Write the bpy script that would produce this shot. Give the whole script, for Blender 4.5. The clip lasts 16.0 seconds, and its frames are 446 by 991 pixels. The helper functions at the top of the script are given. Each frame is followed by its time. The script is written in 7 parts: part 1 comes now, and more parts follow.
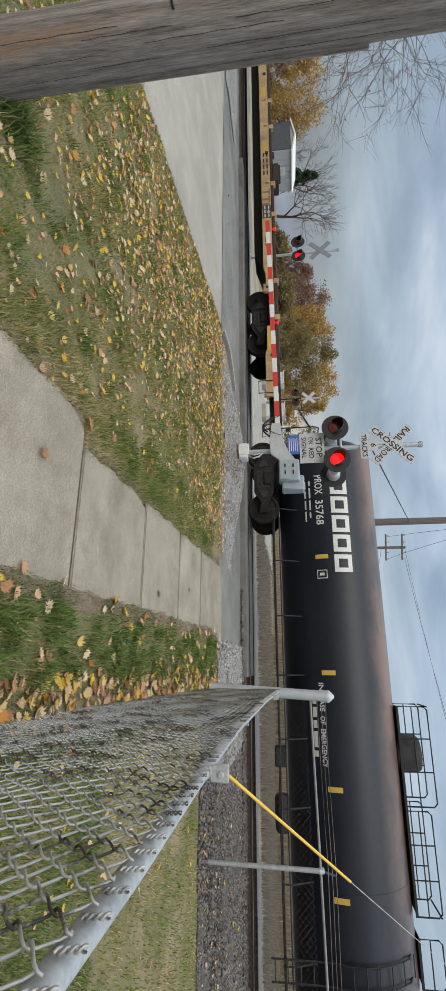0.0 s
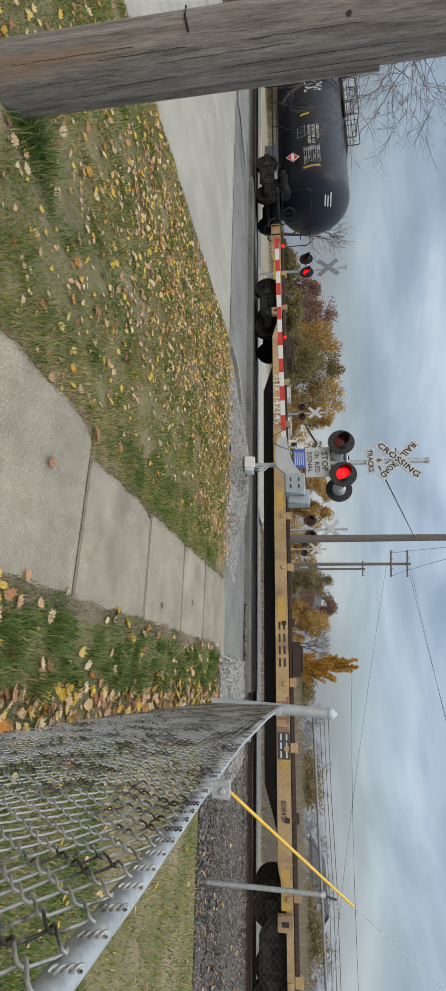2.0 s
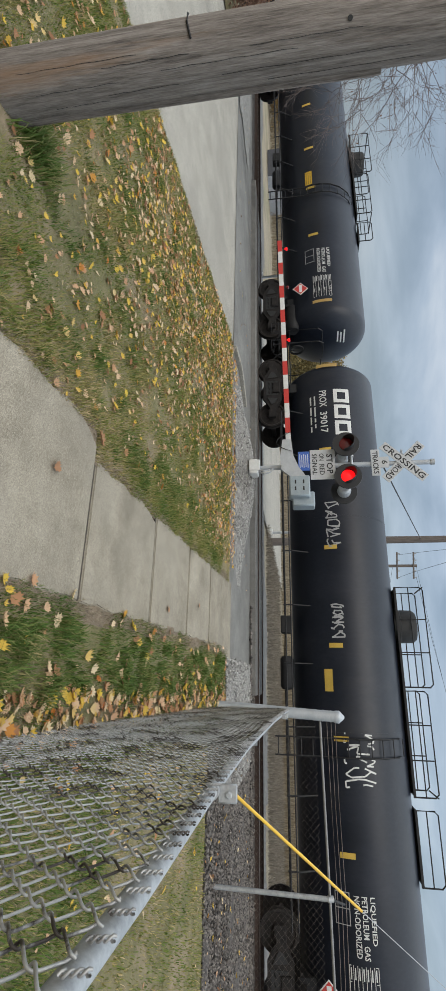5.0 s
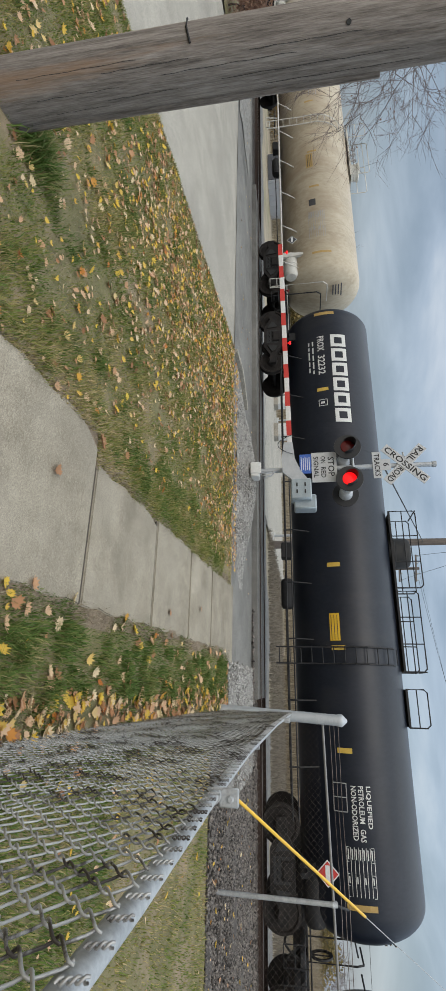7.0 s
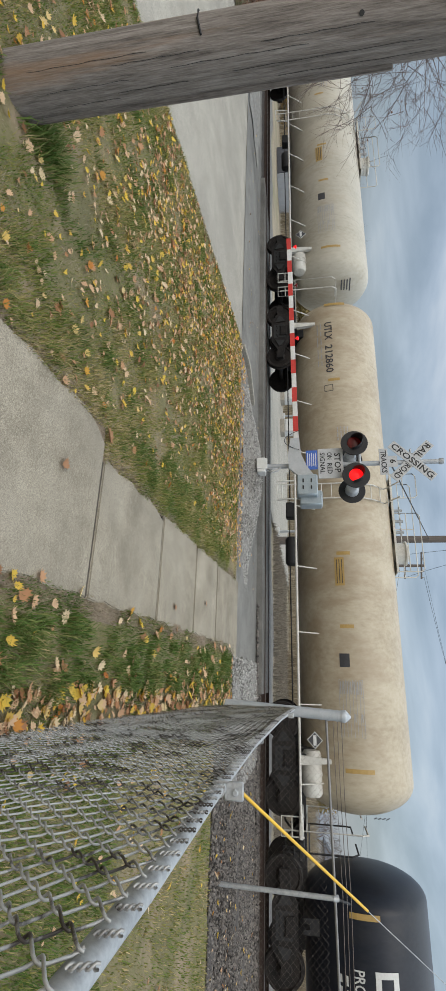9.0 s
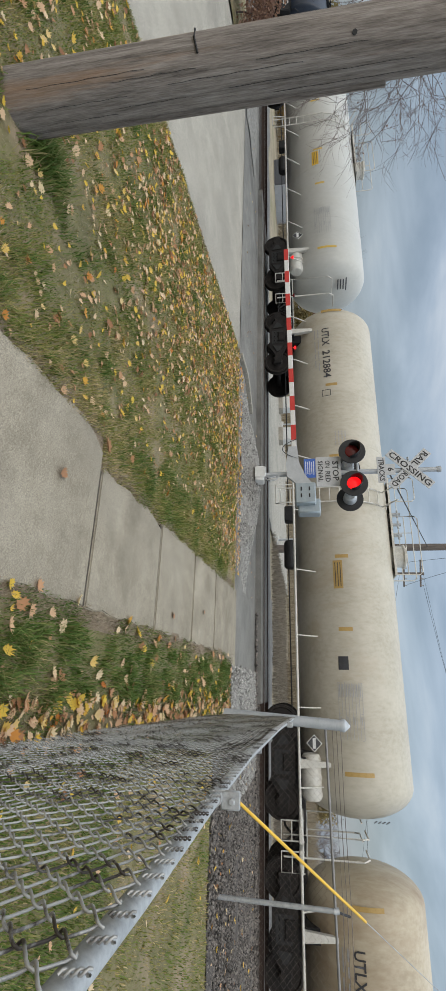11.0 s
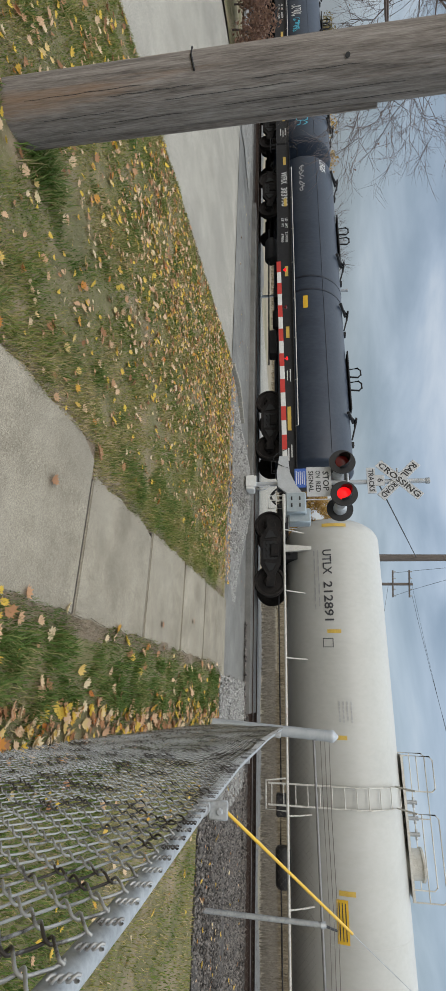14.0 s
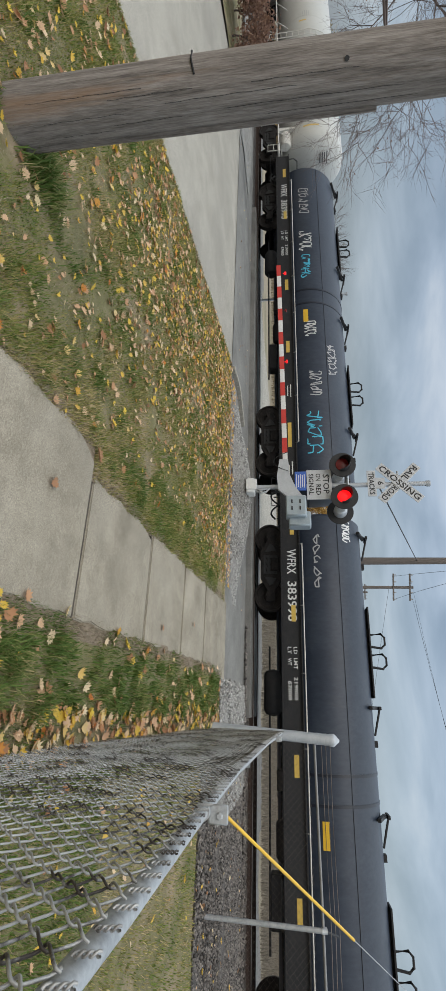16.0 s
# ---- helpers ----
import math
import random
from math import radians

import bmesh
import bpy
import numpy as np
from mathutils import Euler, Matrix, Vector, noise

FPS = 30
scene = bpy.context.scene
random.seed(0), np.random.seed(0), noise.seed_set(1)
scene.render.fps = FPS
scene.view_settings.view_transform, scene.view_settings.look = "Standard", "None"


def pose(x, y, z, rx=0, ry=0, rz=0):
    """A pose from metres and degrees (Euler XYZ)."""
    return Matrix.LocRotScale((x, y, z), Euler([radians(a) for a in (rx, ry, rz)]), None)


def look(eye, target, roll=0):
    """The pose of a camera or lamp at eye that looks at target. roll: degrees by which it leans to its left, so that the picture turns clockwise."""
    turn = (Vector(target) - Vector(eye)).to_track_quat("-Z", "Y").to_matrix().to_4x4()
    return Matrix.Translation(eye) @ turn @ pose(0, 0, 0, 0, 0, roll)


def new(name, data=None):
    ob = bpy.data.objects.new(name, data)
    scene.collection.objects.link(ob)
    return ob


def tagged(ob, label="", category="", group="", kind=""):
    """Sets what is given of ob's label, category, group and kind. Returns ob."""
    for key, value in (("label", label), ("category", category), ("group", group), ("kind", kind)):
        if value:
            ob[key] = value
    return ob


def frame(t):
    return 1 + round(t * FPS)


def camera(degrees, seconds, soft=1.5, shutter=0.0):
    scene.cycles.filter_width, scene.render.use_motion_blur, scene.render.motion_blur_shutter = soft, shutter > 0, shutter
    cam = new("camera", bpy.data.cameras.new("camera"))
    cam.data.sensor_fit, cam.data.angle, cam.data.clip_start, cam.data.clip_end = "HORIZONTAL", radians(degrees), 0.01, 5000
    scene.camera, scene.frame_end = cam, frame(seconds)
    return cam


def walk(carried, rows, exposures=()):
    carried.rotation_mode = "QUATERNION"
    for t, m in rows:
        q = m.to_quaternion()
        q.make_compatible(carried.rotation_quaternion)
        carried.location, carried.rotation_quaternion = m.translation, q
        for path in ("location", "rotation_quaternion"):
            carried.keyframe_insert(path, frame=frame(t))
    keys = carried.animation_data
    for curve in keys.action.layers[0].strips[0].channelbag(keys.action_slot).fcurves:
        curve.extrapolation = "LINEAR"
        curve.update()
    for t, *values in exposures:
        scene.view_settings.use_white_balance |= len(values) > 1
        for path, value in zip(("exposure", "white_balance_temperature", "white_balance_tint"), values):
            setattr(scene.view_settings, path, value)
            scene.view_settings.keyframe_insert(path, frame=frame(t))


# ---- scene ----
LENS = 48.79
# seconds, eye, then degrees of yaw to the left of +y, pitch up, roll
PATH = [
    (0, (-0.007, -15.412, 1.601), 19.154, -7.235, 87.919),
    (0.5, (-0.007, -15.409, 1.596), 19.586, -7.324, 88.826),
    (1, (-0.008, -15.400, 1.588), 20.008, -7.549, 89.216),
    (1.5, (-0.005, -15.398, 1.592), 20.398, -7.660, 89.060),
    (2, (-0.000, -15.401, 1.595), 20.716, -7.770, 88.698),
    (2.5, (-0.001, -15.403, 1.599), 20.969, -7.968, 88.479),
    (3, (-0.001, -15.402, 1.599), 21.134, -8.158, 88.356),
    (3.5, (-0.002, -15.397, 1.596), 21.058, -8.253, 88.297),
    (4, (-0.001, -15.400, 1.596), 20.839, -8.249, 88.329),
    (6.5, (-0.004, -15.411, 1.598), 21.510, -8.513, 88.083),
    (7, (0.000, -15.399, 1.600), 21.450, -8.523, 87.988),
    (7.5, (-0.004, -15.391, 1.587), 21.255, -8.688, 88.111),
    (8, (-0.006, -15.389, 1.586), 20.925, -9.068, 88.454),
    (8.5, (-0.003, -15.397, 1.588), 20.861, -9.099, 88.633),
    (9, (-0.000, -15.404, 1.592), 20.898, -9.177, 88.623),
    (11.5, (0.006, -15.425, 1.607), 22.093, -8.881, 88.373),
    (12, (0.010, -15.433, 1.607), 22.184, -8.697, 88.526),
    (12.5, (0.007, -15.441, 1.609), 22.249, -8.496, 88.670),
    (13, (0.003, -15.442, 1.603), 22.435, -8.296, 88.792),
    (13.5, (0.005, -15.438, 1.604), 22.662, -8.073, 88.870),
    (14, (0.008, -15.438, 1.606), 22.860, -7.904, 88.870),
    (14.5, (0.006, -15.444, 1.606), 23.003, -7.668, 88.877),
    (15, (-0.001, -15.433, 1.599), 23.188, -7.862, 88.850),
    (15.5, (0.002, -15.425, 1.601), 23.278, -8.047, 88.840),
    (16, (0.011, -15.426, 1.606), 23.261, -7.924, 88.763),
]


def stand(eye, yaw, pitch, roll):
    a, b = radians(yaw), radians(pitch)
    e = Vector(eye)
    return look(e, e + 10 * Vector((-math.sin(a) * math.cos(b), math.cos(a) * math.cos(b), math.sin(b))), roll)


cam = camera(LENS, 16.0, soft=0.85)
walk(cam, [(t, stand(e, a, b, c)) for t, e, a, b, c in PATH], exposures=[(0, 0.0), (2.5, -0.05), (8, -0.05), (12, -0.11), (16, -0.11)])

# ---------------------------------------------------------------- world and sun
SUN_UP, SUN_ROUND = 38, 200
world = bpy.data.worlds.new("overcast_sky")
scene.world = world
world.use_nodes = True
wn, wl = world.node_tree.nodes, world.node_tree.links
wn.clear()


def node(tree, kind, **values):
    n = tree.nodes.new(kind)
    for k, v in values.items():
        if k in n.inputs:
            n.inputs[k].default_value = v
    return n


def ramp(tree, fac, stops):
    r = tree.nodes.new("ShaderNodeValToRGB")
    while len(r.color_ramp.elements) < len(stops):
        r.color_ramp.elements.new(0.5)
    for e, (p, c) in zip(r.color_ramp.elements, stops):
        e.position, e.color = p, (*c, 1) if len(c) == 3 else c
    tree.links.new(fac, r.inputs[0])
    return r.outputs[0]


def math_node(tree, op, a, b=None):
    m = tree.nodes.new("ShaderNodeMath")
    m.operation = op
    for i, v in enumerate((a, b)):
        if v is None:
            continue
        if isinstance(v, (int, float)):
            m.inputs[i].default_value = v
        else:
            tree.links.new(v, m.inputs[i])
    return m.outputs[0]


def mixed(tree, fac, a, b, blend="MIX"):
    m = tree.nodes.new("ShaderNodeMix")
    m.data_type, m.blend_type = "RGBA", blend
    for i, v in ((0, fac), (6, a), (7, b)):
        if isinstance(v, (int, float)):
            m.inputs[i].default_value = v
        elif isinstance(v, tuple):
            m.inputs[i].default_value = (*v, 1) if len(v) == 3 else v
        else:
            tree.links.new(v, m.inputs[i])
    return m.outputs[2]


def build_world():
    tree = world.node_tree
    out = node(tree, "ShaderNodeOutputWorld")
    sky = node(tree, "ShaderNodeTexSky")
    sky.sky_type, sky.sun_disc = "NISHITA", False
    sky.sun_elevation, sky.sun_rotation = radians(SUN_UP), radians(SUN_ROUND)
    sky.air_density, sky.dust_density = 1.5, 3.0
    co = node(tree, "ShaderNodeTexCoord")
    sep = node(tree, "ShaderNodeSeparateXYZ")
    tree.links.new(co.outputs["Generated"], sep.inputs[0])
    up = math_node(tree, "MAXIMUM", sep.outputs[2], 0.0)
    mp = node(tree, "ShaderNodeMapping")
    mp.inputs["Scale"].default_value = (1.0, 1.0, 3.4)
    tree.links.new(co.outputs["Generated"], mp.inputs[0])
    big = node(tree, "ShaderNodeTexNoise", Scale=2.6, Detail=9.0, Roughness=0.52, Distortion=0.35)
    tree.links.new(mp.outputs[0], big.inputs[0])
    cloud = ramp(tree, big.outputs["Fac"], [(0.33, (0.24, 0.315, 0.445)), (0.45, (0.36, 0.445, 0.59)), (0.56, (0.525, 0.62, 0.78)), (0.68, (0.76, 0.83, 0.95))])
    # an overcast vault is about three times as bright overhead as at its foot
    lift = ramp(tree, math_node(tree, "POWER", up, 2.0), [(0.0, (0.5, 0.5, 0.5)), (0.08, (0.6, 0.6, 0.6)), (1.0, (1.0, 0.98, 0.92))])
    lift = mixed(tree, 1.0, lift, ramp(tree, up, [(0.27, (1.0, 1.0, 1.0)), (0.85, (3.9, 3.6, 3.1))]), "MULTIPLY")
    vault = mixed(tree, 1.0, cloud, lift, "MULTIPLY")
    bg1 = node(tree, "ShaderNodeBackground", Strength=1.0)
    tree.links.new(vault, bg1.inputs[0])
    bg2 = node(tree, "ShaderNodeBackground", Strength=0.05)
    tree.links.new(sky.outputs[0], bg2.inputs[0])
    add = node(tree, "ShaderNodeAddShader")
    tree.links.new(bg1.outputs[0], add.inputs[0])
    tree.links.new(bg2.outputs[0], add.inputs[1])
    tree.links.new(add.outputs[0], out.inputs[0])


build_world()
sun_data = bpy.data.lights.new("sun", "SUN")
sun_data.energy, sun_data.angle, sun_data.color = 0.75, radians(30), (1.0, 0.95, 0.87)
sun = new("sun", sun_data)
sun.matrix_world = look((0, -30, 40), (0, -30 + 40 / math.tan(radians(SUN_UP)) * 0.9, 0))

# ---------------------------------------------------------------- materials


def material(name, colours, scale=6.0, rough=0.7, metal=0.0, bump=0.2, fine=40.0, stretch=(1, 1, 1), patch=None, patch_at=(0.55, 0.7), spec=0.5, patch_scale=0.8, bump_dist=0.01, random_tint=0.0, coords="Object", rough_var=0.1, patch_over=None, grain=0.0):
    """Colours mixed by a coarse and a fine noise; patch is a second colour in blotches of its own (rust, moss, stains)."""
    m = bpy.data.materials.new(name)
    m.use_nodes = True
    t = m.node_tree
    t.nodes.clear()
    out = node(t, "ShaderNodeOutputMaterial")
    b = node(t, "ShaderNodeBsdfPrincipled", Roughness=rough, Metallic=metal)
    b.inputs["Specular IOR Level"].default_value = spec
    t.links.new(b.outputs[0], out.inputs[0])
    co = node(t, "ShaderNodeTexCoord")
    mp = node(t, "ShaderNodeMapping")
    mp.inputs["Scale"].default_value = stretch
    t.links.new(co.outputs[coords], mp.inputs[0])
    n1 = node(t, "ShaderNodeTexNoise", Scale=scale, Detail=6.0, Roughness=0.6)
    n2 = node(t, "ShaderNodeTexNoise", Scale=fine, Detail=4.0, Roughness=0.65)
    t.links.new(mp.outputs[0], n1.inputs[0])
    t.links.new(mp.outputs[0], n2.inputs[0])
    mix = math_node(t, "ADD", math_node(t, "MULTIPLY", n1.outputs["Fac"], 0.55), math_node(t, "MULTIPLY", n2.outputs["Fac"], 0.45))
    k = len(colours)
    col = ramp(t, mix, [(0.36 + 0.28 * i / max(1, k - 1), c) for i, c in enumerate(colours)])
    if patch:
        n3 = node(t, "ShaderNodeTexNoise", Scale=patch_scale, Detail=7.0, Roughness=0.65, Distortion=0.3)
        t.links.new(mp.outputs[0], n3.inputs[0])
        mask = ramp(t, n3.outputs["Fac"], [(patch_at[0], (0, 0, 0)), (patch_at[1], (1, 1, 1))])
        if patch_over:
            hz = node(t, "ShaderNodeSeparateXYZ")
            t.links.new(co.outputs[coords], hz.inputs[0])
            above = ramp(t, math_node(t, "DIVIDE", hz.outputs[2], 5.0), [(patch_over[0] / 5, (0, 0, 0)), (patch_over[1] / 5, (1, 1, 1))])
            mask = mixed(t, 1.0, mask, above, "MULTIPLY")
        col = mixed(t, mask, col, patch)
    if grain:
        n4 = node(t, "ShaderNodeTexNoise", Scale=grain, Detail=2.0, Roughness=0.7)
        t.links.new(mp.outputs[0], n4.inputs[0])
        col = mixed(t, 1.0, col, ramp(t, n4.outputs["Fac"], [(0.34, (0.62,) * 3), (0.5, (1.0,) * 3), (0.66, (1.4,) * 3)]), "MULTIPLY")
    if random_tint:
        info = node(t, "ShaderNodeObjectInfo")
        geo = node(t, "ShaderNodeNewGeometry")
        r = math_node(t, "FRACT", math_node(t, "ADD", info.outputs["Random"], geo.outputs["Random Per Island"]))
        shade = ramp(t, r, [(0.0, (1 - random_tint,) * 3), (1.0, (1 + random_tint,) * 3)])
        col = mixed(t, 1.0, col, shade, "MULTIPLY")
    t.links.new(col, b.inputs["Base Color"])
    if rough_var:
        rr = math_node(t, "ADD", math_node(t, "MULTIPLY", n1.outputs["Fac"], 2 * rough_var), rough - rough_var)
        t.links.new(rr, b.inputs["Roughness"])
    if bump:
        bp = node(t, "ShaderNodeBump", Strength=bump, Distance=bump_dist)
        t.links.new(n2.outputs["Fac"], bp.inputs["Height"])
        t.links.new(bp.outputs[0], b.inputs["Normal"])
    return m


def leafy(name, stops, rough=0.75, thin=0.25, drift=0.0, drift_scale=1.2):
    """Foliage: each leaf or blade takes its own colour from the stops; drift shifts whole patches of it along them."""
    m = bpy.data.materials.new(name)
    m.use_nodes = True
    t = m.node_tree
    t.nodes.clear()
    out = node(t, "ShaderNodeOutputMaterial")
    geo = node(t, "ShaderNodeNewGeometry")
    fac = geo.outputs["Random Per Island"]
    if drift:
        co = node(t, "ShaderNodeTexCoord")
        nz = node(t, "ShaderNodeTexNoise", Scale=drift_scale, Detail=5.0, Roughness=0.6)
        t.links.new(co.outputs["Object"], nz.inputs[0])
        shift = math_node(t, "MULTIPLY", math_node(t, "SUBTRACT", nz.outputs["Fac"], 0.5), 2 * drift)
        fac = math_node(t, "ADD", math_node(t, "ADD", math_node(t, "MULTIPLY", fac, 0.8), 0.1), shift)
    col = ramp(t, fac, stops)
    b = node(t, "ShaderNodeBsdfPrincipled", Roughness=rough)
    b.inputs["Specular IOR Level"].default_value = 0.25
    tr = node(t, "ShaderNodeBsdfTranslucent")
    t.links.new(col, b.inputs["Base Color"])
    t.links.new(col, tr.inputs[0])
    ms = node(t, "ShaderNodeMixShader", Fac=thin)
    t.links.new(b.outputs[0], ms.inputs[1])
    t.links.new(tr.outputs[0], ms.inputs[2])
    t.links.new(ms.outputs[0], out.inputs[0])
    return m


def glow(name, colour, strength, base):
    m = bpy.data.materials.new(name)
    m.use_nodes = True
    b = m.node_tree.nodes["Principled BSDF"]
    b.inputs["Base Color"].default_value = (*base, 1)
    b.inputs["Roughness"].default_value = 0.25
    b.inputs["Emission Color"].default_value = (*colour, 1)
    b.inputs["Emission Strength"].default_value = strength
    return m


M = {}
M["tank_black"] = material("tank_black", [(0.006, 0.0085, 0.015), (0.009, 0.012, 0.02), (0.014, 0.017, 0.026)], scale=1.2, fine=14, rough=0.4, bump=0.04, stretch=(1, 1, 0.35), patch=(0.03, 0.029, 0.031), patch_at=(0.58, 0.8), patch_scale=0.6, spec=0.34)
M["tank_rusty"] = material("tank_rusty", [(0.006, 0.0085, 0.015), (0.009, 0.012, 0.02), (0.015, 0.017, 0.025)], scale=1.0, fine=14, rough=0.4, bump=0.04, stretch=(0.5, 1, 1), patch=(0.135, 0.08, 0.062), patch_at=(0.4, 0.56), patch_scale=0.5, spec=0.34, patch_over=(3.15, 3.6))
M["tank_beige"] = material("tank_beige", [(0.33, 0.27, 0.185), (0.42, 0.355, 0.255), (0.48, 0.42, 0.315)], scale=0.9, fine=10, rough=0.5, bump=0.04, stretch=(1, 1, 0.4), patch=(0.26, 0.18, 0.105), patch_at=(0.5, 0.8), patch_scale=0.7)
M["tank_cream"] = material("tank_cream", [(0.36, 0.325, 0.255), (0.43, 0.395, 0.32), (0.48, 0.445, 0.37)], scale=0.9, fine=10, rough=0.48, bump=0.04, stretch=(1, 1, 0.4), patch=(0.35, 0.275, 0.18), patch_at=(0.56, 0.82), patch_scale=0.7)
M["tank_white"] = material("tank_white", [(0.415, 0.41, 0.38), (0.445, 0.44, 0.408), (0.47, 0.465, 0.435)], scale=0.9, fine=10, rough=0.45, bump=0.04, stretch=(1, 1, 0.4), patch=(0.4, 0.375, 0.325), patch_at=(0.58, 0.85), patch_scale=0.7)
M["tank_grey"] = material("tank_grey", [(0.014, 0.021, 0.035), (0.021, 0.029, 0.045), (0.03, 0.039, 0.055)], scale=1.1, fine=12, rough=0.45, bump=0.05, stretch=(1, 1, 0.4), patch=(0.055, 0.057, 0.06), patch_at=(0.6, 0.85), spec=0.36)
M["black_steel"] = material("black_steel", [(0.008, 0.008, 0.009), (0.014, 0.014, 0.015), (0.024, 0.022, 0.021)], scale=5, fine=40, rough=0.62, bump=0.15, spec=0.35)
M["truck_steel"] = material("truck_steel", [(0.008, 0.007, 0.007), (0.017, 0.015, 0.014), (0.034, 0.028, 0.024)], scale=5, fine=30, rough=0.8, bump=0.25, spec=0.25)
M["wheel_steel"] = material("wheel_steel", [(0.011, 0.01, 0.009), (0.026, 0.022, 0.02), (0.045, 0.038, 0.033)], scale=6, fine=40, rough=0.65, metal=0.3, bump=0.1, spec=0.3)
M["white_steel"] = material("white_steel", [(0.42, 0.4, 0.35), (0.54, 0.52, 0.47), (0.6, 0.59, 0.54)], scale=4, fine=30, rough=0.5, bump=0.05, patch=(0.35, 0.25, 0.16), patch_at=(0.62, 0.75), patch_scale=3)
M["rail_yellow"] = material("rail_yellow", [(0.33, 0.215, 0.1), (0.42, 0.285, 0.135), (0.47, 0.345, 0.19)], scale=1.3, fine=16, rough=0.65, bump=0.08, stretch=(1, 1, 0.5), patch=(0.2, 0.125, 0.08), patch_at=(0.52, 0.68), patch_scale=1.1)
M["faded_yellow"] = material("faded_yellow", [(0.46, 0.285, 0.05), (0.55, 0.35, 0.075)], rough=0.55, bump=0.02, patch=(0.36, 0.24, 0.1), patch_at=(0.5, 0.7), patch_scale=2.5)
M["faded_brown"] = material("faded_brown", [(0.2, 0.1, 0.07), (0.28, 0.16, 0.11)], rough=0.7, bump=0.02)
M["dull_pipe"] = material("dull_pipe", [(0.15, 0.15, 0.15), (0.24, 0.235, 0.23)], scale=10, fine=50, rough=0.6, metal=0.2, bump=0.05)
M["bright_yellow"] = material("bright_yellow", [(0.62, 0.36, 0.02), (0.72, 0.44, 0.03)], rough=0.45, bump=0.02)
M["strip_yellow"] = material("strip_yellow", [(0.5, 0.33, 0.06), (0.62, 0.42, 0.08)], rough=0.4, bump=0.02)
M["strip_tan"] = material("strip_tan", [(0.36, 0.23, 0.07), (0.45, 0.3, 0.1)], rough=0.45, bump=0.02)
M["white_paint"] = material("white_paint", [(0.54, 0.54, 0.52), (0.64, 0.64, 0.62)], rough=0.5, bump=0.02, scale=12)
M["grey_paint"] = material("grey_paint", [(0.3, 0.3, 0.3), (0.4, 0.4, 0.4)], rough=0.55, bump=0.02, scale=12)
M["dark_paint"] = material("dark_paint", [(0.03, 0.03, 0.035), (0.05, 0.05, 0.055)], rough=0.5, bump=0.02)
M["blue_paint"] = material("blue_paint", [(0.03, 0.09, 0.35), (0.05, 0.13, 0.45)], rough=0.4, bump=0.02)
M["cyan_paint"] = material("cyan_paint", [(0.05, 0.38, 0.55), (0.08, 0.48, 0.62)], rough=0.5, bump=0.02)
M["red_paint"] = material("red_paint", [(0.42, 0.025, 0.02), (0.52, 0.04, 0.03)], rough=0.45, bump=0.02)
M["galvanised"] = material("galvanised", [(0.27, 0.28, 0.285), (0.37, 0.38, 0.385), (0.47, 0.48, 0.48)], scale=14, fine=60, rough=0.5, metal=0.4, bump=0.08, patch=(0.3, 0.29, 0.28), patch_at=(0.6, 0.72), patch_scale=7)
M["wire_light"] = material("wire_light", [(0.33, 0.325, 0.31), (0.47, 0.46, 0.44)], scale=9, fine=30, rough=0.55, metal=0.45, bump=0.0, patch=(0.06, 0.05, 0.042), patch_at=(0.5, 0.58), patch_scale=5)
M["silver_paint"] = material("silver_paint", [(0.36, 0.38, 0.4), (0.47, 0.49, 0.51)], scale=8, fine=40, rough=0.45, metal=0.25, bump=0.06)
M["cabinet_grey"] = material("cabinet_grey", [(0.26, 0.31, 0.34), (0.34, 0.39, 0.42)], scale=8, fine=40, rough=0.45, metal=0.2, bump=0.04)
M["concrete"] = material("concrete", [(0.158, 0.134, 0.1), (0.255, 0.223, 0.17), (0.358, 0.316, 0.247)], scale=1.8, fine=60, rough=0.92, bump=0.5, bump_dist=0.004, patch=(0.215, 0.19, 0.15), patch_at=(0.45, 0.8), patch_scale=0.9, random_tint=0.05, spec=0.25, grain=170)
M["road_concrete"] = material("road_concrete", [(0.25, 0.23, 0.193), (0.305, 0.282, 0.238), (0.36, 0.332, 0.282)], scale=1.6, fine=80, rough=0.88, bump=0.25, bump_dist=0.004, patch=(0.235, 0.218, 0.187), patch_at=(0.5, 0.7), patch_scale=0.35, spec=0.25, grain=70)
M["asphalt"] = material("asphalt", [(0.125, 0.12, 0.11), (0.175, 0.168, 0.153), (0.225, 0.216, 0.197)], scale=1.2, fine=120, rough=0.85, bump=0.4, bump_dist=0.005, patch=(0.1, 0.095, 0.087), patch_at=(0.5, 0.7), patch_scale=0.6, spec=0.2, grain=90)
M["gravel_ground"] = material("gravel_ground", [(0.12, 0.112, 0.1), (0.23, 0.217, 0.197), (0.36, 0.343, 0.315)], scale=9, fine=55, rough=0.95, bump=0.9, bump_dist=0.03)
M["ballast_ground"] = material("ballast_ground", [(0.035, 0.031, 0.028), (0.085, 0.074, 0.065), (0.17, 0.15, 0.13)], scale=8, fine=45, rough=0.95, bump=0.9, bump_dist=0.04)
M["track_bed"] = material("track_bed", [(0.025, 0.022, 0.02), (0.06, 0.052, 0.046), (0.13, 0.115, 0.1)], scale=6, fine=45, rough=0.95, bump=0.9, bump_dist=0.04)
M["stone_light"] = material("stone_light", [(0.2, 0.19, 0.172), (0.34, 0.325, 0.3)], scale=12, rough=0.95, bump=0.2, random_tint=0.45)
M["stone_dark"] = material("stone_dark", [(0.07, 0.06, 0.053), (0.16, 0.14, 0.122)], scale=12, rough=0.95, bump=0.2, random_tint=0.85)
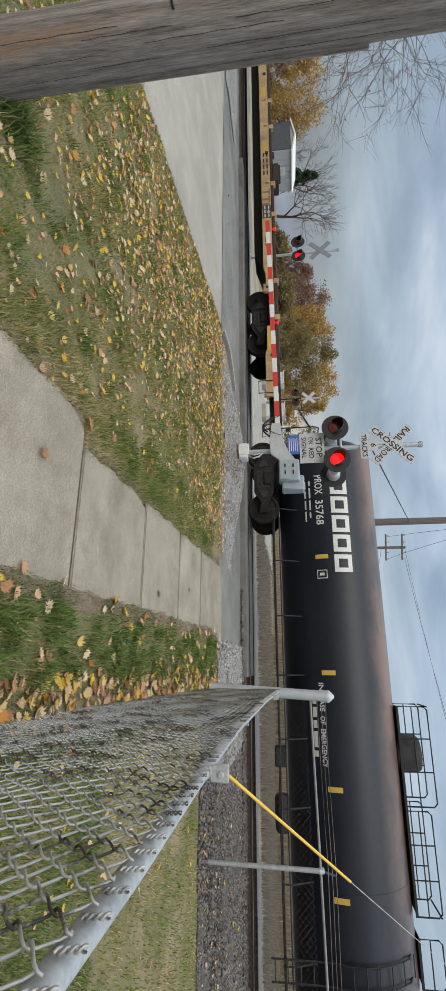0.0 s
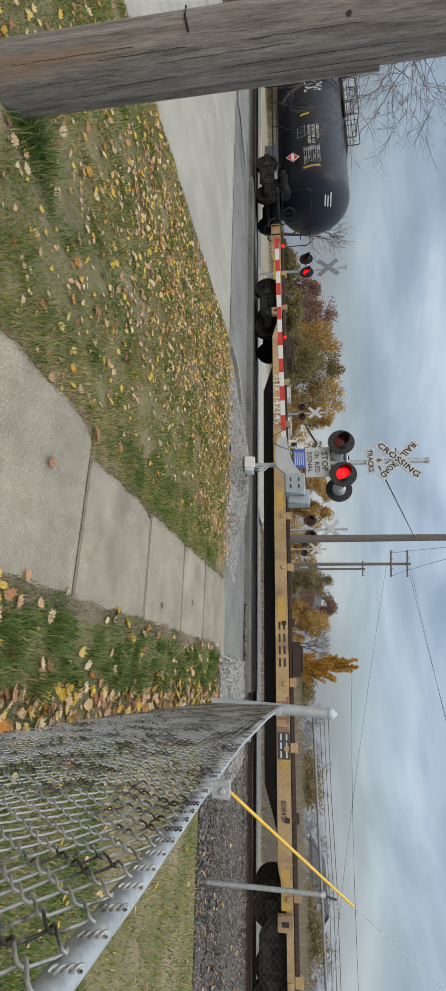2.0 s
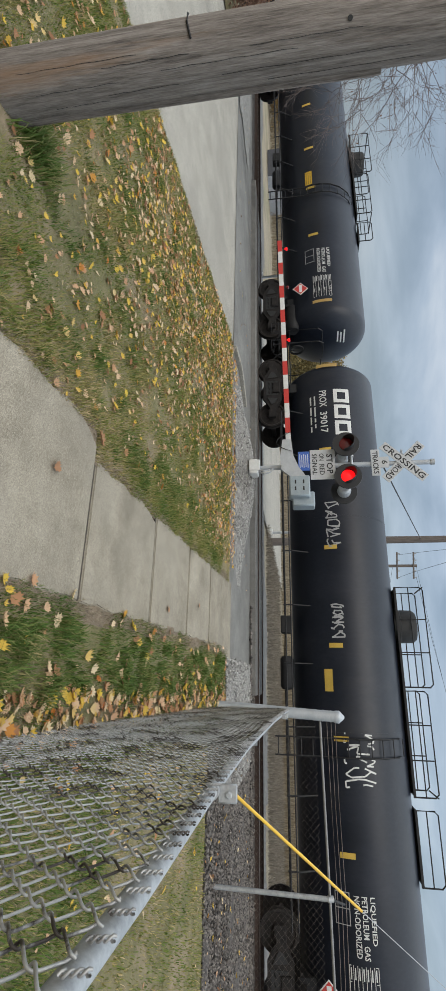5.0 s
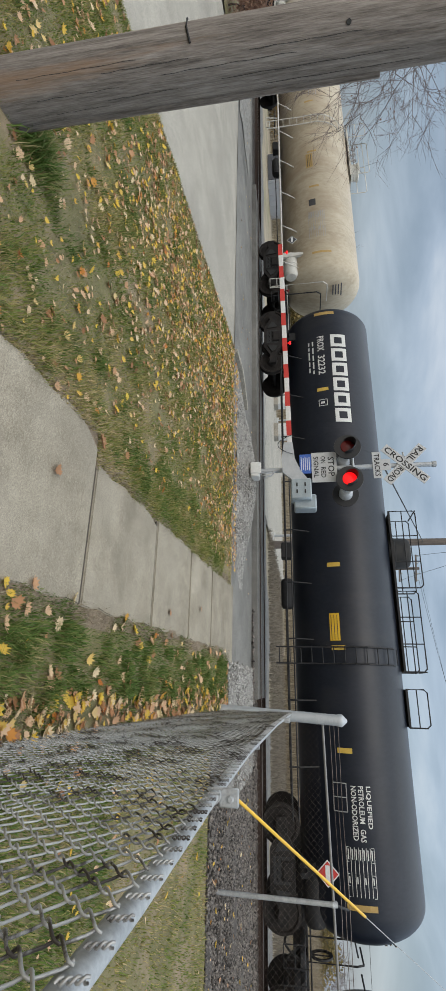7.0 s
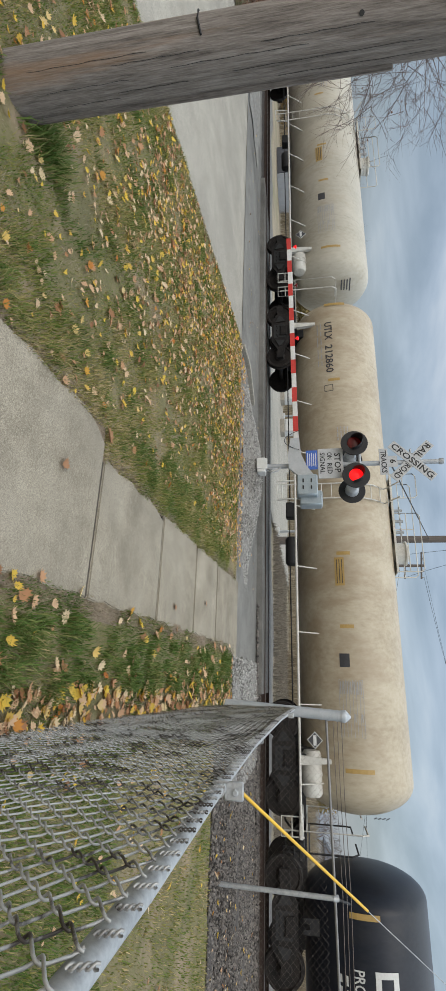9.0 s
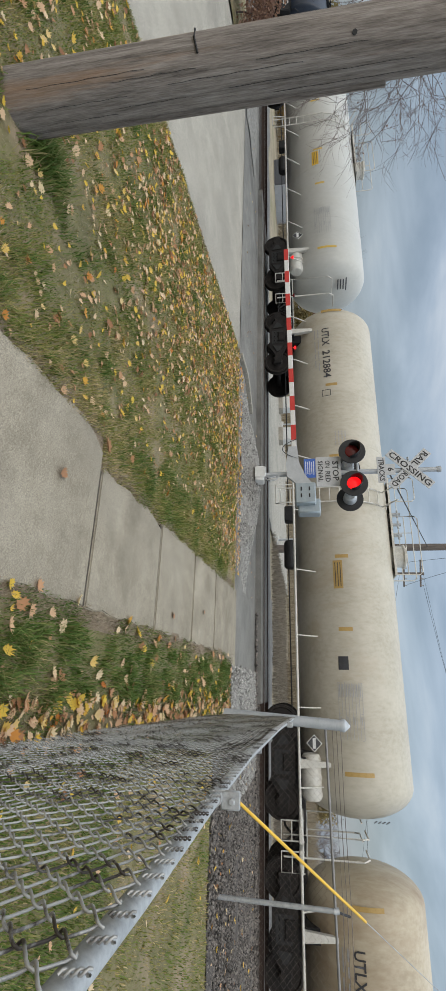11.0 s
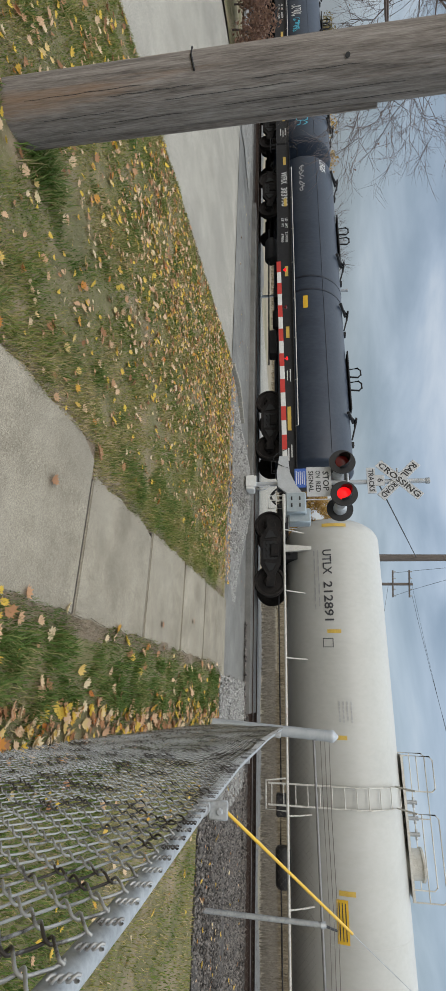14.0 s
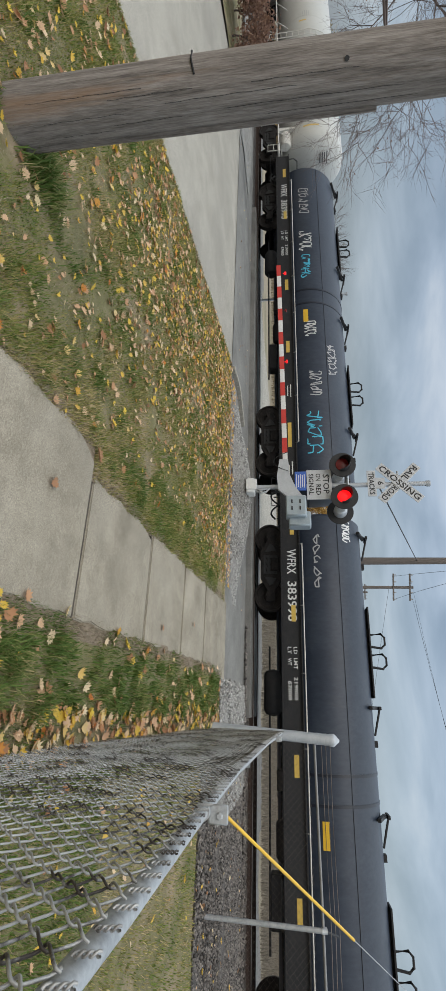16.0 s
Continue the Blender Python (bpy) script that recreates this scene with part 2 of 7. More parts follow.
M["lawn"] = material("lawn", [(0.085, 0.085, 0.033), (0.15, 0.135, 0.058), (0.215, 0.18, 0.095)], scale=3.5, fine=60, rough=0.95, bump=0.7, bump_dist=0.02, patch=(0.26, 0.2, 0.13), patch_at=(0.46, 0.64), patch_scale=1.3)
M["dry_ground"] = material("dry_ground", [(0.16, 0.13, 0.085), (0.25, 0.205, 0.14), (0.33, 0.28, 0.2)], scale=0.6, fine=9, rough=0.95, bump=0.6, bump_dist=0.05, patch=(0.16, 0.15, 0.07), patch_at=(0.5, 0.65), patch_scale=0.15)
M["pole_wood"] = material("pole_wood", [(0.095, 0.08, 0.07), (0.225, 0.195, 0.172), (0.35, 0.315, 0.285)], scale=3, fine=20, rough=0.92, bump=1.0, bump_dist=0.012, stretch=(7, 7, 0.45), patch=(0.31, 0.185, 0.105), patch_at=(0.55, 0.68), patch_scale=0.3)
M["far_wood"] = material("far_wood", [(0.10, 0.085, 0.075), (0.17, 0.145, 0.13)], scale=5, fine=26, rough=0.9, bump=0.4, stretch=(6, 6, 0.5))
M["tie_wood"] = material("tie_wood", [(0.035, 0.028, 0.022), (0.075, 0.06, 0.048)], scale=6, fine=30, rough=0.9, bump=0.5, stretch=(4, 0.6, 4))
M["rail_rust"] = material("rail_rust", [(0.032, 0.022, 0.018), (0.07, 0.047, 0.037)], scale=6, fine=40, rough=0.8, bump=0.2, spec=0.25)
M["rail_top"] = material("rail_top", [(0.2, 0.18, 0.17), (0.3, 0.28, 0.27)], rough=0.42, metal=1.0, bump=0.03)
M["bark"] = material("bark", [(0.07, 0.052, 0.045), (0.13, 0.1, 0.088)], scale=8, fine=30, rough=0.9, bump=0.4)
M["siding_grey"] = material("siding_grey", [(0.36, 0.36, 0.37), (0.43, 0.43, 0.44)], scale=2, rough=0.7, bump=0.1)
M["siding_white"] = material("siding_white", [(0.6, 0.6, 0.58), (0.7, 0.7, 0.68)], scale=2, rough=0.7, bump=0.1)
M["roof_dark"] = material("roof_dark", [(0.05, 0.052, 0.06), (0.085, 0.088, 0.1)], scale=4, rough=0.85, bump=0.3)
M["window_dark"] = material("window_dark", [(0.02, 0.025, 0.03), (0.03, 0.035, 0.04)], rough=0.08, bump=0)
M["soil"] = material("soil", [(0.1, 0.075, 0.05), (0.19, 0.145, 0.1), (0.28, 0.22, 0.155)], scale=9, fine=60, rough=0.95, bump=0.8, bump_dist=0.02)
M["soil_dark"] = material("soil_dark", [(0.035, 0.028, 0.02), (0.075, 0.06, 0.045)], scale=14, fine=60, rough=0.95, bump=0.6)
M["yard_gravel"] = material("yard_gravel", [(0.1, 0.093, 0.083), (0.15, 0.14, 0.126), (0.215, 0.2, 0.18)], scale=3, fine=40, rough=0.95, bump=0.6, bump_dist=0.02)
M["rubber"] = material("rubber", [(0.012, 0.012, 0.012), (0.02, 0.02, 0.02)], rough=0.7, bump=0.1)
M["lens_red_lit"] = glow("lens_red_lit", (1.0, 0.008, 0.012), 1.05, (0.4, 0.01, 0.01))
M["lens_red_dark"] = glow("lens_red_dark", (1.0, 0.02, 0.02), 0.0, (0.12, 0.008, 0.008))
M["signal_black"] = material("signal_black", [(0.01, 0.01, 0.011), (0.018, 0.018, 0.02)], rough=0.55, bump=0.05)
M["grass_blade"] = leafy("grass_blade", [(0.0, (0.09, 0.15, 0.027)), (0.3, (0.16, 0.205, 0.044)), (0.55, (0.255, 0.245, 0.07)), (0.78, (0.39, 0.31, 0.13)), (1.0, (0.52, 0.4, 0.23))], drift=0.85)
M["grass_lush"] = leafy("grass_lush", [(0.0, (0.055, 0.115, 0.022)), (0.45, (0.105, 0.165, 0.036)), (0.75, (0.19, 0.21, 0.062)), (1.0, (0.42, 0.33, 0.17))], drift=0.6, drift_scale=2.0)
M["dry_weed"] = leafy("dry_weed", [(0.0, (0.19, 0.15, 0.1)), (0.6, (0.29, 0.24, 0.165)), (1.0, (0.37, 0.315, 0.225))])
M["fallen_leaf"] = leafy("fallen_leaf", [(0.0, (0.22, 0.1, 0.045)), (0.14, (0.42, 0.21, 0.1)), (0.3, (0.55, 0.33, 0.19)), (0.5, (0.64, 0.45, 0.28)), (0.64, (0.66, 0.53, 0.34)), (0.74, (0.62, 0.4, 0.07)), (0.88, (0.66, 0.46, 0.06)), (1.0, (0.5, 0.17, 0.04))], 0.6)
M["dead_leaf"] = leafy("dead_leaf", [(0.0, (0.3, 0.15, 0.075)), (1.0, (0.4, 0.22, 0.12))], 0.7)
M["leaf_gold"] = leafy("leaf_gold", [(0.0, (0.3, 0.18, 0.055)), (0.5, (0.46, 0.29, 0.085)), (1.0, (0.55, 0.38, 0.14))], thin=0.4)
M["leaf_olive"] = leafy("leaf_olive", [(0.0, (0.14, 0.125, 0.06)), (0.5, (0.23, 0.185, 0.08)), (1.0, (0.34, 0.25, 0.105))], thin=0.4)
M["leaf_rust"] = leafy("leaf_rust", [(0.0, (0.17, 0.1, 0.075)), (0.5, (0.26, 0.15, 0.105)), (1.0, (0.33, 0.21, 0.14))], thin=0.35)
M["leaf_amber"] = leafy("leaf_amber", [(0.0, (0.42, 0.22, 0.045)), (0.5, (0.58, 0.33, 0.06)), (1.0, (0.66, 0.43, 0.11))], thin=0.45)
M["dull_straw"] = leafy("dull_straw", [(0.0, (0.12, 0.1, 0.08)), (0.6, (0.19, 0.165, 0.13)), (1.0, (0.27, 0.235, 0.185))])
M["sign_back"] = material("sign_back", [(0.17, 0.18, 0.19), (0.23, 0.24, 0.25)], rough=0.6, bump=0.02, scale=12)
M["sign_white"] = material("sign_white", [(0.4, 0.41, 0.42), (0.5, 0.51, 0.52)], rough=0.5, bump=0.02, scale=12)
M["leaf_green"] = leafy("leaf_green", [(0.0, (0.02, 0.04, 0.02)), (1.0, (0.05, 0.085, 0.04))])
M["twig_haze"] = leafy("twig_haze", [(0.0, (0.12, 0.095, 0.085)), (1.0, (0.22, 0.18, 0.165))])

# ---------------------------------------------------------------- builders


def mesh_of(name, bm, mat, smooth=True):
    me = bpy.data.meshes.new(name)
    bm.normal_update()
    bm.to_mesh(me)
    bm.free()
    me.materials.append(M[mat])
    if smooth:
        me.shade_smooth()
        me.set_sharp_from_angle(angle=radians(38))
    return me


def part(name, bm, mat, parent=None, label="", smooth=True, at=None):
    ob = new(name, mesh_of(name, bm, mat, smooth) if isinstance(bm, bmesh.types.BMesh) else bm)
    if parent:
        ob.parent = parent
    if at is not None:
        ob.matrix_basis = at
    if label:
        ob["label"] = label
    return ob


def thing(name, label, category, at, group="", kind=""):
    ob = new(name)
    ob.matrix_basis = at
    ob.empty_display_size = 0.2
    return tagged(ob, label, category, group, kind)


def raw(name, verts, faces, mat, smooth=False):
    me = bpy.data.meshes.new(name)
    v = np.asarray(verts, np.float32)
    f = np.asarray(faces, np.int32)
    me.vertices.add(len(v))
    me.vertices.foreach_set("co", v.ravel())
    n = f.shape[1]
    me.loops.add(f.size)
    me.loops.foreach_set("vertex_index", f.ravel())
    me.polygons.add(len(f))
    me.polygons.foreach_set("loop_start", np.arange(0, f.size, n, dtype=np.int32))
    me.update(calc_edges=True)
    me.validate()
    me.materials.append(M[mat])
    if smooth:
        me.shade_smooth()
    return me


def box(bm, c, s, bevel=0.0, turn=None):
    m = Matrix.Translation(c) @ (turn or Matrix()) @ Matrix.Diagonal((*s, 1))
    got = bmesh.ops.create_cube(bm, size=1, matrix=m)
    if bevel:
        edges = list({e for v in got["verts"] for e in v.link_edges})
        bmesh.ops.bevel(bm, geom=edges, offset=bevel, segments=1, affect="EDGES")
    return bm


def tube(bm, a, b, r, seg=8, r2=None):
    a, b = Vector(a), Vector(b)
    d = b - a
    m = Matrix.Translation((a + b) / 2) @ d.to_track_quat("Z", "Y").to_matrix().to_4x4()
    bmesh.ops.create_cone(bm, cap_ends=True, segments=seg, radius1=r, radius2=r if r2 is None else r2, depth=d.length, matrix=m)
    return bm


def pipe(bm, pts, r, seg=6):
    """A round bar along a line of points, mitred at its bends."""
    pts = [Vector(p) for p in pts]
    rings = []
    for i, p in enumerate(pts):
        d = ((pts[i + 1] - p).normalized() if i + 1 < len(pts) else Vector()) + ((p - pts[i - 1]).normalized() if i else Vector())
        d.normalize()
        ref = Vector((0, 0, 1)) if abs(d.z) < 0.9 else Vector((0, 1, 0))
        u = d.cross(ref).normalized()
        w = d.cross(u)
        rings.append([bm.verts.new(p + r * (math.cos(2 * math.pi * k / seg) * u + math.sin(2 * math.pi * k / seg) * w)) for k in range(seg)])
    for a, b in zip(rings, rings[1:]):
        # take the turn of the ring that lies nearest
        k0 = min(range(seg), key=lambda k: (b[k].co - a[0].co).length_squared)
        for k in range(seg):
            bm.faces.new((a[k], a[(k + 1) % seg], b[(k + 1 + k0) % seg], b[(k + k0) % seg]))
    bm.faces.new(rings[0])
    bm.faces.new(rings[-1][::-1])
    return bm


def lathe(bm, profile, seg=48, axis="x", centre=(0, 0, 0)):
    """Turns rows of (along, radius) about an axis."""
    c = Vector(centre)
    rings = []
    for s, r in profile:
        ring = []
        for k in range(seg if r > 1e-6 else 1):
            a = 2 * math.pi * k / seg
            p = {"x": (s, r * math.cos(a), r * math.sin(a)), "y": (r * math.cos(a), s, r * math.sin(a)), "z": (r * math.cos(a), r * math.sin(a), s)}[axis]
            ring.append(bm.verts.new(c + Vector(p)))
        rings.append(ring)
    for a, b in zip(rings, rings[1:]):
        for k in range(seg):
            q = [a[k % len(a)], a[(k + 1) % len(a)], b[(k + 1) % len(b)], b[k % len(b)]]
            q = [v for i, v in enumerate(q) if v not in q[:i]]
            if len(q) > 2:
                bm.faces.new(q)
    bmesh.ops.recalc_face_normals(bm, faces=bm.faces)
    return bm


def prism(bm, outline, y0, y1, plane="xz"):
    """An outline in x and z (or x and y) drawn out between two planes."""
    put = (lambda a, b, y: (a, y, b)) if plane == "xz" else (lambda a, b, y: (a, b, y))
    f = [bm.verts.new(put(a, b, y0)) for a, b in outline]
    g = [bm.verts.new(put(a, b, y1)) for a, b in outline]
    bm.faces.new(f)
    bm.faces.new(g[::-1])
    for i in range(len(f)):
        j = (i + 1) % len(f)
        bm.faces.new((f[i], g[i], g[j], f[j]))
    bmesh.ops.recalc_face_normals(bm, faces=bm.faces)
    return bm


def bmesh_new():
    return bmesh.new()


TEXTS = {}


def lettering(text, height, width=None, thick=0.0):
    """Flat letters as mesh data: x along the line, z up, standing on z = 0, facing -y."""
    key = (text, height, width, thick)
    if key in TEXTS:
        return TEXTS[key].copy()
    cu = bpy.data.curves.new("letters", "FONT")
    cu.body, cu.size, cu.resolution_u = text, 1.0, 2
    cu.offset = thick
    ob = new("letters", cu)
    bpy.context.view_layer.update()
    me = bpy.data.meshes.new_from_object(ob.evaluated_get(bpy.context.evaluated_depsgraph_get()))
    bpy.data.objects.remove(ob)
    co = np.empty(len(me.vertices) * 3, np.float32)
    me.vertices.foreach_get("co", co)
    co = co.reshape(-1, 3)
    lo, hi = co.min(0), co.max(0)
    k = height / max(1e-6, hi[1] - lo[1])
    kx = width / (hi[0] - lo[0]) if width else k
    out = np.c_[(co[:, 0] - lo[0]) * kx, np.zeros(len(co)), (co[:, 1] - lo[1]) * k]
    me.vertices.foreach_set("co", out.astype(np.float32).ravel())
    me.update()
    TEXTS[key] = me
    return me.copy()


def wrap(me, x, z, r, zc, gap=0.012):
    """Lays flat letters or plates onto the near side of a lying tank of radius r with its axis at height zc."""
    co = np.empty(len(me.vertices) * 3, np.float32)
    me.vertices.foreach_get("co", co)
    co = co.reshape(-1, 3)
    co[:, 0] += x
    ang = (z - zc + co[:, 2]) / r
    rr = r + gap - co[:, 1]
    co[:, 2] = zc + rr * np.sin(ang)
    co[:, 1] = -rr * np.cos(ang)
    me.vertices.foreach_set("co", co.ravel())
    me.update()
    return me


def write(parent, text, x, z, height, width, r=None, zc=0, y=0, mat="white_paint", name="lettering", gap=0.014):
    """A line of letters, each word a part of its own, on a tank of radius r or flat at the depth y."""
    for word, x0, w in words(text, width):
        me = lettering(word, height, w, 0.016)
        me.materials.clear()
        me.materials.append(M[mat])
        if r:
            part(name, wrap(me, x + x0, z, r, zc, gap), mat, parent)
        else:
            part(name, me, mat, parent, at=Matrix.Translation((x + x0, y, z)))


def words(text, width):
    """The words of a line with the start and the width that each takes up."""
    step = width / len(text)
    out, at = [], 0
    for word in text.split(" "):
        if word:
            out.append((word, at * step, len(word) * step * 0.97))
        at += len(word) + 1
    return out


def plates(rects, x, z, r, zc, mat, parent, name, gap=0.008, steps=4, label=""):
    """Flat rectangles (x0, z0, x1, z1) laid on a tank as one part."""
    v, f = [], []
    for x0, z0, x1, z1 in rects:
        for i in range(steps):
            a, b = z0 + (z1 - z0) * i / steps, z0 + (z1 - z0) * (i + 1) / steps
            n = len(v)
            v += [(x0, 0, a), (x1, 0, a), (x1, 0, b), (x0, 0, b)]
            f.append((n, n + 1, n + 2, n + 3))
    me = raw(name, v, f, mat)
    if r:
        return part(name, wrap(me, x, z, r, zc, gap), mat, parent, label)
    return part(name, me, mat, parent, label, at=Matrix.Translation((x, zc, z)))


# ---------------------------------------------------------------- ground
RAIL = 0.455          # height of the rail heads
ROAD_W, ROAD_E = -17.6, -7.6
WALK_W, WALK_E = -1.89, -0.6
SLAB_W = -2.19        # the older slabs nearest the viewer are wider
rng = np.random.default_rng(7)


def height(x, y):
    """The lie of the land: it climbs gently to the tracks and runs level beyond them."""
    x, y = np.asarray(x, float), np.asarray(y, float)
    z = np.where(y < -5, 0.27 + 0.078 * (y + 5), 0.27)
    z = np.where(y < -16, 0.27 - 0.078 * 11, z)
    z = z + np.where(y > 14, np.minimum((y - 14) * 0.012, 0.6), 0)
    return z


def mound(x, y):
    """Gravel heaped round the foot of the signal."""
    x, y = np.asarray(x, float), np.asarray(y, float)
    return 0.33 * np.exp(-(((x + 4.6) / 1.7) ** 2 + ((y + 4.6) / 0.75) ** 2))


def heap(x, y):
    """The gravel island thins out to nothing at its rim."""
    e = ((np.asarray(x) + 4.6) / 2.7) ** 2 + ((np.asarray(y) + 4.5) / 0.95) ** 2
    return mound(x, y) * np.clip(1.3 - e, 0, 1) + 0.06 * np.clip(1 - e, 0, 1) - 0.03


def sheet(name, x0, x1, y0, y1, nx, ny, mat, lift=0.0, extra=None, label="", category="", kind="structure", keep=None, rough=0.0):
    xs, ys = np.linspace(x0, x1, nx + 1), np.linspace(y0, y1, ny + 1)
    gx, gy = np.meshgrid(xs, ys)
    gz = height(gx, gy) + lift
    if extra is not None:
        gz = gz + extra(gx, gy)
    if rough:
        gz = gz + rough * np.array([noise.noise((a * 1.7, b * 1.7, 0)) for a, b in zip(gx.ravel(), gy.ravel())]).reshape(gx.shape)
    v = np.c_[gx.ravel(), gy.ravel(), gz.ravel()]
    i = np.arange(nx * ny)
    a = (i // nx) * (nx + 1) + i % nx
    f = np.c_[a, a + 1, a + nx + 2, a + nx + 1]
    if keep is not None:
        c = v[f].mean(1)
        f = f[keep(c[:, 0], c[:, 1])]
    ob = new(name, raw(name, v, f, mat, True))
    return tagged(ob, label, category, kind=kind)


def ground_sheet():
    ys = np.r_[-400, -60, -30, np.arange(-22, -4, 0.5), np.arange(-4, 16, 2), 30, 60, 120, 300, 900, 2500]
    xs = np.r_[-2500, -800, -300, -120, -60, np.arange(-40, 41, 4), 60, 120, 300, 800, 2500]
    gx, gy = np.meshgrid(xs, ys)
    v = np.c_[gx.ravel(), gy.ravel(), (height(gx, gy) - 0.06).ravel()]
    nx = len(xs) - 1
    i = np.arange(nx * (len(ys) - 1))
    a = (i // nx) * (nx + 1) + i % nx
    ob = new("ground", raw("ground", v, np.c_[a, a + 1, a + nx + 2, a + nx + 1], "dry_ground", True))
    tagged(ob, "level ground of dry tan grass and bare earth", "ground", kind="structure")


ground_sheet()
# lawn between the road and the pavement, and the verge by the fence
sheet("lawn", ROAD_E, WALK_W, -18, -5.6, 30, 60, "lawn", 0.01, label="green lawn strewn with yellow autumn leaves", category="lawn", rough=0.02)
sheet("verge", WALK_E, 0.75, -18, -5.75, 10, 60, "lawn", 0.01, label="narrow grass verge with fallen leaves by the fence", category="lawn", rough=0.02)
sheet("field", 0.75, 16, -18, -6.9, 40, 40, "lawn", 0.005, label="short yellowing grass behind the chain-link fence", category="lawn", rough=0.03)
sheet("far_verge", -26, ROAD_W - 0.15, -18, -6.2, 20, 30, "lawn", 0.02, label="rough grass across the street", category="lawn", rough=0.05)
sheet("road", ROAD_W, ROAD_E, -60, -5.6, 12, 60, "road_concrete", -0.01, label="pale worn concrete street leading to the crossing", category="road")
sheet("asphalt_apron", -26, 0.3, -5.6, -1.05, 60, 14, "asphalt", 0.0, label="grey asphalt approach along the track", category="road", rough=0.012)
sheet("far_road", ROAD_W - 1, ROAD_E + 1, 1.7, 60, 6, 40, "road_concrete", 0.03, label="pale road going on beyond the tracks", category="road")
sheet("gravel_patch", -7.3, -1.9, -5.45, -3.6, 54, 24, "gravel_ground", 0.005, extra=heap, label="heap of pale crushed stone round the signal", category="gravel", kind="stuff",
      keep=lambda x, y: ((x + 4.6) / 2.65) ** 2 + ((y + 4.5) / 0.9) ** 2 < 1, rough=0.03)
sheet("gravel_patch", -0.35, 1.9, -5.8, -1.3, 24, 40, "gravel_ground", 0.03, label="pale crushed stone beside the pavement's end", category="gravel", kind="stuff", rough=0.05,
      keep=lambda x, y: x > -0.15 - 0.25 * np.sin(y * 2.1))
sheet("gravel_patch", -25, -16.9, -5.5, -2.6, 50, 24, "gravel_ground", 0.03, label="pale crushed stone beside the far side of the street", category="gravel", kind="stuff", rough=0.05,
      keep=lambda x, y: y < -3.4 - 0.28 * (x + 17) + 0.2 * np.sin(2.2 * x))
sheet("ballast_bank", 0.6, 26, -6.95, -1.05, 100, 40, "ballast_ground", 0.015, label="dark mixed track ballast with some leaves in it", category="gravel", kind="stuff", rough=0.06)
sheet("ballast_bank", -60, -26, -6.2, -1.05, 40, 20, "ballast_ground", 0.0, label="track ballast beyond the street", category="gravel", kind="stuff", rough=0.05)
sheet("gravel_yard", -80, 70, 1.9, 6.4, 200, 14, "yard_gravel", 0.012, label="strip of pale crushed stone behind the rails", category="gravel", kind="stuff", rough=0.05,
      keep=lambda x, y: y < 5.1 + 0.9 * np.sin(0.9 * x) * np.sin(0.37 * x))


def track_bed():
    xs = np.linspace(-90, 60, 301)
    prof = [(-1.9, 0.2), (-1.35, 0.31), (1.35, 0.31), (1.9, 0.2)]
    v = [(x, y, z + 0.015 * math.sin(x * 7 + y * 5)) for x in xs for y, z in prof]
    f = [(4 * i + k, 4 * i + 4 + k, 4 * i + 5 + k, 4 * i + 1 + k) for i in range(300) for k in range(3)]
    tagged(new("track_bed", raw("track_bed", v, f, "track_bed")), "dark oily ballast bed under the rails", "gravel", kind="stuff")


def rail_line(y, z, name="rail", x0=-90, x1=60):
    t = thing(name, "steel rail with a shiny worn head and rusty web", "rail", Matrix.Translation((0, y, z)), "rails", "structure")
    bm = bmesh_new()
    prism(bm, [(-0.07, -0.17), (0.07, -0.17), (0.07, -0.155), (0.012, -0.135), (0.012, -0.045), (0.036, -0.03), (0.036, -0.004), (-0.036, -0.004), (-0.036, -0.03), (-0.012, -0.045), (-0.012, -0.135), (-0.07, -0.155)], x0, x1)
    bmesh.ops.transform(bm, matrix=Matrix.Rotation(radians(-90), 4, "Z"), verts=bm.verts)
    part("web", bm, "rail_rust", t, smooth=False)
    bm = bmesh_new()
    box(bm, ((x0 + x1) / 2, 0, -0.001), (x1 - x0, 0.066, 0.006))
    part("head", bm, "rail_top", t, smooth=False)


track_bed()
for y in (-0.75, 0.75):
    rail_line(y, RAIL)
# crossing panels between and beside the rails where the street passes
for nm, y0, y1 in (("crossing_panel", -1.7, -0.86), ("crossing_panel", -0.62, 0.62), ("crossing_panel", 0.86, 1.7)):
    bm = bmesh_new()
    box(bm, ((ROAD_W - 1 + ROAD_E + 7.9) / 2, (y0 + y1) / 2, 0.33), (ROAD_E + 7.9 - ROAD_W + 1, y1 - y0, 0.2), 0.01)
    tagged(part(nm, bm, "asphalt"), "dark asphalt crossing panel between the rails", "crossing panel", kind="structure")


def ties():
    """Sleepers of the near track, seen end-on under the train."""
    me = None
    base = thing("sleepers", "dark creosoted wooden railway sleepers", "sleeper", Matrix(), "", "structure")
    for x in np.arange(-1.6, 26, 0.53):
        if me is None:
            bm = bmesh_new()
            box(bm, (0, 0, 0), (0.23, 2.6, 0.18), 0.01)
            me = mesh_of("sleeper", bm, "tie_wood", False)
        part("sleeper", me, "tie_wood", base, at=pose(float(x), float(rng.normal(0, 0.03)), 0.25, 0, 0, float(rng.normal(0, 1))))


ties()


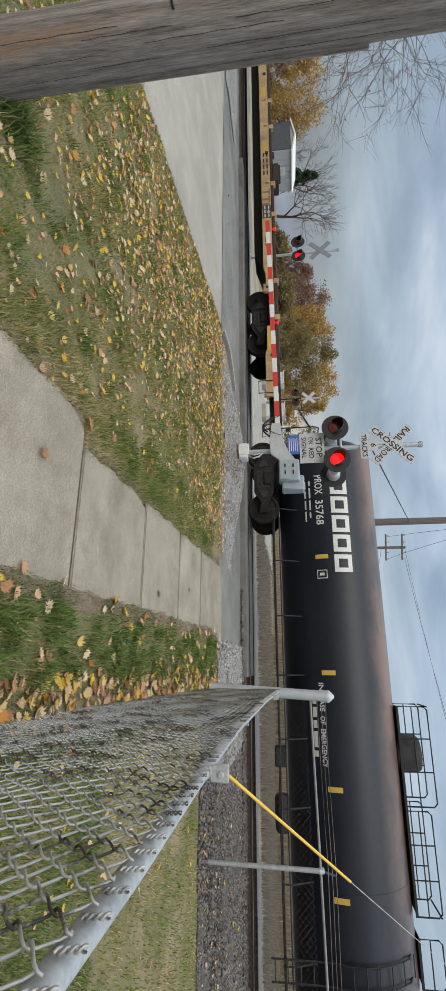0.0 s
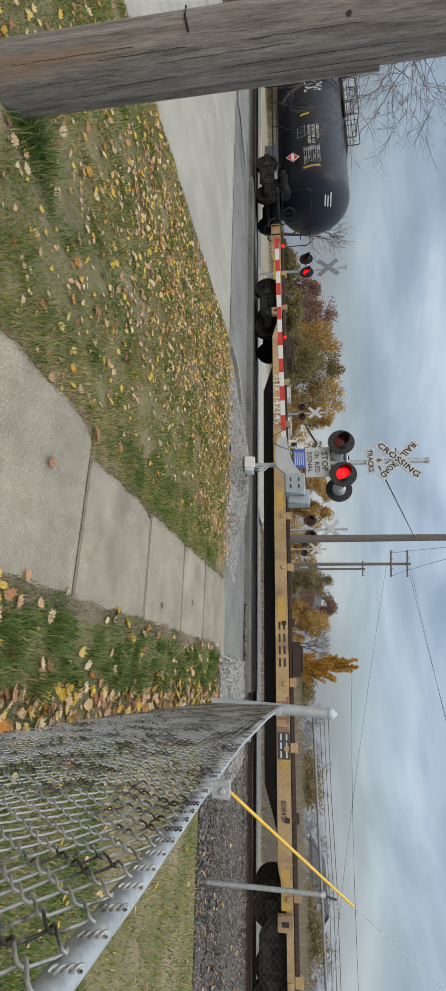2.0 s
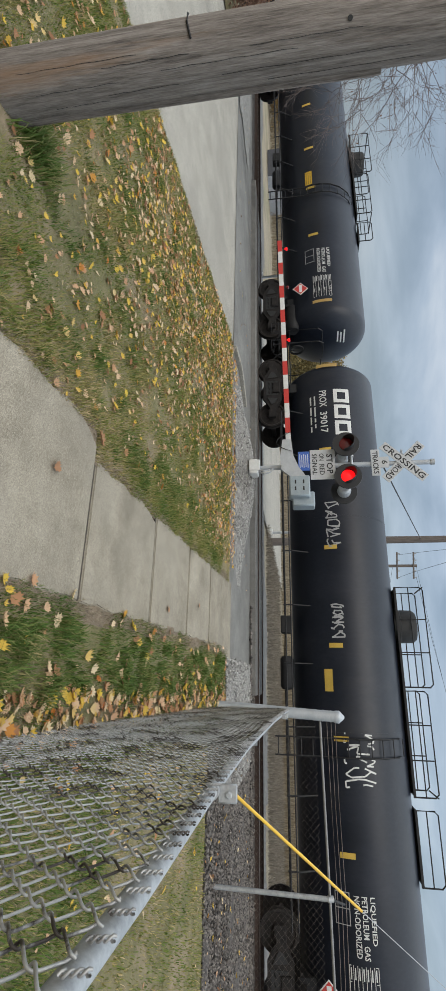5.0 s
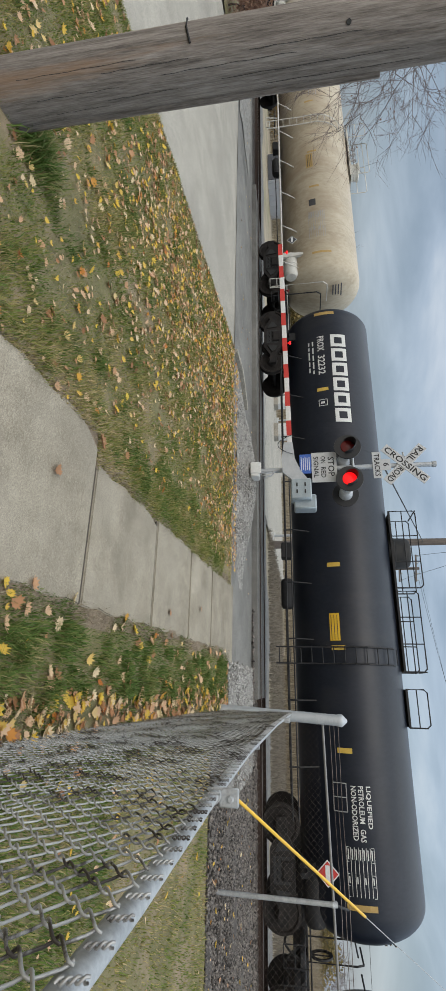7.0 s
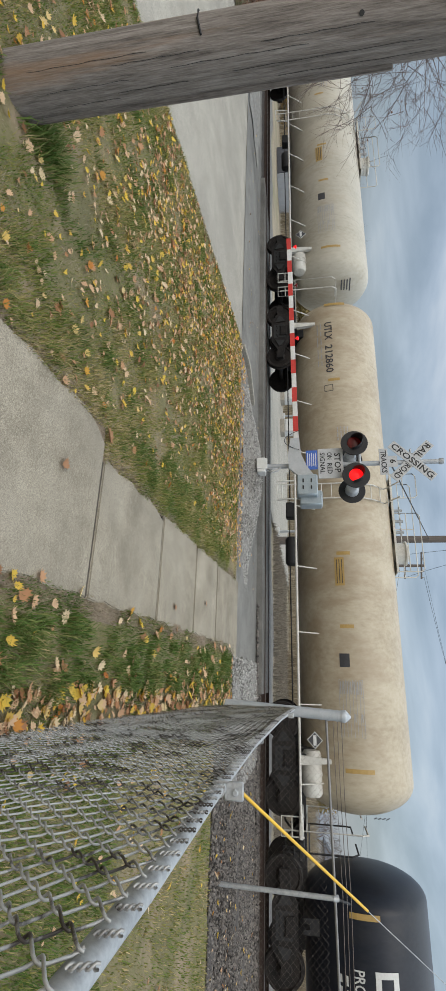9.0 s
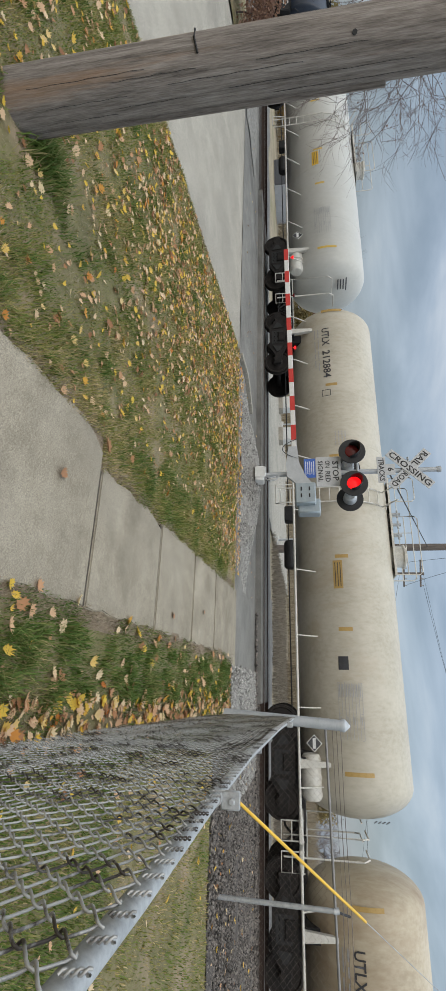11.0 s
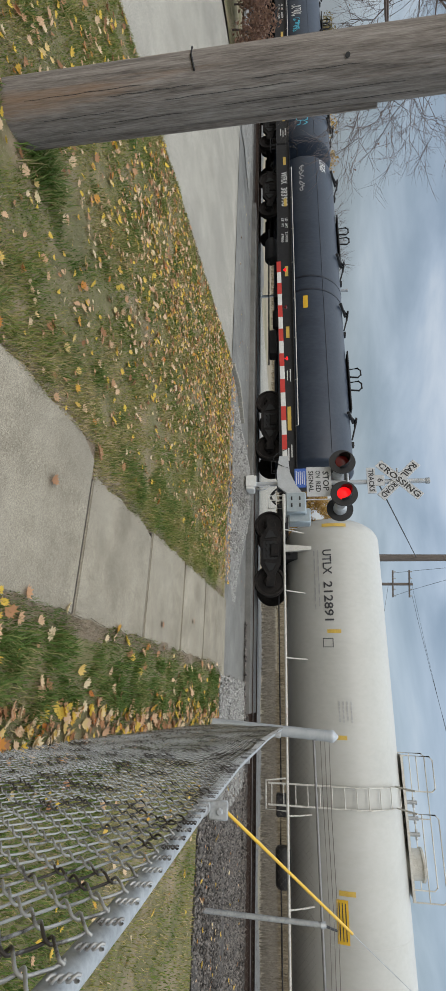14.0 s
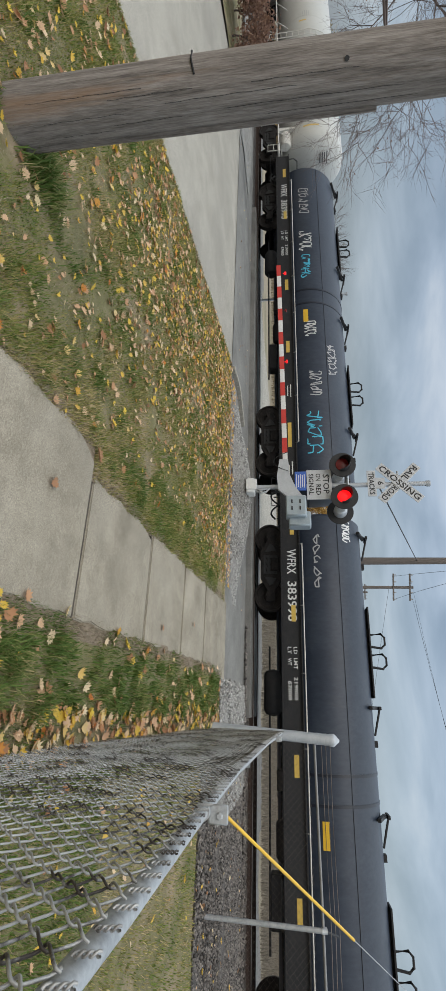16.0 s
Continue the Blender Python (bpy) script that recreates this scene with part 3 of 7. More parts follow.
def stones(name, n, x0, x1, y0, y1, size, mat, label, where=None, extra=None, lift=0.0):
    """Loose crushed stones as one mesh of squashed, turned blocks."""
    x, y = rng.uniform(x0, x1, n), rng.uniform(y0, y1, n)
    if where is not None:
        k = where(x, y)
        x, y = x[k], y[k]
    n = len(x)
    z = height(x, y) + lift
    if extra is not None:
        z = z + extra(x, y)
    s = size * rng.uniform(0.5, 1.3, n)
    base = np.array([(1, 0, 0), (0, 1, 0), (-1, 0, 0), (0, -1, 0), (0, 0, 0.8), (0, 0, -0.8)])
    tri = np.array([(0, 1, 4), (1, 2, 4), (2, 3, 4), (3, 0, 4), (1, 0, 5), (2, 1, 5), (3, 2, 5), (0, 3, 5)])
    jit = base[None] * rng.uniform(0.55, 1.2, (n, 6, 1)) + rng.normal(0, 0.18, (n, 6, 3))
    a = rng.uniform(0, 6.28, n)
    c, w = np.cos(a), np.sin(a)
    px = jit[:, :, 0] * c[:, None] - jit[:, :, 1] * w[:, None]
    py = jit[:, :, 0] * w[:, None] + jit[:, :, 1] * c[:, None]
    v = np.stack([px, py, jit[:, :, 2]], -1) * s[:, None, None] + np.stack([x, y, z + 0.2 * s], -1)[:, None]
    f = tri[None] + 6 * np.arange(n)[:, None, None]
    tagged(new(name, raw(name, v.reshape(-1, 3), f.reshape(-1, 3), mat)), label, "stones", kind="stuff")


stones("loose_stones", 9000, -7.3, -1.9, -5.5, -3.5, 0.028, "stone_light", "loose pale crushed stones", lambda x, y: ((x + 4.6) / (2.75 + 0.2 * np.sin(7 * y))) ** 2 + ((y + 4.5) / (0.95 + 0.12 * np.sin(3 * x))) ** 2 < 1, heap)
stones("loose_stones", 5000, -0.45, 1.9, -5.9, -1.3, 0.03, "stone_light", "loose pale crushed stones by the pavement", lift=0.03)
stones("ballast_stones", 46000, 0.6, 11, -6.95, -1.2, 0.027, "stone_dark", "loose dark ballast stones", lift=0.02)
stones("ballast_stones", 5000, -2, 14, -1.9, -0.9, 0.04, "stone_dark", "dark ballast stones at the sleepers' ends", lift=0.04)


def walk_west(y):
    """The western edge of the pavement, with the step where the wider slabs end."""
    return np.where(np.asarray(y) < -11.52, SLAB_W, WALK_W)


def pavement():
    """Pavement of cast slabs, each with its own settled tilt."""
    base = thing("pavement", "worn concrete pavement with grassy joints", "pavement", Matrix(), "", "structure")
    joints = [-19.2, -17.4, -15.6, -13.55, -11.5, -9.88, -8.45, -7.2, -5.5]
    for i, (a, b) in enumerate(zip(joints, joints[1:])):
        bm = bmesh_new()
        n = 10
        rows = []
        for k in range(n + 1):
            y = a + 0.02 + (b - a - 0.04) * k / n
            w = 0.022 * math.sin(k * 1.9 + i) if 0 < k < n else 0.0
            e = 0.10 * max(0, 1 - abs(k - n) / 1.5) if i < 5 else 0
            if i < 4:
                e = SLAB_W - WALK_W + (0.16 if k == n else 0.03 if k == n - 1 else 0)
            flare = 0.2 * max(0.0, (y + 6.6) / 1.1) if i == len(joints) - 2 else 0.0
            rows.append((WALK_W + w + e, WALK_E - w * 0.8 + flare, y))
        for z in (0.03, -0.09):
            for r in rows:
                for x in (r[0], r[1]):
                    bm.verts.new((x, r[2], float(height(0, r[2])) + z))
        bm.verts.ensure_lookup_table()
        m = 2 * (n + 1)
        for k in range(n):
            bm.faces.new([bm.verts[j] for j in (2 * k, 2 * k + 1, 2 * k + 3, 2 * k + 2)])
            for s in (0, 1):
                q = (2 * k + s, 2 * k + 2 + s, m + 2 * k + 2 + s, m + 2 * k + s)
                bm.faces.new([bm.verts[j] for j in q])
        for k in (0, n):
            bm.faces.new([bm.verts[j] for j in (2 * k, 2 * k + 1, m + 2 * k + 1, m + 2 * k)])
        bmesh.ops.recalc_face_normals(bm, faces=bm.faces)
        bmesh.ops.bevel(bm, geom=[e for e in bm.edges if e.calc_face_angle(0) > 1.0], offset=0.012, segments=2, affect="EDGES")
        part("slab", bm, "concrete", base)
        bm = bmesh_new()
        box(bm, ((WALK_W + WALK_E) / 2, b, float(height(0, b)) - 0.03), (WALK_E - WALK_W - 0.02, 0.06, 0.09))
        part("joint_soil", bm, "soil_dark", base, smooth=False)


pavement()
# bare earth along the pavement's edges
sheet("earth_edge", SLAB_W - 0.17, WALK_W + 0.05, -16, -5.7, 16, 150, "soil", 0.016, label="bare crumbled earth along the pavement", category="earth", rough=0.03, keep=lambda x, y: x > walk_west(y) - 0.09 - 0.08 * np.sin(3.1 * y) * np.sin(1.3 * y + 1))
sheet("earth_edge", WALK_E - 0.05, WALK_E + 0.2, -16, -5.7, 6, 120, "soil", 0.016, label="bare crumbled earth along the pavement", category="earth", rough=0.03, keep=lambda x, y: x < WALK_E + 0.1 + 0.09 * np.sin(2.7 * y) * np.sin(1.1 * y + 2))


def kerb():
    bm = bmesh_new()
    pts = []
    for k in range(13):
        a = k / 12
        pts.append((ROAD_E + 0.08 + 0.5 * a * a, -5.75 + 1.9 * a))
    for (x0, y0), (x1, y1) in zip(pts, pts[1:]):
        z = float(height(0, (y0 + y1) / 2)) + 0.03
        box(bm, ((x0 + x1) / 2, (y0 + y1) / 2, z), (0.1, math.hypot(x1 - x0, y1 - y0) * 1.02, 0.16), 0.015, Matrix.Rotation(-math.atan2(x1 - x0, y1 - y0), 4, "Z"))
    tagged(part("kerb", bm, "road_concrete"), "low curved concrete kerb at the street's corner", "kerb", kind="structure")


kerb()


def blades(name, n, where, high, mat, label, wide=0.006, lean=0.6, tall=None):
    """Grass as bent blades, two triangles each."""
    x, y = where(n)
    n = len(x)
    h = high * rng.uniform(0.4, 1.25, n)
    if tall is not None:
        h = h * tall(x, y)
    a = rng.uniform(0, 6.28, n)
    l = lean * h * rng.uniform(0.1, 1.2, n)
    z = height(x, y) + 0.005
    dx, dy = np.cos(a), np.sin(a)
    w = wide * rng.uniform(0.6, 1.3, n)
    p0 = np.stack([x - dy * w / 2, y + dx * w / 2, z], -1)
    p1 = np.stack([x + dy * w / 2, y - dx * w / 2, z], -1)
    mx, my, mz = x + dx * l * 0.35, y + dy * l * 0.35, z + h * 0.6
    p2 = np.stack([mx + dy * w * 0.4, my - dx * w * 0.4, mz], -1)
    p3 = np.stack([mx - dy * w * 0.4, my + dx * w * 0.4, mz], -1)
    p4 = np.stack([x + dx * l, y + dy * l, z + h * 0.92], -1)
    v = np.stack([p0, p1, p2, p3, p4], 1).reshape(-1, 3)
    o = 5 * np.arange(n)[:, None]
    f = np.concatenate([o + [[0, 1, 2]], o + [[0, 2, 3]], o + [[3, 2, 4]]])
    tagged(new(name, raw(name, v, f, mat)), label, "grass", kind="stuff")


def patchy(x, y, f=0.9, seed=0.0):
    return np.array([noise.noise((a * f, b * f, seed)) for a, b in zip(x, y)])


def bare_spot(x, y):
    """Worn, thatchy places where little grass stands: by the pole and in streaks over the lawn."""
    spot = np.exp(-((x + 3.45) / 0.55) ** 2 - ((y + 12.55) / 0.5) ** 2)
    foot = np.exp(-((x + 3.66) / 0.28) ** 2 - ((y + 13.55) / 0.3) ** 2)
    return spot + 1.6 * foot


def lawn_place(n):
    # denser towards the near end, where single blades can be told apart
    u = rng.uniform(0, 1, n)
    y = -5.75 - 8.9 * u ** 0.95
    x = rng.uniform(ROAD_E - 0.02, WALK_W + 0.04, n)
    k = (x < walk_west(y) + 0.04) & (patchy(x, y) > -0.4 + 0.8 * bare_spot(x, y) + rng.normal(0, 0.16, n))
    return x[k], y[k]


def uneven(x, y):
    """Height of the grass from place to place; it stands tallest beside the pavement."""
    side = np.exp(-((x - walk_west(y) + 0.25) / 0.3) ** 2)
    return np.clip(0.85 + 0.9 * patchy(x, y, 2.3, 5.0) + 0.5 * side, 0.35, 1.9)


def straw_place(n):
    y = -5.75 - 8.9 * rng.uniform(0, 1, n)
    x = rng.uniform(ROAD_E, WALK_W, n)
    k = (x < walk_west(y)) & (patchy(x, y, 0.8, 9.0) + 1.2 * bare_spot(x, y) > 0.02 + rng.normal(0, 0.2, n))
    return x[k], y[k]


def verge_place(n):
    y = -5.9 - 8.2 * rng.uniform(0, 1, n)
    x = rng.uniform(WALK_E - 0.03, 0.7, n)
    worn = 0.75 * np.clip((x - 0.02) / 0.22, 0, 1) * (x < 0.4) + 0.55 * np.clip(1 - (x - WALK_E) / 0.2, 0, 1)
    k = patchy(x, y, 1.3, 3.0) > -0.5 + worn + rng.normal(0, 0.16, n)
    return x[k], y[k]


def verge_tufts(n):
    """Clumps of long blades in the middle of the verge."""
    cx, cy = rng.uniform(-0.42, 0.12, 90), rng.uniform(-13.4, -6.2, 90)
    i = rng.integers(0, 90, n)
    return cx[i] + rng.normal(0, 0.05, n), cy[i] + rng.normal(0, 0.05, n)


def lawn_tufts(n):
    cy = rng.uniform(-13.6, -6.2, 200)
    cx = np.r_[walk_west(cy[:80]) - rng.uniform(0.12, 0.75, 80), rng.uniform(-6.8, -2.4, 120)]
    i = rng.integers(0, 200, n)
    return cx[i] + rng.normal(0, 0.07, n), cy[i] + rng.normal(0, 0.07, n)


def litter_place(n):
    y = -5.9 - 8.0 * rng.uniform(0, 1, n)
    return rng.uniform(-0.1, 0.5, n), y


def field_place(n):
    y = -7.0 - 8.0 * rng.uniform(0, 1, n)
    x = rng.uniform(0.6, 9, n)
    return x, y


def edge_place(n):
    y = -5.7 - 8.3 * rng.uniform(0, 1, n)
    side = rng.integers(0, 3, n)
    x = np.where(side == 0, walk_west(y) + rng.normal(-0.03, 0.045, n), np.where(side == 1, WALK_E + rng.normal(0.06, 0.05, n), ROAD_E + rng.normal(0.02, 0.03, n)))
    return x, y


def tuft_place(n):
    return rng.normal(-3.88, 0.11, n), rng.normal(-13.02, 0.12, n)


def fence_foot(n):
    """Rank grass behind the near stretch of the fence."""
    return rng.uniform(0.5, 2.6, n), rng.uniform(-15.2, -10.5, n)


blades("grass", 240000, lawn_place, 0.052, "grass_blade", "short lawn grass, green with straw patches", lean=0.9, tall=uneven)
blades("grass", 16000, lawn_tufts, 0.085, "grass_lush", "greener tufts standing in the lawn", wide=0.007, lean=0.9)
blades("dry_thatch", 50000, straw_place, 0.022, "dry_weed", "dead straw lying in the lawn", wide=0.006, lean=3.0)
blades("grass", 40000, verge_place, 0.055, "grass_lush", "grass of the verge", lean=0.9)
blades("grass", 9000, verge_tufts, 0.1, "grass_lush", "long green tufts in the verge", wide=0.009, lean=0.9)
blades("dry_thatch", 14000, litter_place, 0.02, "dry_weed", "dead straw along the foot of the fence", wide=0.007, lean=3.0)
blades("grass", 60000, field_place, 0.05, "grass_blade", "short yellow-green field grass", wide=0.009, lean=0.9)
blades("grass", 15000, edge_place, 0.045, "dry_weed", "dry straw along the edges of the lawn", lean=1.4)
blades("grass", 26000, fence_foot, 0.06, "grass_lush", "ranker grass behind the fence", wide=0.007, lean=1.0)
blades("grass", 900, tuft_place, 0.16, "grass_lush", "tall grass round the foot of the pole", wide=0.009, lean=0.9)


LOBES = [(0.05, -0.3), (0.3, -0.44), (0.29, -0.22), (0.5, -0.14), (0.4, 0.0), (0.5, 0.2), (0.31, 0.19), (0.27, 0.38), (0.1, 0.31)]
LEAF = [(0, -0.5)] + LOBES + [(0, 0.56)] + [(-a, b) for a, b in LOBES[::-1]]


def leaf_points(x, y, z, s, a, tilt):
    """Maple leaves, some of them narrowed and folded along the midrib as they dry."""
    o = np.array(LEAF)
    n = len(x)
    c, w = np.cos(a)[:, None], np.sin(a)[:, None]
    dry = rng.uniform(0.45, 1.0, n)[:, None]
    lx, ly = o[None, :, 0] * s[:, None] * dry, o[None, :, 1] * s[:, None]
    curl = (lx * lx + ly * ly) / s[:, None] * rng.uniform(-0.25, 1.0, n)[:, None] + np.abs(lx) * (1.15 - dry)
    px, py = lx * c - ly * w, lx * w + ly * c
    pz = z[:, None] + curl + px * tilt[:, :1] + py * tilt[:, 1:]
    ring = np.stack([px + x[:, None], py + y[:, None], pz], -1)
    mid = np.stack([x, y, z], -1)[:, None]
    v = np.concatenate([ring, mid], 1).reshape(-1, 3)
    k = len(LEAF)
    tri = np.array([(i, (i + 1) % k, k) for i in range(k)])
    f = (tri[None] + (k + 1) * np.arange(n)[:, None, None]).reshape(-1, 3)
    return v, f


def fallen(name, x, y, size, label, lift=0.035):
    n = len(x)
    s = size * rng.uniform(0.55, 1.2, n)
    v, f = leaf_points(x, y, height(x, y) + lift, s, rng.uniform(0, 6.28, n), rng.normal(0, 0.22, (n, 2)))
    tagged(new(name, raw(name, v, f, "fallen_leaf")), label, "leaves", kind="stuff")


def scatter(n, x0, x1, y0, y1, want):
    x, y = rng.uniform(x0, x1, n), rng.uniform(y0, y1, n)
    k = rng.uniform(0, 1, n) < want(x, y)
    return x[k], y[k]


fallen("fallen_leaves", *scatter(8200, ROAD_E, SLAB_W, -13.8, -5.7, lambda x, y: np.clip(0.17 + 0.8 * np.exp(-((x + 5.7) / 1.7) ** 2) * np.clip((y + 13.0) / 3, 0.2, 1) + 0.35 * (y > -7.8), 0, 1)), 0.085, "yellow and tan maple leaves fallen on the lawn")
fallen("fallen_leaves", *scatter(1900, WALK_E - 0.05, 0.5, -14, -5.9, lambda x, y: np.clip(0.1 + 0.95 * np.exp(-((x - 0.22) / 0.17) ** 2), 0, 1)), 0.11, "tan maple leaves gathered along the fence")
fallen("fallen_leaves", *scatter(420, 0.5, 6, -15, -7, lambda x, y: np.where(x < 2.2, 0.9, 0.3)), 0.09, "scattered leaves behind the fence", 0.045)
fallen("fallen_leaves", *scatter(700, 0.6, 10, -6.9, -2.2, lambda x, y: 0.25 + 0.6 * (y < -5.6)), 0.08, "brown leaves lying in the ballast", 0.05)
fallen("fallen_leaves", *scatter(800, -7.2, -2.2, -5.75, -5.3, lambda x, y: np.exp(-((y + 5.55) / 0.12) ** 2)), 0.07, "brown leaves drifted against the gravel", 0.05)
fallen("fallen_leaves", *scatter(260, -24, -2, -5.6, -1.8, lambda x, y: 0.35 + 0 * x), 0.06, "pale leaves scattered on the asphalt", 0.02)


def lone_leaf(x, y, s, turn):
    v, f = leaf_points(np.array([x]), np.array([y]), height([x], [y]) + 0.045, np.array([s]), np.array([turn]), np.array([[0.05, -0.05]]))
    tagged(new("maple_leaf", raw("maple_leaf", v, f, "dead_leaf")), "single dry brown maple leaf on the pavement", "leaf", "leaves on the pavement")


lone_leaf(-1.55, -12.13, 0.15, 0.6)
lone_leaf(-2.12, -11.5, 0.19, 2.2)
lone_leaf(-0.85, -9.3, 0.1, 1.2)
lone_leaf(-1.1, -7.9, 0.09, 0.2)

# ---------------------------------------------------------------- timber pole


def timber_pole():
    t = thing("utility_pole", "weathered grey-brown timber utility pole with long cracks", "utility pole", pose(-3.984, -13.392, -0.5, 0, 0, 20))
    bm = bmesh_new()
    seg, rows = 40, 60
    rings = []
    for i in range(rows + 1):
        z = 9.0 * i / rows
        r0 = 0.212 - 0.0025 * z
        ring = []
        for k in range(seg):
            a = 2 * math.pi * k / seg
            crack = -0.012 * max(0, noise.noise((k * 2.3, z * 0.22, 1.0)) - 0.25) * 2.5
            r = r0 * (1 + 0.025 * noise.noise((math.cos(a), math.sin(a), z * 0.3))) + crack
            ring.append(bm.verts.new((r * math.cos(a), r * math.sin(a), z)))
        rings.append(ring)
    for a, b in zip(rings, rings[1:]):
        for k in range(seg):
            bm.faces.new((a[k], a[(k + 1) % seg], b[(k + 1) % seg], b[k]))
    bm.faces.new(rings[-1])
    shaft = part("shaft", bm, "pole_wood", t)
    # a staple, a drilled hole and a few narrow drying cracks on the side that shows
    side = radians(-26.7 - 20)
    def on(z, da=0.0, gap=0.0):
        r = 0.212 - 0.0025 * z + gap
        return (r * math.cos(side + da), r * math.sin(side + da), z)
    bm = bmesh_new()
    pipe(bm, [on(1.5, -1.5, 0.014), on(1.5, -1.0, 0.008), on(1.52, -0.5, 0.002)], 0.008)
    part("wire_staple", bm, "black_steel", t, "rusty dark iron staple")
    bm = bmesh_new()
    tube(bm, on(2.52, -0.35, -0.02), on(2.52, -0.35, 0.004), 0.016, 10)
    part("bolt_hole", bm, "rubber", t, "dark drilled hole")
    for z0, z1, a in ((0.3, 1.15, -0.3), (0.9, 1.5, -0.12), (1.3, 2.2, 0.15), (0.4, 1.0, 0.3), (1.9, 2.6, -0.1), (0.9, 1.4, 0.6), (1.7, 2.9, 0.5), (2.0, 3.0, 0.9), (0.5, 0.9, 0.8)):
        bm = bmesh_new()
        pts = [on(z0 + (z1 - z0) * k / 9, a + 0.014 * math.sin(k * 2.2 + a) - 0.02 * k / 9, -0.0012) for k in range(10)]
        pipe(bm, pts, 0.0017, 4)
        part("crack", bm, "rubber", t, "dark drying crack")
    bm = bmesh_new()
    box(bm, on(1.45, 1.5, 0.006), (0.04, 0.1, 2.6), 0.006, Matrix.Rotation(side + 1.5, 4, "Z"))
    part("cable_guard", bm, "pole_wood", t, "weathered wooden cable moulding")


timber_pole()

# ---------------------------------------------------------------- chain-link fences
FENCE = [(0.38, -15.9, 1.285), (0.38, -14.3, 1.274), (0.38, -13.2, 1.249), (0.38, -12.0, 1.238), (0.385, -9.34, 1.28), (0.41, -6.45, 1.36)]


def fence_at(y):
    xs, ys, zs = zip(*FENCE)
    return float(np.interp(y, ys, xs)), float(np.interp(y, ys, zs))


def link_mesh(name, wires, r, mat, parent, lod=4):
    """Zigzag wires; each is a list of points."""
    v, f = [], []
    for pts in wires:
        p = np.array(pts)
        d = np.gradient(p, axis=0)
        d /= np.linalg.norm(d, axis=1)[:, None]
        ref = np.array([1.0, 0, 0]) if abs(d[0][0]) < 0.9 else np.array([0, 1.0, 0])
        u = np.cross(d, ref)
        u /= np.linalg.norm(u, axis=1)[:, None]
        w = np.cross(d, u)
        n0 = len(v)
        for i in range(len(p)):
            for k in range(lod):
                a = 2 * math.pi * k / lod
                v.append(p[i] + r * (math.cos(a) * u[i] + math.sin(a) * w[i]))
        for i in range(len(p) - 1):
            for k in range(lod):
                f.append((n0 + i * lod + k, n0 + i * lod + (k + 1) % lod, n0 + (i + 1) * lod + (k + 1) % lod, n0 + (i + 1) * lod + k))
    return part(name, raw(name, v, f, mat, True), mat, parent)


def near_fence():
    t = thing("chain_link_fence", "weathered galvanised chain-link fence with a round top rail", "fence", Matrix())
    bm = bmesh_new()
    pipe(bm, [(x, y, z) for x, y, z in FENCE], 0.0245, 20)
    part("top_rail", bm, "galvanised", t)
    pitch, rise = 0.0455, 0.043
    wires, ends = [], []
    y = -15.85
    i = 0
    while y < -6.5:
        x, top = fence_at(y)
        low = float(height(x, y)) + 0.03
        top += 0.004
        n = int((top - low) / rise)
        pts = []
        for k in range(n + 1):
            s = 1 if (k + i) % 2 else -1
            z = top - k * rise + 0.003 * math.sin(i * 1.7 + k * 0.4)
            yy = y + s * (pitch / 2 + 0.0045)
            xx = x - 0.031 + 0.005 * math.sin(k * 0.5 + i * 0.13)
            # the knuckle where two wires hook behind one another
            w = 0.0062 * s
            pts.append((xx - w, yy - s * 0.0125, z + 0.0125))
            pts.append((xx - w * 0.7, yy - s * 0.003, z + 0.006))
            pts.append((xx, yy, z))
            pts.append((xx + w * 0.7, yy - s * 0.003, z - 0.006))
            pts.append((xx + w, yy - s * 0.0125, z - 0.0125))
        wires.append(pts[2:] if i % 2 else pts[1:])
        # the twisted pair of ends that stands against the rail
        if i % 2:
            for ph in (0, math.pi):
                ends.append([(x - 0.031 + 0.0038 * math.sin(q * 1.1 + ph), y - pitch / 2 + 0.0038 * math.cos(q * 1.1 + ph) + 0.001 * q, top + q * 0.0036) for q in range(12)])
        y += pitch
        i += 1
    link_mesh("wire_mesh", wires, 0.0029, "wire_light", t, 5)
    link_mesh("twisted_wire", ends, 0.0024, "wire_light", t, 5)["kind"] = "stuff"
    # brackets with bolts on the rail
    for y in (-13.3, -8.2):
        x, z = fence_at(y)
        bm = bmesh_new()
        lathe(bm, [(-0.03, 0.024), (-0.03, 0.031), (0.03, 0.031), (0.03, 0.024)], 20, "y", (x, y, z))
        clamp = part("rail_clamp", bm, "galvanised", t, "galvanised clamp with a square lug")
        bm = bmesh_new()
        box(bm, (x + 0.008, y + 0.004, z + 0.06), (0.066, 0.012, 0.074), 0.005)
        part("lug", bm, "galvanised", clamp)
        bm = bmesh_new()
        lathe(bm, [(-0.016, 0.0), (-0.016, 0.009), (-0.012, 0.013), (0.0, 0.013), (0.0, 0.0)], 6, "y", (x + 0.012, y, z + 0.066))
        part("bolt", bm, "galvanised", clamp)
        bm = bmesh_new()
        lathe(bm, [(0.01, 0.0), (0.01, 0.013), (0.02, 0.013), (0.02, 0.0)], 6, "y", (x + 0.012, y, z + 0.066))
        part("nut", bm, "galvanised", clamp)
    for y in (-11.0, -15.6):
        x, z = fence_at(y)
        bm = bmesh_new()
        tube(bm, (x + 0.055, y, float(height(x, y)) - 0.1), (x + 0.055, y, z - 0.02), 0.03, 12)
        part("post", bm, "galvanised", t)


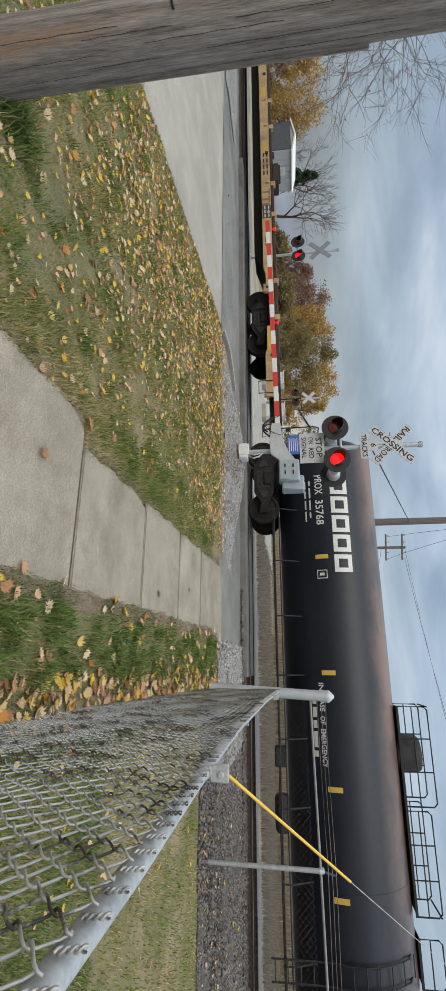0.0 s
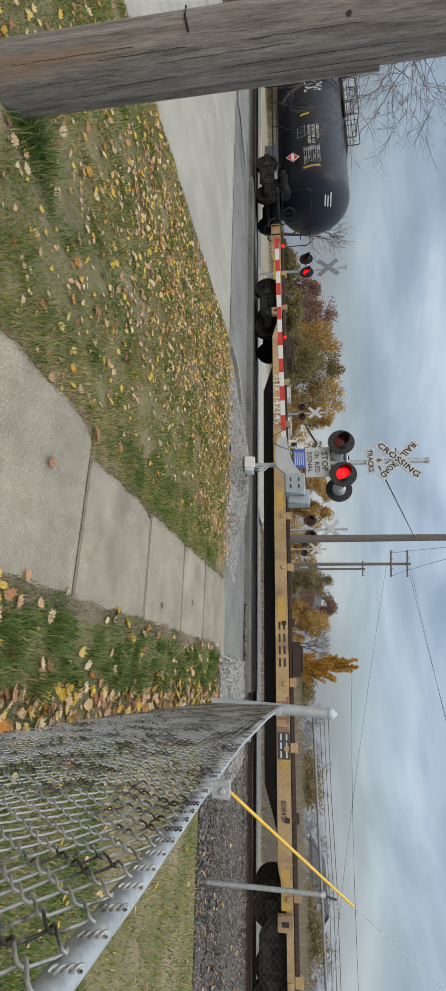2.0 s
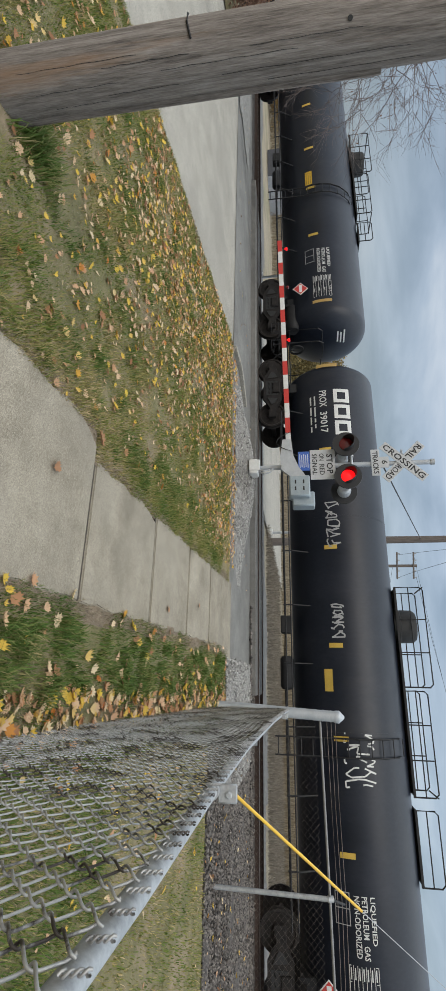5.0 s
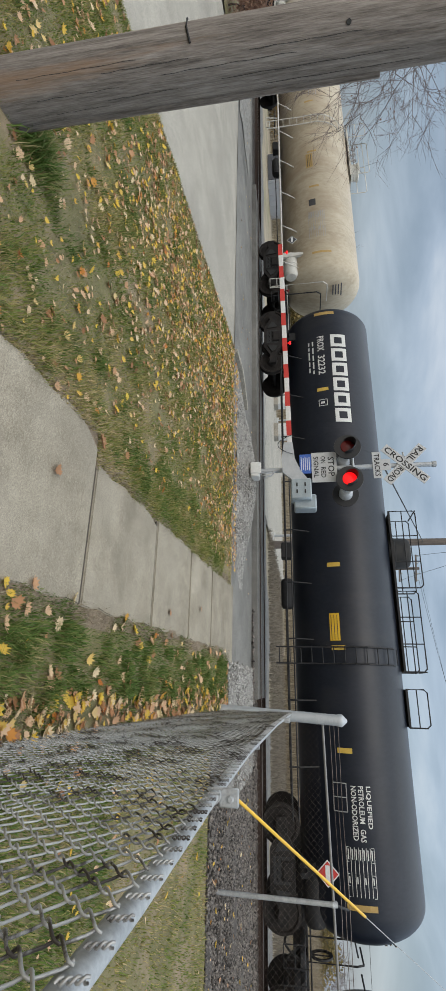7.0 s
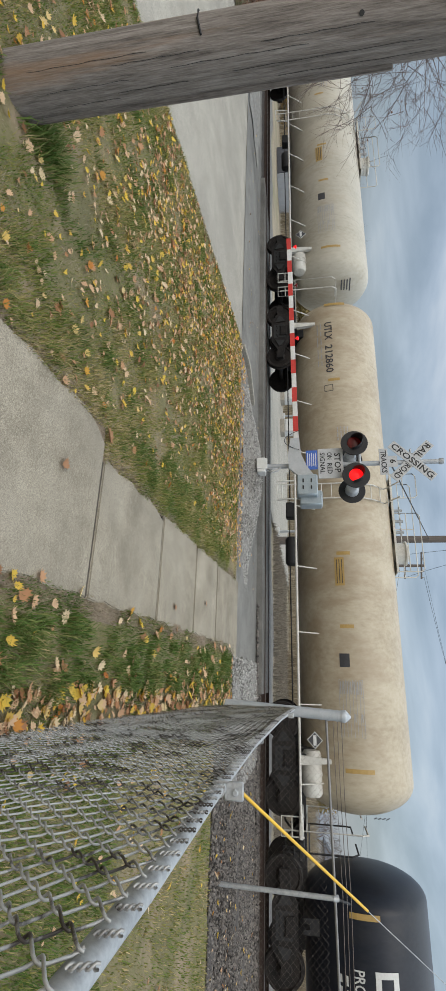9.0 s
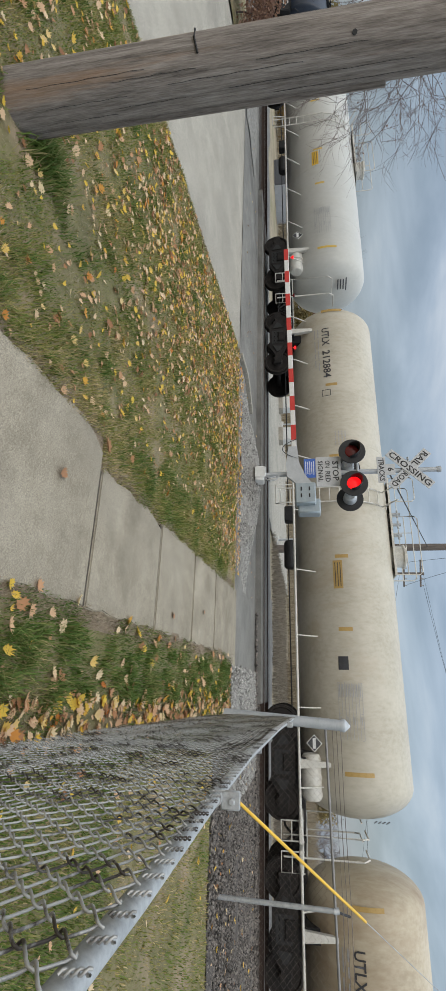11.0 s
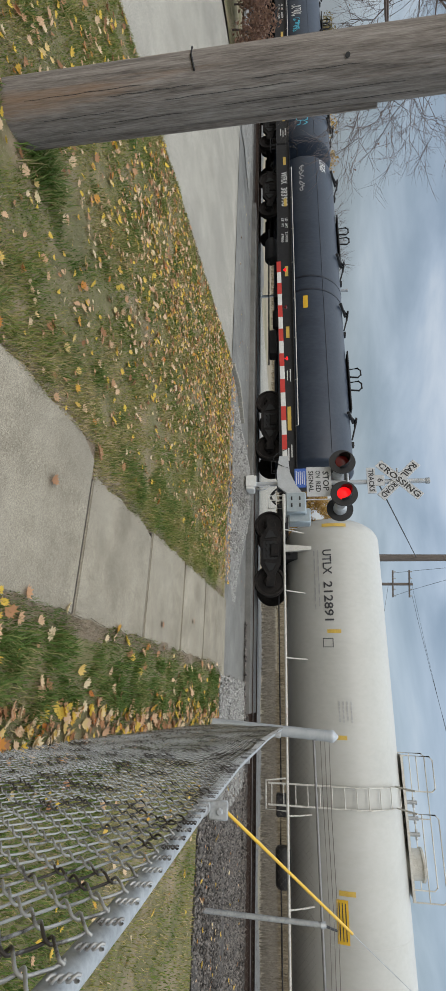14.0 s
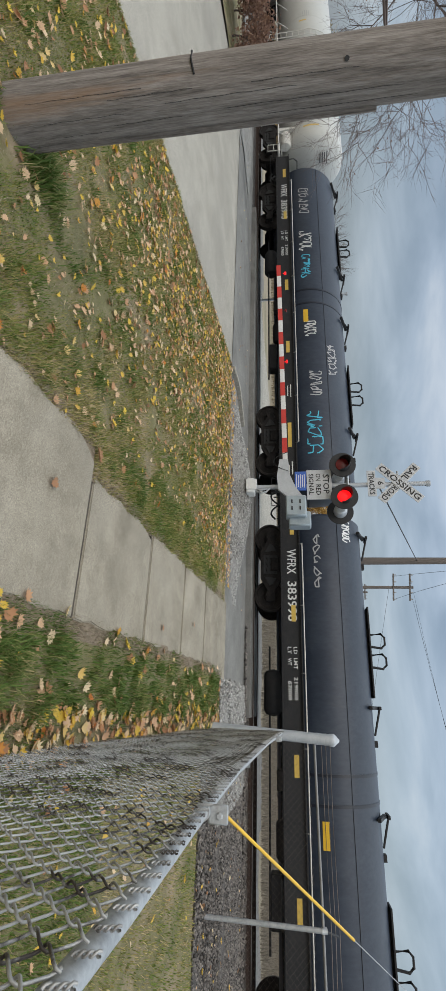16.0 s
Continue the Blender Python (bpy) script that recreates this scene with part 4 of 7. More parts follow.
def corner_post():
    t = thing("fence_post", "stout silver corner fence post with bands and a pointed cap", "fence post", Matrix())
    a, b = Vector((0.36, -6.35, 0.0)), Vector((0.485, -6.35, 2.2))
    bm = bmesh_new()
    tube(bm, a, b, 0.085, 24)
    part("shaft", bm, "silver_paint", t)
    d = (b - a).normalized()
    m = Matrix.Translation(b) @ d.to_track_quat("Z", "Y").to_matrix().to_4x4()
    bm = bmesh_new()
    lathe(bm, [(-0.06, 0.094), (0.0, 0.098), (0.012, 0.09), (0.06, 0.045), (0.085, 0.02), (0.09, 0.0)], 24, "z")
    part("cap", bm, "silver_paint", t, at=m)
    for k in (0.62, 0.72, 0.82, 0.88, 0.94, 0.97):
        bm = bmesh_new()
        lathe(bm, [(-0.012, 0.084), (-0.012, 0.09), (0.012, 0.09), (0.012, 0.084)], 24, "z")
        part("band", bm, "silver_paint", t, at=Matrix.Translation(a + (b - a) * k) @ d.to_track_quat("Z", "Y").to_matrix().to_4x4())


def track_fence():
    t = thing("track_fence", "tall chain-link fence with barbed wire along the track", "fence", Matrix())
    y = -6.3
    bm = bmesh_new()
    pipe(bm, [(0.45, y, 1.89), (3.0, y, 1.93), (14, y, 2.05)], 0.02, 8)
    part("top_rail", bm, "dull_pipe", t)
    for x in (2.95, 5.6, 8.3, 11.0):
        bm = bmesh_new()
        tube(bm, (x - 0.02, y, -0.05), (x + 0.02, y, 1.93), 0.036, 12)
        post = part("post", bm, "galvanised", t)
        bm = bmesh_new()
        tube(bm, (x + 0.02, y, 1.9), (x + 0.02, y + 0.02, 1.98), 0.045, 12)
        part("post_cap", bm, "galvanised", post)
        bm = bmesh_new()
        pipe(bm, [(x + 0.02, y, 1.95), (x + 0.12, y + 0.22, 2.06), (x + 0.2, y + 0.4, 2.16)], 0.018, 6)
        part("barb_arm", bm, "black_steel", post)
    pitch, rise = 0.05, 0.047
    wires = []
    for i, x in enumerate(np.arange(0.5, 9, pitch)):
        wires.append([(x + (1 if (k + i) % 2 else -1) * pitch / 2, y + 0.004 * (1 if k % 2 else -1), 0.08 + k * rise) for k in range(int(1.8 / rise))])
    link_mesh("wire_mesh", wires, 0.0019, "far_wood", t, 3)
    for k in range(3):
        bm = bmesh_new()
        pipe(bm, [(0.46, y, 2.0 + 0.07 * k)] + [(x + 0.07 * k, y + 0.15 * (k + 1), 2.02 + 0.07 * k + 0.03 * (j % 2)) for j, x in enumerate((1.6, 2.95, 5.6, 8.3, 13.0))], 0.005, 4)
        part("barbed_wire", bm, "far_wood", t, "thin rusty barbed wire")


def guy():
    t = thing("guy_wire", "thin steel guy wire with a yellow plastic guard", "guy wire", Matrix())
    a, b = Vector((0.397, -13.280, 1.343)), Vector((0.998, -12.450, 1.850))
    bm = bmesh_new()
    tube(bm, a, b, 0.0065, 10)
    part("guard", bm, "bright_yellow", t, "bright yellow plastic guard")
    bm = bmesh_new()
    pipe(bm, [a, a + (b - a) * 9], 0.0022, 5)
    part("wire", bm, "galvanised", t)


near_fence()
corner_post()
track_fence()
guy()

# ---------------------------------------------------------------- crossing signals


def cross_signal(at, scale=1.0, lit=0, gate=0.0, full=True, group="crossing signals", tracks=True, label=""):
    """A mast with crossed boards, a pair of lamps and, where it has one, a lowered gate. It faces -y."""
    t = thing("crossing_signal", label or "silver railway crossing signal with crossed white boards and red lamps", "crossing signal", at, group)
    bm = bmesh_new()
    tube(bm, (0, 0, 0.02), (0, 0, 4.0), 0.055, 16)
    lathe(bm, [(4.0, 0.06), (4.03, 0.07), (4.09, 0.07), (4.12, 0.0)], 16, "z")
    part("mast", bm, "silver_paint", t)
    bm = bmesh_new()
    box(bm, (0, 0, 0.08), (0.36, 0.3, 0.2), 0.02)
    box(bm, (-0.02, -0.14, 0.1), (0.27, 0.06, 0.25), 0.015)
    base = part("base_box", bm, "white_paint", t, "white junction box at the mast's foot")
    if full:
        bm = bmesh_new()
        pipe(bm, [(0.13, -0.1, 0.2), (0.2, -0.12, 0.32), (0.16, -0.1, 0.45), (0.06, -0.06, 0.52)], 0.022, 8)
        pipe(bm, [(0.1, -0.14, 0.2), (0.14, -0.16, 0.34), (0.1, -0.12, 0.46)], 0.018, 8)
        part("conduit", bm, "galvanised", base)
    # crossed boards
    for n, (ang, words) in enumerate(((-45, "RAILROAD"), (45, "CROSSING"))):
        bm = bmesh_new()
        box(bm, (0, -0.075 - 0.014 * n, 0), (1.2, 0.012, 0.215), 0.003)
        tilt = Matrix.Translation((0, 0, 3.42 if full else 3.27)) @ Matrix.Rotation(radians(-ang), 4, "Y")
        board = part("board", bm, "sign_white" if full or not lit else "sign_back", t, "white reflective board with black capitals" if full else "plain crossed board", at=tilt)
        if full:
            half = len(words) // 2
            for word, x in (((words[:half], -0.54), (words[half:], 0.13)) if n == 0 else ((words, -0.56),)):
                me = lettering(word, 0.14, 0.42 if n == 0 else 1.12, 0.018)
                me.materials.clear()
                me.materials.append(M["signal_black"])
                part("lettering", me, "signal_black", board, at=Matrix.Translation((x, -0.083 - 0.014 * n, -0.067)))
    if tracks:
        bm = bmesh_new()
        box(bm, (0, -0.075, 3.01), (0.27, 0.01, 0.2), 0.003)
        box(bm, (0, -0.075, 2.82), (0.64, 0.01, 0.19), 0.003)
        board = part("track_count_board", bm, "sign_white", t, "white T-shaped board")
        if full:
            for s, x, z, h, w in (("6", -0.045, 2.95, 0.13, 0.09), ("TRACKS", -0.275, 2.76, 0.12, 0.55)):
                me = lettering(s, h, w, 0.018)
                me.materials.clear()
                me.materials.append(M["signal_black"])
                part("lettering", me, "signal_black", board, at=Matrix.Translation((x, -0.083, z)))
    # bell on top of the boards
    if full:
        bm = bmesh_new()
        lathe(bm, [(0, 0.0), (0.02, 0.1), (0.07, 0.12), (0.08, 0.0)], 16, "y", (-0.16, 0.05, 3.45))
        tube(bm, (-0.16, 0.1, 3.45), (-0.26, 0.1, 3.5), 0.02, 8)
        tube(bm, (0, 0.08, 3.42), (-0.36, 0.08, 3.44), 0.025, 8)
        part("bell", bm, "silver_paint", t, "silver warning bell")
    # lamps
    def lamp(x, z, y, face, lamp_lit):
        k = -1 if face < 0 else 1
        bm = bmesh_new()
        lathe(bm, [(0.0, 0.0), (0.0, 0.295), (0.008 * k, 0.3), (0.03 * k, 0.295), (0.03 * k, 0.16)], 32, "y", (x, y, z))
        disc = part("lamp_disc", bm, "signal_black", t, "round matt black lamp background")
        bm = bmesh_new()
        for j in range(13):
            a0, a1 = math.pi * (-0.12 + 1.24 * j / 13), math.pi * (-0.12 + 1.24 * (j + 1) / 13)
            l0, l1 = 0.3 * (0.35 + 0.65 * math.sin(math.pi * j / 13)), 0.3 * (0.35 + 0.65 * math.sin(math.pi * (j + 1) / 13))
            r = 0.16
            q = [(r * math.cos(a0), 0, r * math.sin(a0)), (r * math.cos(a1), 0, r * math.sin(a1)), (r * math.cos(a1), k * l1, r * math.sin(a1)), (r * math.cos(a0), k * l0, r * math.sin(a0))]
            o = [(1.05 * a, b, 1.05 * c) for a, b, c in q]
            vs = [bm.verts.new((x + a, y + b, z + c)) for a, b, c in q + o]
            for idx in ((0, 1, 2, 3), (7, 6, 5, 4), (3, 2, 6, 7), (0, 3, 7, 4), (1, 5, 6, 2)):
                bm.faces.new([vs[i] for i in idx])
        bmesh.ops.recalc_face_normals(bm, faces=bm.faces)
        part("hood", bm, "signal_black", disc)
        bm = bmesh_new()
        lathe(bm, [(0.045 * k, 0.0), (0.04 * k, 0.08), (0.02 * k, 0.15), (0.0, 0.155)], 24, "y", (x, y + 0.01 * k, z))
        part("lens", bm, "lens_red_lit" if lamp_lit else "lens_red_dark", disc, "glowing red lens" if lamp_lit else "dark red lens")
        bm = bmesh_new()
        lathe(bm, [(-0.24 * k, 0.0), (-0.24 * k, 0.1), (-0.2 * k, 0.14), (0.0, 0.155)], 20, "y", (x, y, z))
        part("lamp_housing", bm, "silver_paint", disc, "silver lamp housing")
    head = 2.18 if full else 2.32
    lamp(-0.39, head, -0.26, -1, lit == 1)
    lamp(0.39, head, -0.26, -1, lit == 2)
    if full:
        lamp(0.56, 2.12, 0.22, 1, False)
        lamp(-0.2, 2.1, 0.22, 1, False)
    bm = bmesh_new()
    tube(bm, (-0.39, -0.05, 2.3), (0.39, -0.05, 2.3), 0.03, 10)
    tube(bm, (-0.39, -0.05, 2.05), (-0.39, -0.05, 2.33), 0.03, 10)
    tube(bm, (0.39, -0.05, 2.05), (0.39, -0.05, 2.33), 0.03, 10)
    part("lamp_arm", bm, "silver_paint", t)
    if full:
        bm = bmesh_new()
        box(bm, (0.0, -0.08, 1.655), (0.74, 0.012, 0.56), 0.004)
        sign = part("stop_sign_board", bm, "sign_white", t, "white board with black capitals")
        for s, z, h, w in (("STOP", 1.74, 0.14, 0.5), ("ON RED", 1.58, 0.11, 0.54), ("SIGNAL", 1.42, 0.11, 0.54)):
            write(sign, s, -w / 2, z, h, w, y=-0.09, mat="signal_black")
        bm = bmesh_new()
        box(bm, (-0.1, -0.08, 1.235), (0.48, 0.012, 0.26), 0.004)
        plate = part("notice_plate", bm, "blue_paint", t, "blue notice plate with unreadable white lines")
        for k in range(5):
            bm = bmesh_new()
            box(bm, (-0.1, -0.088, 1.325 - 0.045 * k), (0.34 - 0.04 * (k % 2), 0.004, 0.016))
            part("print_bar", bm, "white_paint", plate)
    if gate:
        bm = bmesh_new()
        prism(bm, [(-0.62, 0.76), (-0.62, 0.96), (-0.2, 1.0), (0.1, 1.12), (0.36, 1.3), (0.55, 1.3), (0.5, 1.05), (0.3, 0.9), (0.14, 0.72), (-0.2, 0.7)], -0.2, -0.12)
        part("gate_bracket", bm, "silver_paint", t, "silver gate arm bracket")
        bm = bmesh_new()
        box(bm, (0.55, -0.05, 1.12), (0.5, 0.34, 0.46), 0.03)
        mech = part("gate_mechanism", bm, "cabinet_grey", t, "grey gate drive box")
        bm = bmesh_new()
        box(bm, (0.8, 0.12, 1.2), (0.34, 0.34, 0.5), 0.03)
        part("counterweight", bm, "cabinet_grey", mech)
        for z in (1.03, 1.21):
            for x in (0.46, 0.62):
                part("door_latch", box(bmesh_new(), (x, -0.225, z), (0.09, 0.02, 0.03), 0.005), "rubber", mech)
        arm = part("gate_arm", box(bmesh_new(), (-0.62 - gate / 2, -0.16, 0.9 - 0.055), (gate, 0.05, 0.115), 0.006, Matrix.Rotation(radians(-0.9), 4, "Y")), "white_paint", t, "white gate arm with red bands")
        n = int(gate / 0.8)
        for k in range(n + 1):
            x = -1.0 - 0.8 * k
            bm = bmesh_new()
            box(bm, (x, -0.16, 0.9 - 0.055 + (gate / 2 + 0.62 + x) * 0.0157), (0.4, 0.056, 0.119), 0, Matrix.Rotation(radians(-0.9), 4, "Y"))
            part("red_band", bm, "red_paint", arm, smooth=False)
        for x, lamp_lit in ((-3.45, 1), (-5.15, 0), (-6.5, 1)):
            bm = bmesh_new()
            tube(bm, (x, -0.16, 0.92), (x, -0.16, 1.0), 0.016, 8)
            tube(bm, (x, -0.2, 0.98), (x, -0.12, 0.98), 0.027, 14)
            part("gate_lamp", bm, "lens_red_lit" if lamp_lit else "lens_red_dark", arm, "small red gate lamp")
        bm = bmesh_new()
        pts = [(-0.3 - 0.5 * k / 8, -0.22, 0.62 + 0.34 * (2 * k / 8 - 1) ** 2) for k in range(9)]
        pipe(bm, pts, 0.008, 5)
        part("cable_loop", bm, "rubber", arm)
    return t


cross_signal(pose(-4.7, -4.9, 0.585), lit=2, gate=6.05, label="silver crossing signal with a lowered red and white gate")
# ---------------------------------------------------------------- far side


def cam_polar(dx, dy, d):
    """A place d metres from the viewing point in the direction given by a point seen 40 m off."""
    k = d / 40
    return dx * k, -15.4 + (dy + 15.4) * k


for dx, dy, d, l, lab in ((-28.2, 13.0, 24.5, 2, "crossing signal beyond the tracks with a lit red lamp"), (-19.9, 19.3, 37, 0, "distant crossing signal with dark lamps"), (-11.4, 22.9, 24.5, 0, "crossing signal with a notice board beyond the tracks"), (-9.9, 23.3, 42, 0, "distant crossing signal by the far poles")):
    x, y = cam_polar(dx, dy, d)
    cross_signal(pose(x, y, float(height(x, y)) - 0.05), lit=l, full=False, tracks=False, label=lab)


def far_pole(x, y, high, r, arms=(), label="tall brown timber utility pole", arm_w=2.4):
    t = thing("utility_pole", label, "utility pole", pose(x, y, float(height(x, y)) - 0.1), "utility poles")
    bm = bmesh_new()
    tube(bm, (0, 0, 0), (0.0, 0, high), r, 12, r * 0.7)
    part("shaft", bm, "far_wood", t)
    for z in arms:
        bm = bmesh_new()
        box(bm, (0, -0.12, z), (arm_w, 0.1, 0.13), 0.01, Matrix.Rotation(radians(25), 4, "Z"))
        arm = part("crossarm", bm, "far_wood", t)
        for k in (-0.45, -0.2, 0.2, 0.45):
            bm = bmesh_new()
            tube(bm, (k * arm_w * 0.9, -0.12 + k * arm_w * 0.42, z + 0.05), (k * arm_w * 0.9, -0.12 + k * arm_w * 0.42, z + 0.24), 0.05, 8)
            part("insulator", bm, "galvanised", arm)
    return t


far_pole(*cam_polar(-10.7, 23.1, 24), 12, 0.2, label="thick leaning brown timber utility pole")
far_pole(*cam_polar(-8.75, 23.6, 46), 11.7, 0.17, (11.4, 10.0))
far_pole(*cam_polar(-8.4, 23.75, 60), 9.6, 0.16, (9.3,), "distant timber pole with one crossarm", 1.8)


def wire(a, b, sag, r=0.012):
    bm = bmesh_new()
    a, b = Vector(a), Vector(b)
    pipe(bm, [a + (b - a) * (k / 12) - Vector((0, 0, sag * 4 * (k / 12) * (1 - k / 12))) for k in range(13)], r, 4)
    tagged(part("overhead_wire", bm, "rubber"), "thin black overhead wire between the poles", "wire", "overhead wires")


def wires():
    x1, y1 = cam_polar(-10.7, 23.1, 24)
    x2, y2 = cam_polar(-8.75, 23.6, 46)
    wire((-4.66, -4.8, 3.6), (x1, y1, 7.3), 0.0, 0.018)
    for k in (-1, 1):
        wire((x2 + k, y2, 11.9), (x2 + 38, y2 - 12, 15.2 + k * 0.4), 0.6)
        wire((x2 + k, y2, 10.5), (x1 + 0.2, y1, 11.6), 0.3)
    wire((x2, y2, 10.0), (30, 50, 4.5), 0.3)
    wire((-2.0, 24, 5.9), (40, 20, 5.4), 0.8)


wires()


def equipment_box(x, y, w, h):
    t = thing("equipment_cabinet", "white signal equipment cabinet on a concrete foot", "cabinet", pose(x, y, float(height(x, y))), "signal cabinets")
    bm = bmesh_new()
    box(bm, (0, 0, 0.15), (w * 1.05, 0.75, 0.3), 0.02)
    part("foot", bm, "road_concrete", t)
    bm = bmesh_new()
    box(bm, (0, 0, 0.3 + h / 2), (w, 0.7, h), 0.02)
    box(bm, (0, 0, 0.33 + h), (w * 1.12, 0.84, 0.06), 0.02)
    part("body", bm, "white_paint", t)
    bm = bmesh_new()
    box(bm, (0, -0.36, 0.3 + h / 2), (w * 0.85, 0.03, h * 0.88), 0.01)
    part("door", bm, "white_paint", t)


for dx, dy, d in ((-21.2, 18.5, 34), (-19.1, 19.75, 32)):
    x, y = cam_polar(dx, dy, d)
    equipment_box(x, y, 0.9, 1.15)


def house(x, y, turn, w, dp, h, roof, siding, gable=True, label="", sill=0.0, windows=3):
    t = thing("house", label, "house", pose(x, y, float(height(x, y)) - 0.1, 0, 0, turn), "houses")
    bm = bmesh_new()
    box(bm, (0, 0, h / 2), (w, dp, h))
    if gable:
        prism(bm, [(-w / 2, h), (w / 2, h), (0, h + roof * 0.93)], -dp / 2 + 0.01, dp / 2 - 0.01)
    part("wall", bm, siding, t, smooth=False)
    bm = bmesh_new()
    if gable:
        for s in (-1, 1):
            n = Vector((s * w / 2 + s * 0.3, 0, h - 0.12))
            prism(bm, [(0, h + roof), (0, h + roof + 0.15), (n.x, n.z + 0.15), (n.x, n.z)], -dp / 2 - 0.3, dp / 2 + 0.3)
    else:
        box(bm, (0, 0, h + 0.1), (w + 0.5, dp + 0.5, 0.2))
    part("roof", bm, "roof_dark", t, smooth=False)
    for k in range(windows):
        for s, yy in ((-1, -dp / 2 - 0.02), (1, dp / 2 + 0.02)):
            xx = w * ((k + 0.5) / windows - 0.5)
            bm = bmesh_new()
            box(bm, (xx, yy, h * 0.55), (0.9, 0.08, 1.1))
            win = part("window", bm, "white_paint", t, smooth=False)
            bm = bmesh_new()
            box(bm, (xx, yy + 0.05 * s, h * 0.55), (0.74, 0.03, 0.94))
            part("pane", bm, "window_dark", win, smooth=False)
    return t


def sheds():
    cx, cy = cam_polar(-32.26, 8.25, 46)
    t = thing("shed", "grey metal shed with a dark end and a white notice", "shed", pose(cx - 1.53, cy + 1.777, float(height(cx, cy)) - 0.05, 0, 0, 97), "houses")
    bm = bmesh_new()
    prism(bm, [(-1.3, 0), (1.3, 0), (1.3, 2.75), (0, 3.02), (-1.3, 2.75)], -1.95, 1.95)
    bmesh.ops.rotate(bm, verts=bm.verts, matrix=Matrix.Rotation(radians(90), 3, "Z"))
    part("wall", bm, "siding_grey", t, smooth=False)
    bm = bmesh_new()
    prism(bm, [(-1.45, 2.75), (0, 3.04), (1.45, 2.75), (1.45, 2.85), (0, 3.16), (-1.45, 2.85)], -2.08, 2.08)
    bmesh.ops.rotate(bm, verts=bm.verts, matrix=Matrix.Rotation(radians(90), 3, "Z"))
    part("roof", bm, "siding_white", t, smooth=False)
    bm = bmesh_new()
    box(bm, (-1.98, 0, 1.4), (0.05, 2.5, 2.7))
    part("end_wall", bm, "roof_dark", t, "dark blue-grey end wall")
    for k in range(7):
        part("siding_rib", box(bmesh_new(), (-1.7 + 0.57 * k, -1.315, 1.38), (0.04, 0.03, 2.7)), "siding_grey", t, smooth=False)
    bm = bmesh_new()
    box(bm, (-0.15, -1.36, 1.95), (0.75, 0.05, 0.62))
    notice = part("notice", bm, "white_paint", t, "white notice board")
    for k in range(3):
        part("print_bar", box(bmesh_new(), (-0.15, -1.39, 2.1 - 0.16 * k), (0.5, 0.01, 0.06)), "grey_paint", notice, smooth=False)
    x, y = cam_polar(-17.5, 20.6, 95)
    house(x, y, 15, 9, 8, 3.2, 2.6, "siding_white", label="white clapboard house with a dark gable roof")
    x, y = cam_polar(-6.3, 24.1, 85)
    house(x, y, -20, 9, 8, 3.0, 2.5, "siding_grey", label="grey house with a dark gable roof")
    x, y = cam_polar(12.0, 22.7, 95)
    house(x, y, 35, 9, 8, 2.8, 2.0, "siding_grey", label="grey-blue house behind the weedy bank")


sheds()

# ---------------------------------------------------------------- trees


def skeleton_tree(high, spread, depth, seed, lean=(0, 0), r0=0.16, first=0.3, droop=0.0, splits=3):
    """Trunk and limbs as tapering bars; returns the bmesh and the tips."""
    rnd = random.Random(seed)
    bm = bmesh_new()
    tips = []

    def grow(p, d, length, r, level):
        q = p
        steps = 3 if level < 3 else 2
        pts = [p]
        for _ in range(steps):
            d = (d + Vector((rnd.gauss(0, 0.13), rnd.gauss(0, 0.13), rnd.gauss(0.02, 0.07) - droop * level * 0.04))).normalized()
            q = q + d * length / steps
            pts.append(q)
        seg = 8 if level == 0 else (5 if level < 3 else 3)
        for i in range(steps):
            a, b = r * (1 - 0.45 * i / steps), r * (1 - 0.45 * (i + 1) / steps)
            tube(bm, pts[i], pts[i + 1], max(a, 0.004), seg, max(b, 0.003))
        if level >= depth:
            tips.append((q, d))
            return
        n = splits + (1 if level == 0 else 0) + rnd.randint(0, 1)
        for k in range(n):
            ang = 2 * math.pi * (k + rnd.random()) / n
            side = d.orthogonal().normalized()
            side.rotate(Matrix.Rotation(ang, 3, d))
            nd = (d * rnd.uniform(0.55, 1.0) + side * rnd.uniform(0.45, 0.95) * spread).normalized()
            start = pts[-1] if k < 2 else pts[-2].lerp(pts[-1], rnd.random())
            grow(start, nd, length * rnd.uniform(0.58, 0.82), r * 0.55 * rnd.uniform(0.8, 1.1), level + 1)
    grow(Vector((0, 0, 0)), Vector((lean[0], lean[1], 1)).normalized(), high * first, r0, 0)
    return bm, tips


def crown_mesh(name, centres, n, size, mat, seed):
    """Leaves as small turned quads round the given centres (place, radius)."""
    g = np.random.default_rng(seed)
    c = np.array([p for p, _ in centres], float)
    rad = np.array([r for _, r in centres], float)
    pick = g.integers(0, len(c), n)
    u = g.normal(0, 1, (n, 3))
    u /= np.linalg.norm(u, axis=1)[:, None]
    p = c[pick] + u * (rad[pick] * g.uniform(0.2, 1.0, n) ** 0.6)[:, None]
    a = g.normal(0, 1, (n, 3))
    a /= np.linalg.norm(a, axis=1)[:, None]
    b = np.cross(a, g.normal(0, 1, (n, 3)))
    b /= np.linalg.norm(b, axis=1)[:, None]
    s = (size * g.uniform(0.5, 1.4, n))[:, None]
    v = np.stack([p - a * s, p + b * s * 0.6, p + a * s, p - b * s * 0.6], 1).reshape(-1, 3)
    f = (np.arange(n)[:, None] * 4 + np.arange(4)[None]).reshape(-1, 4)
    return raw(name, v, f, mat)


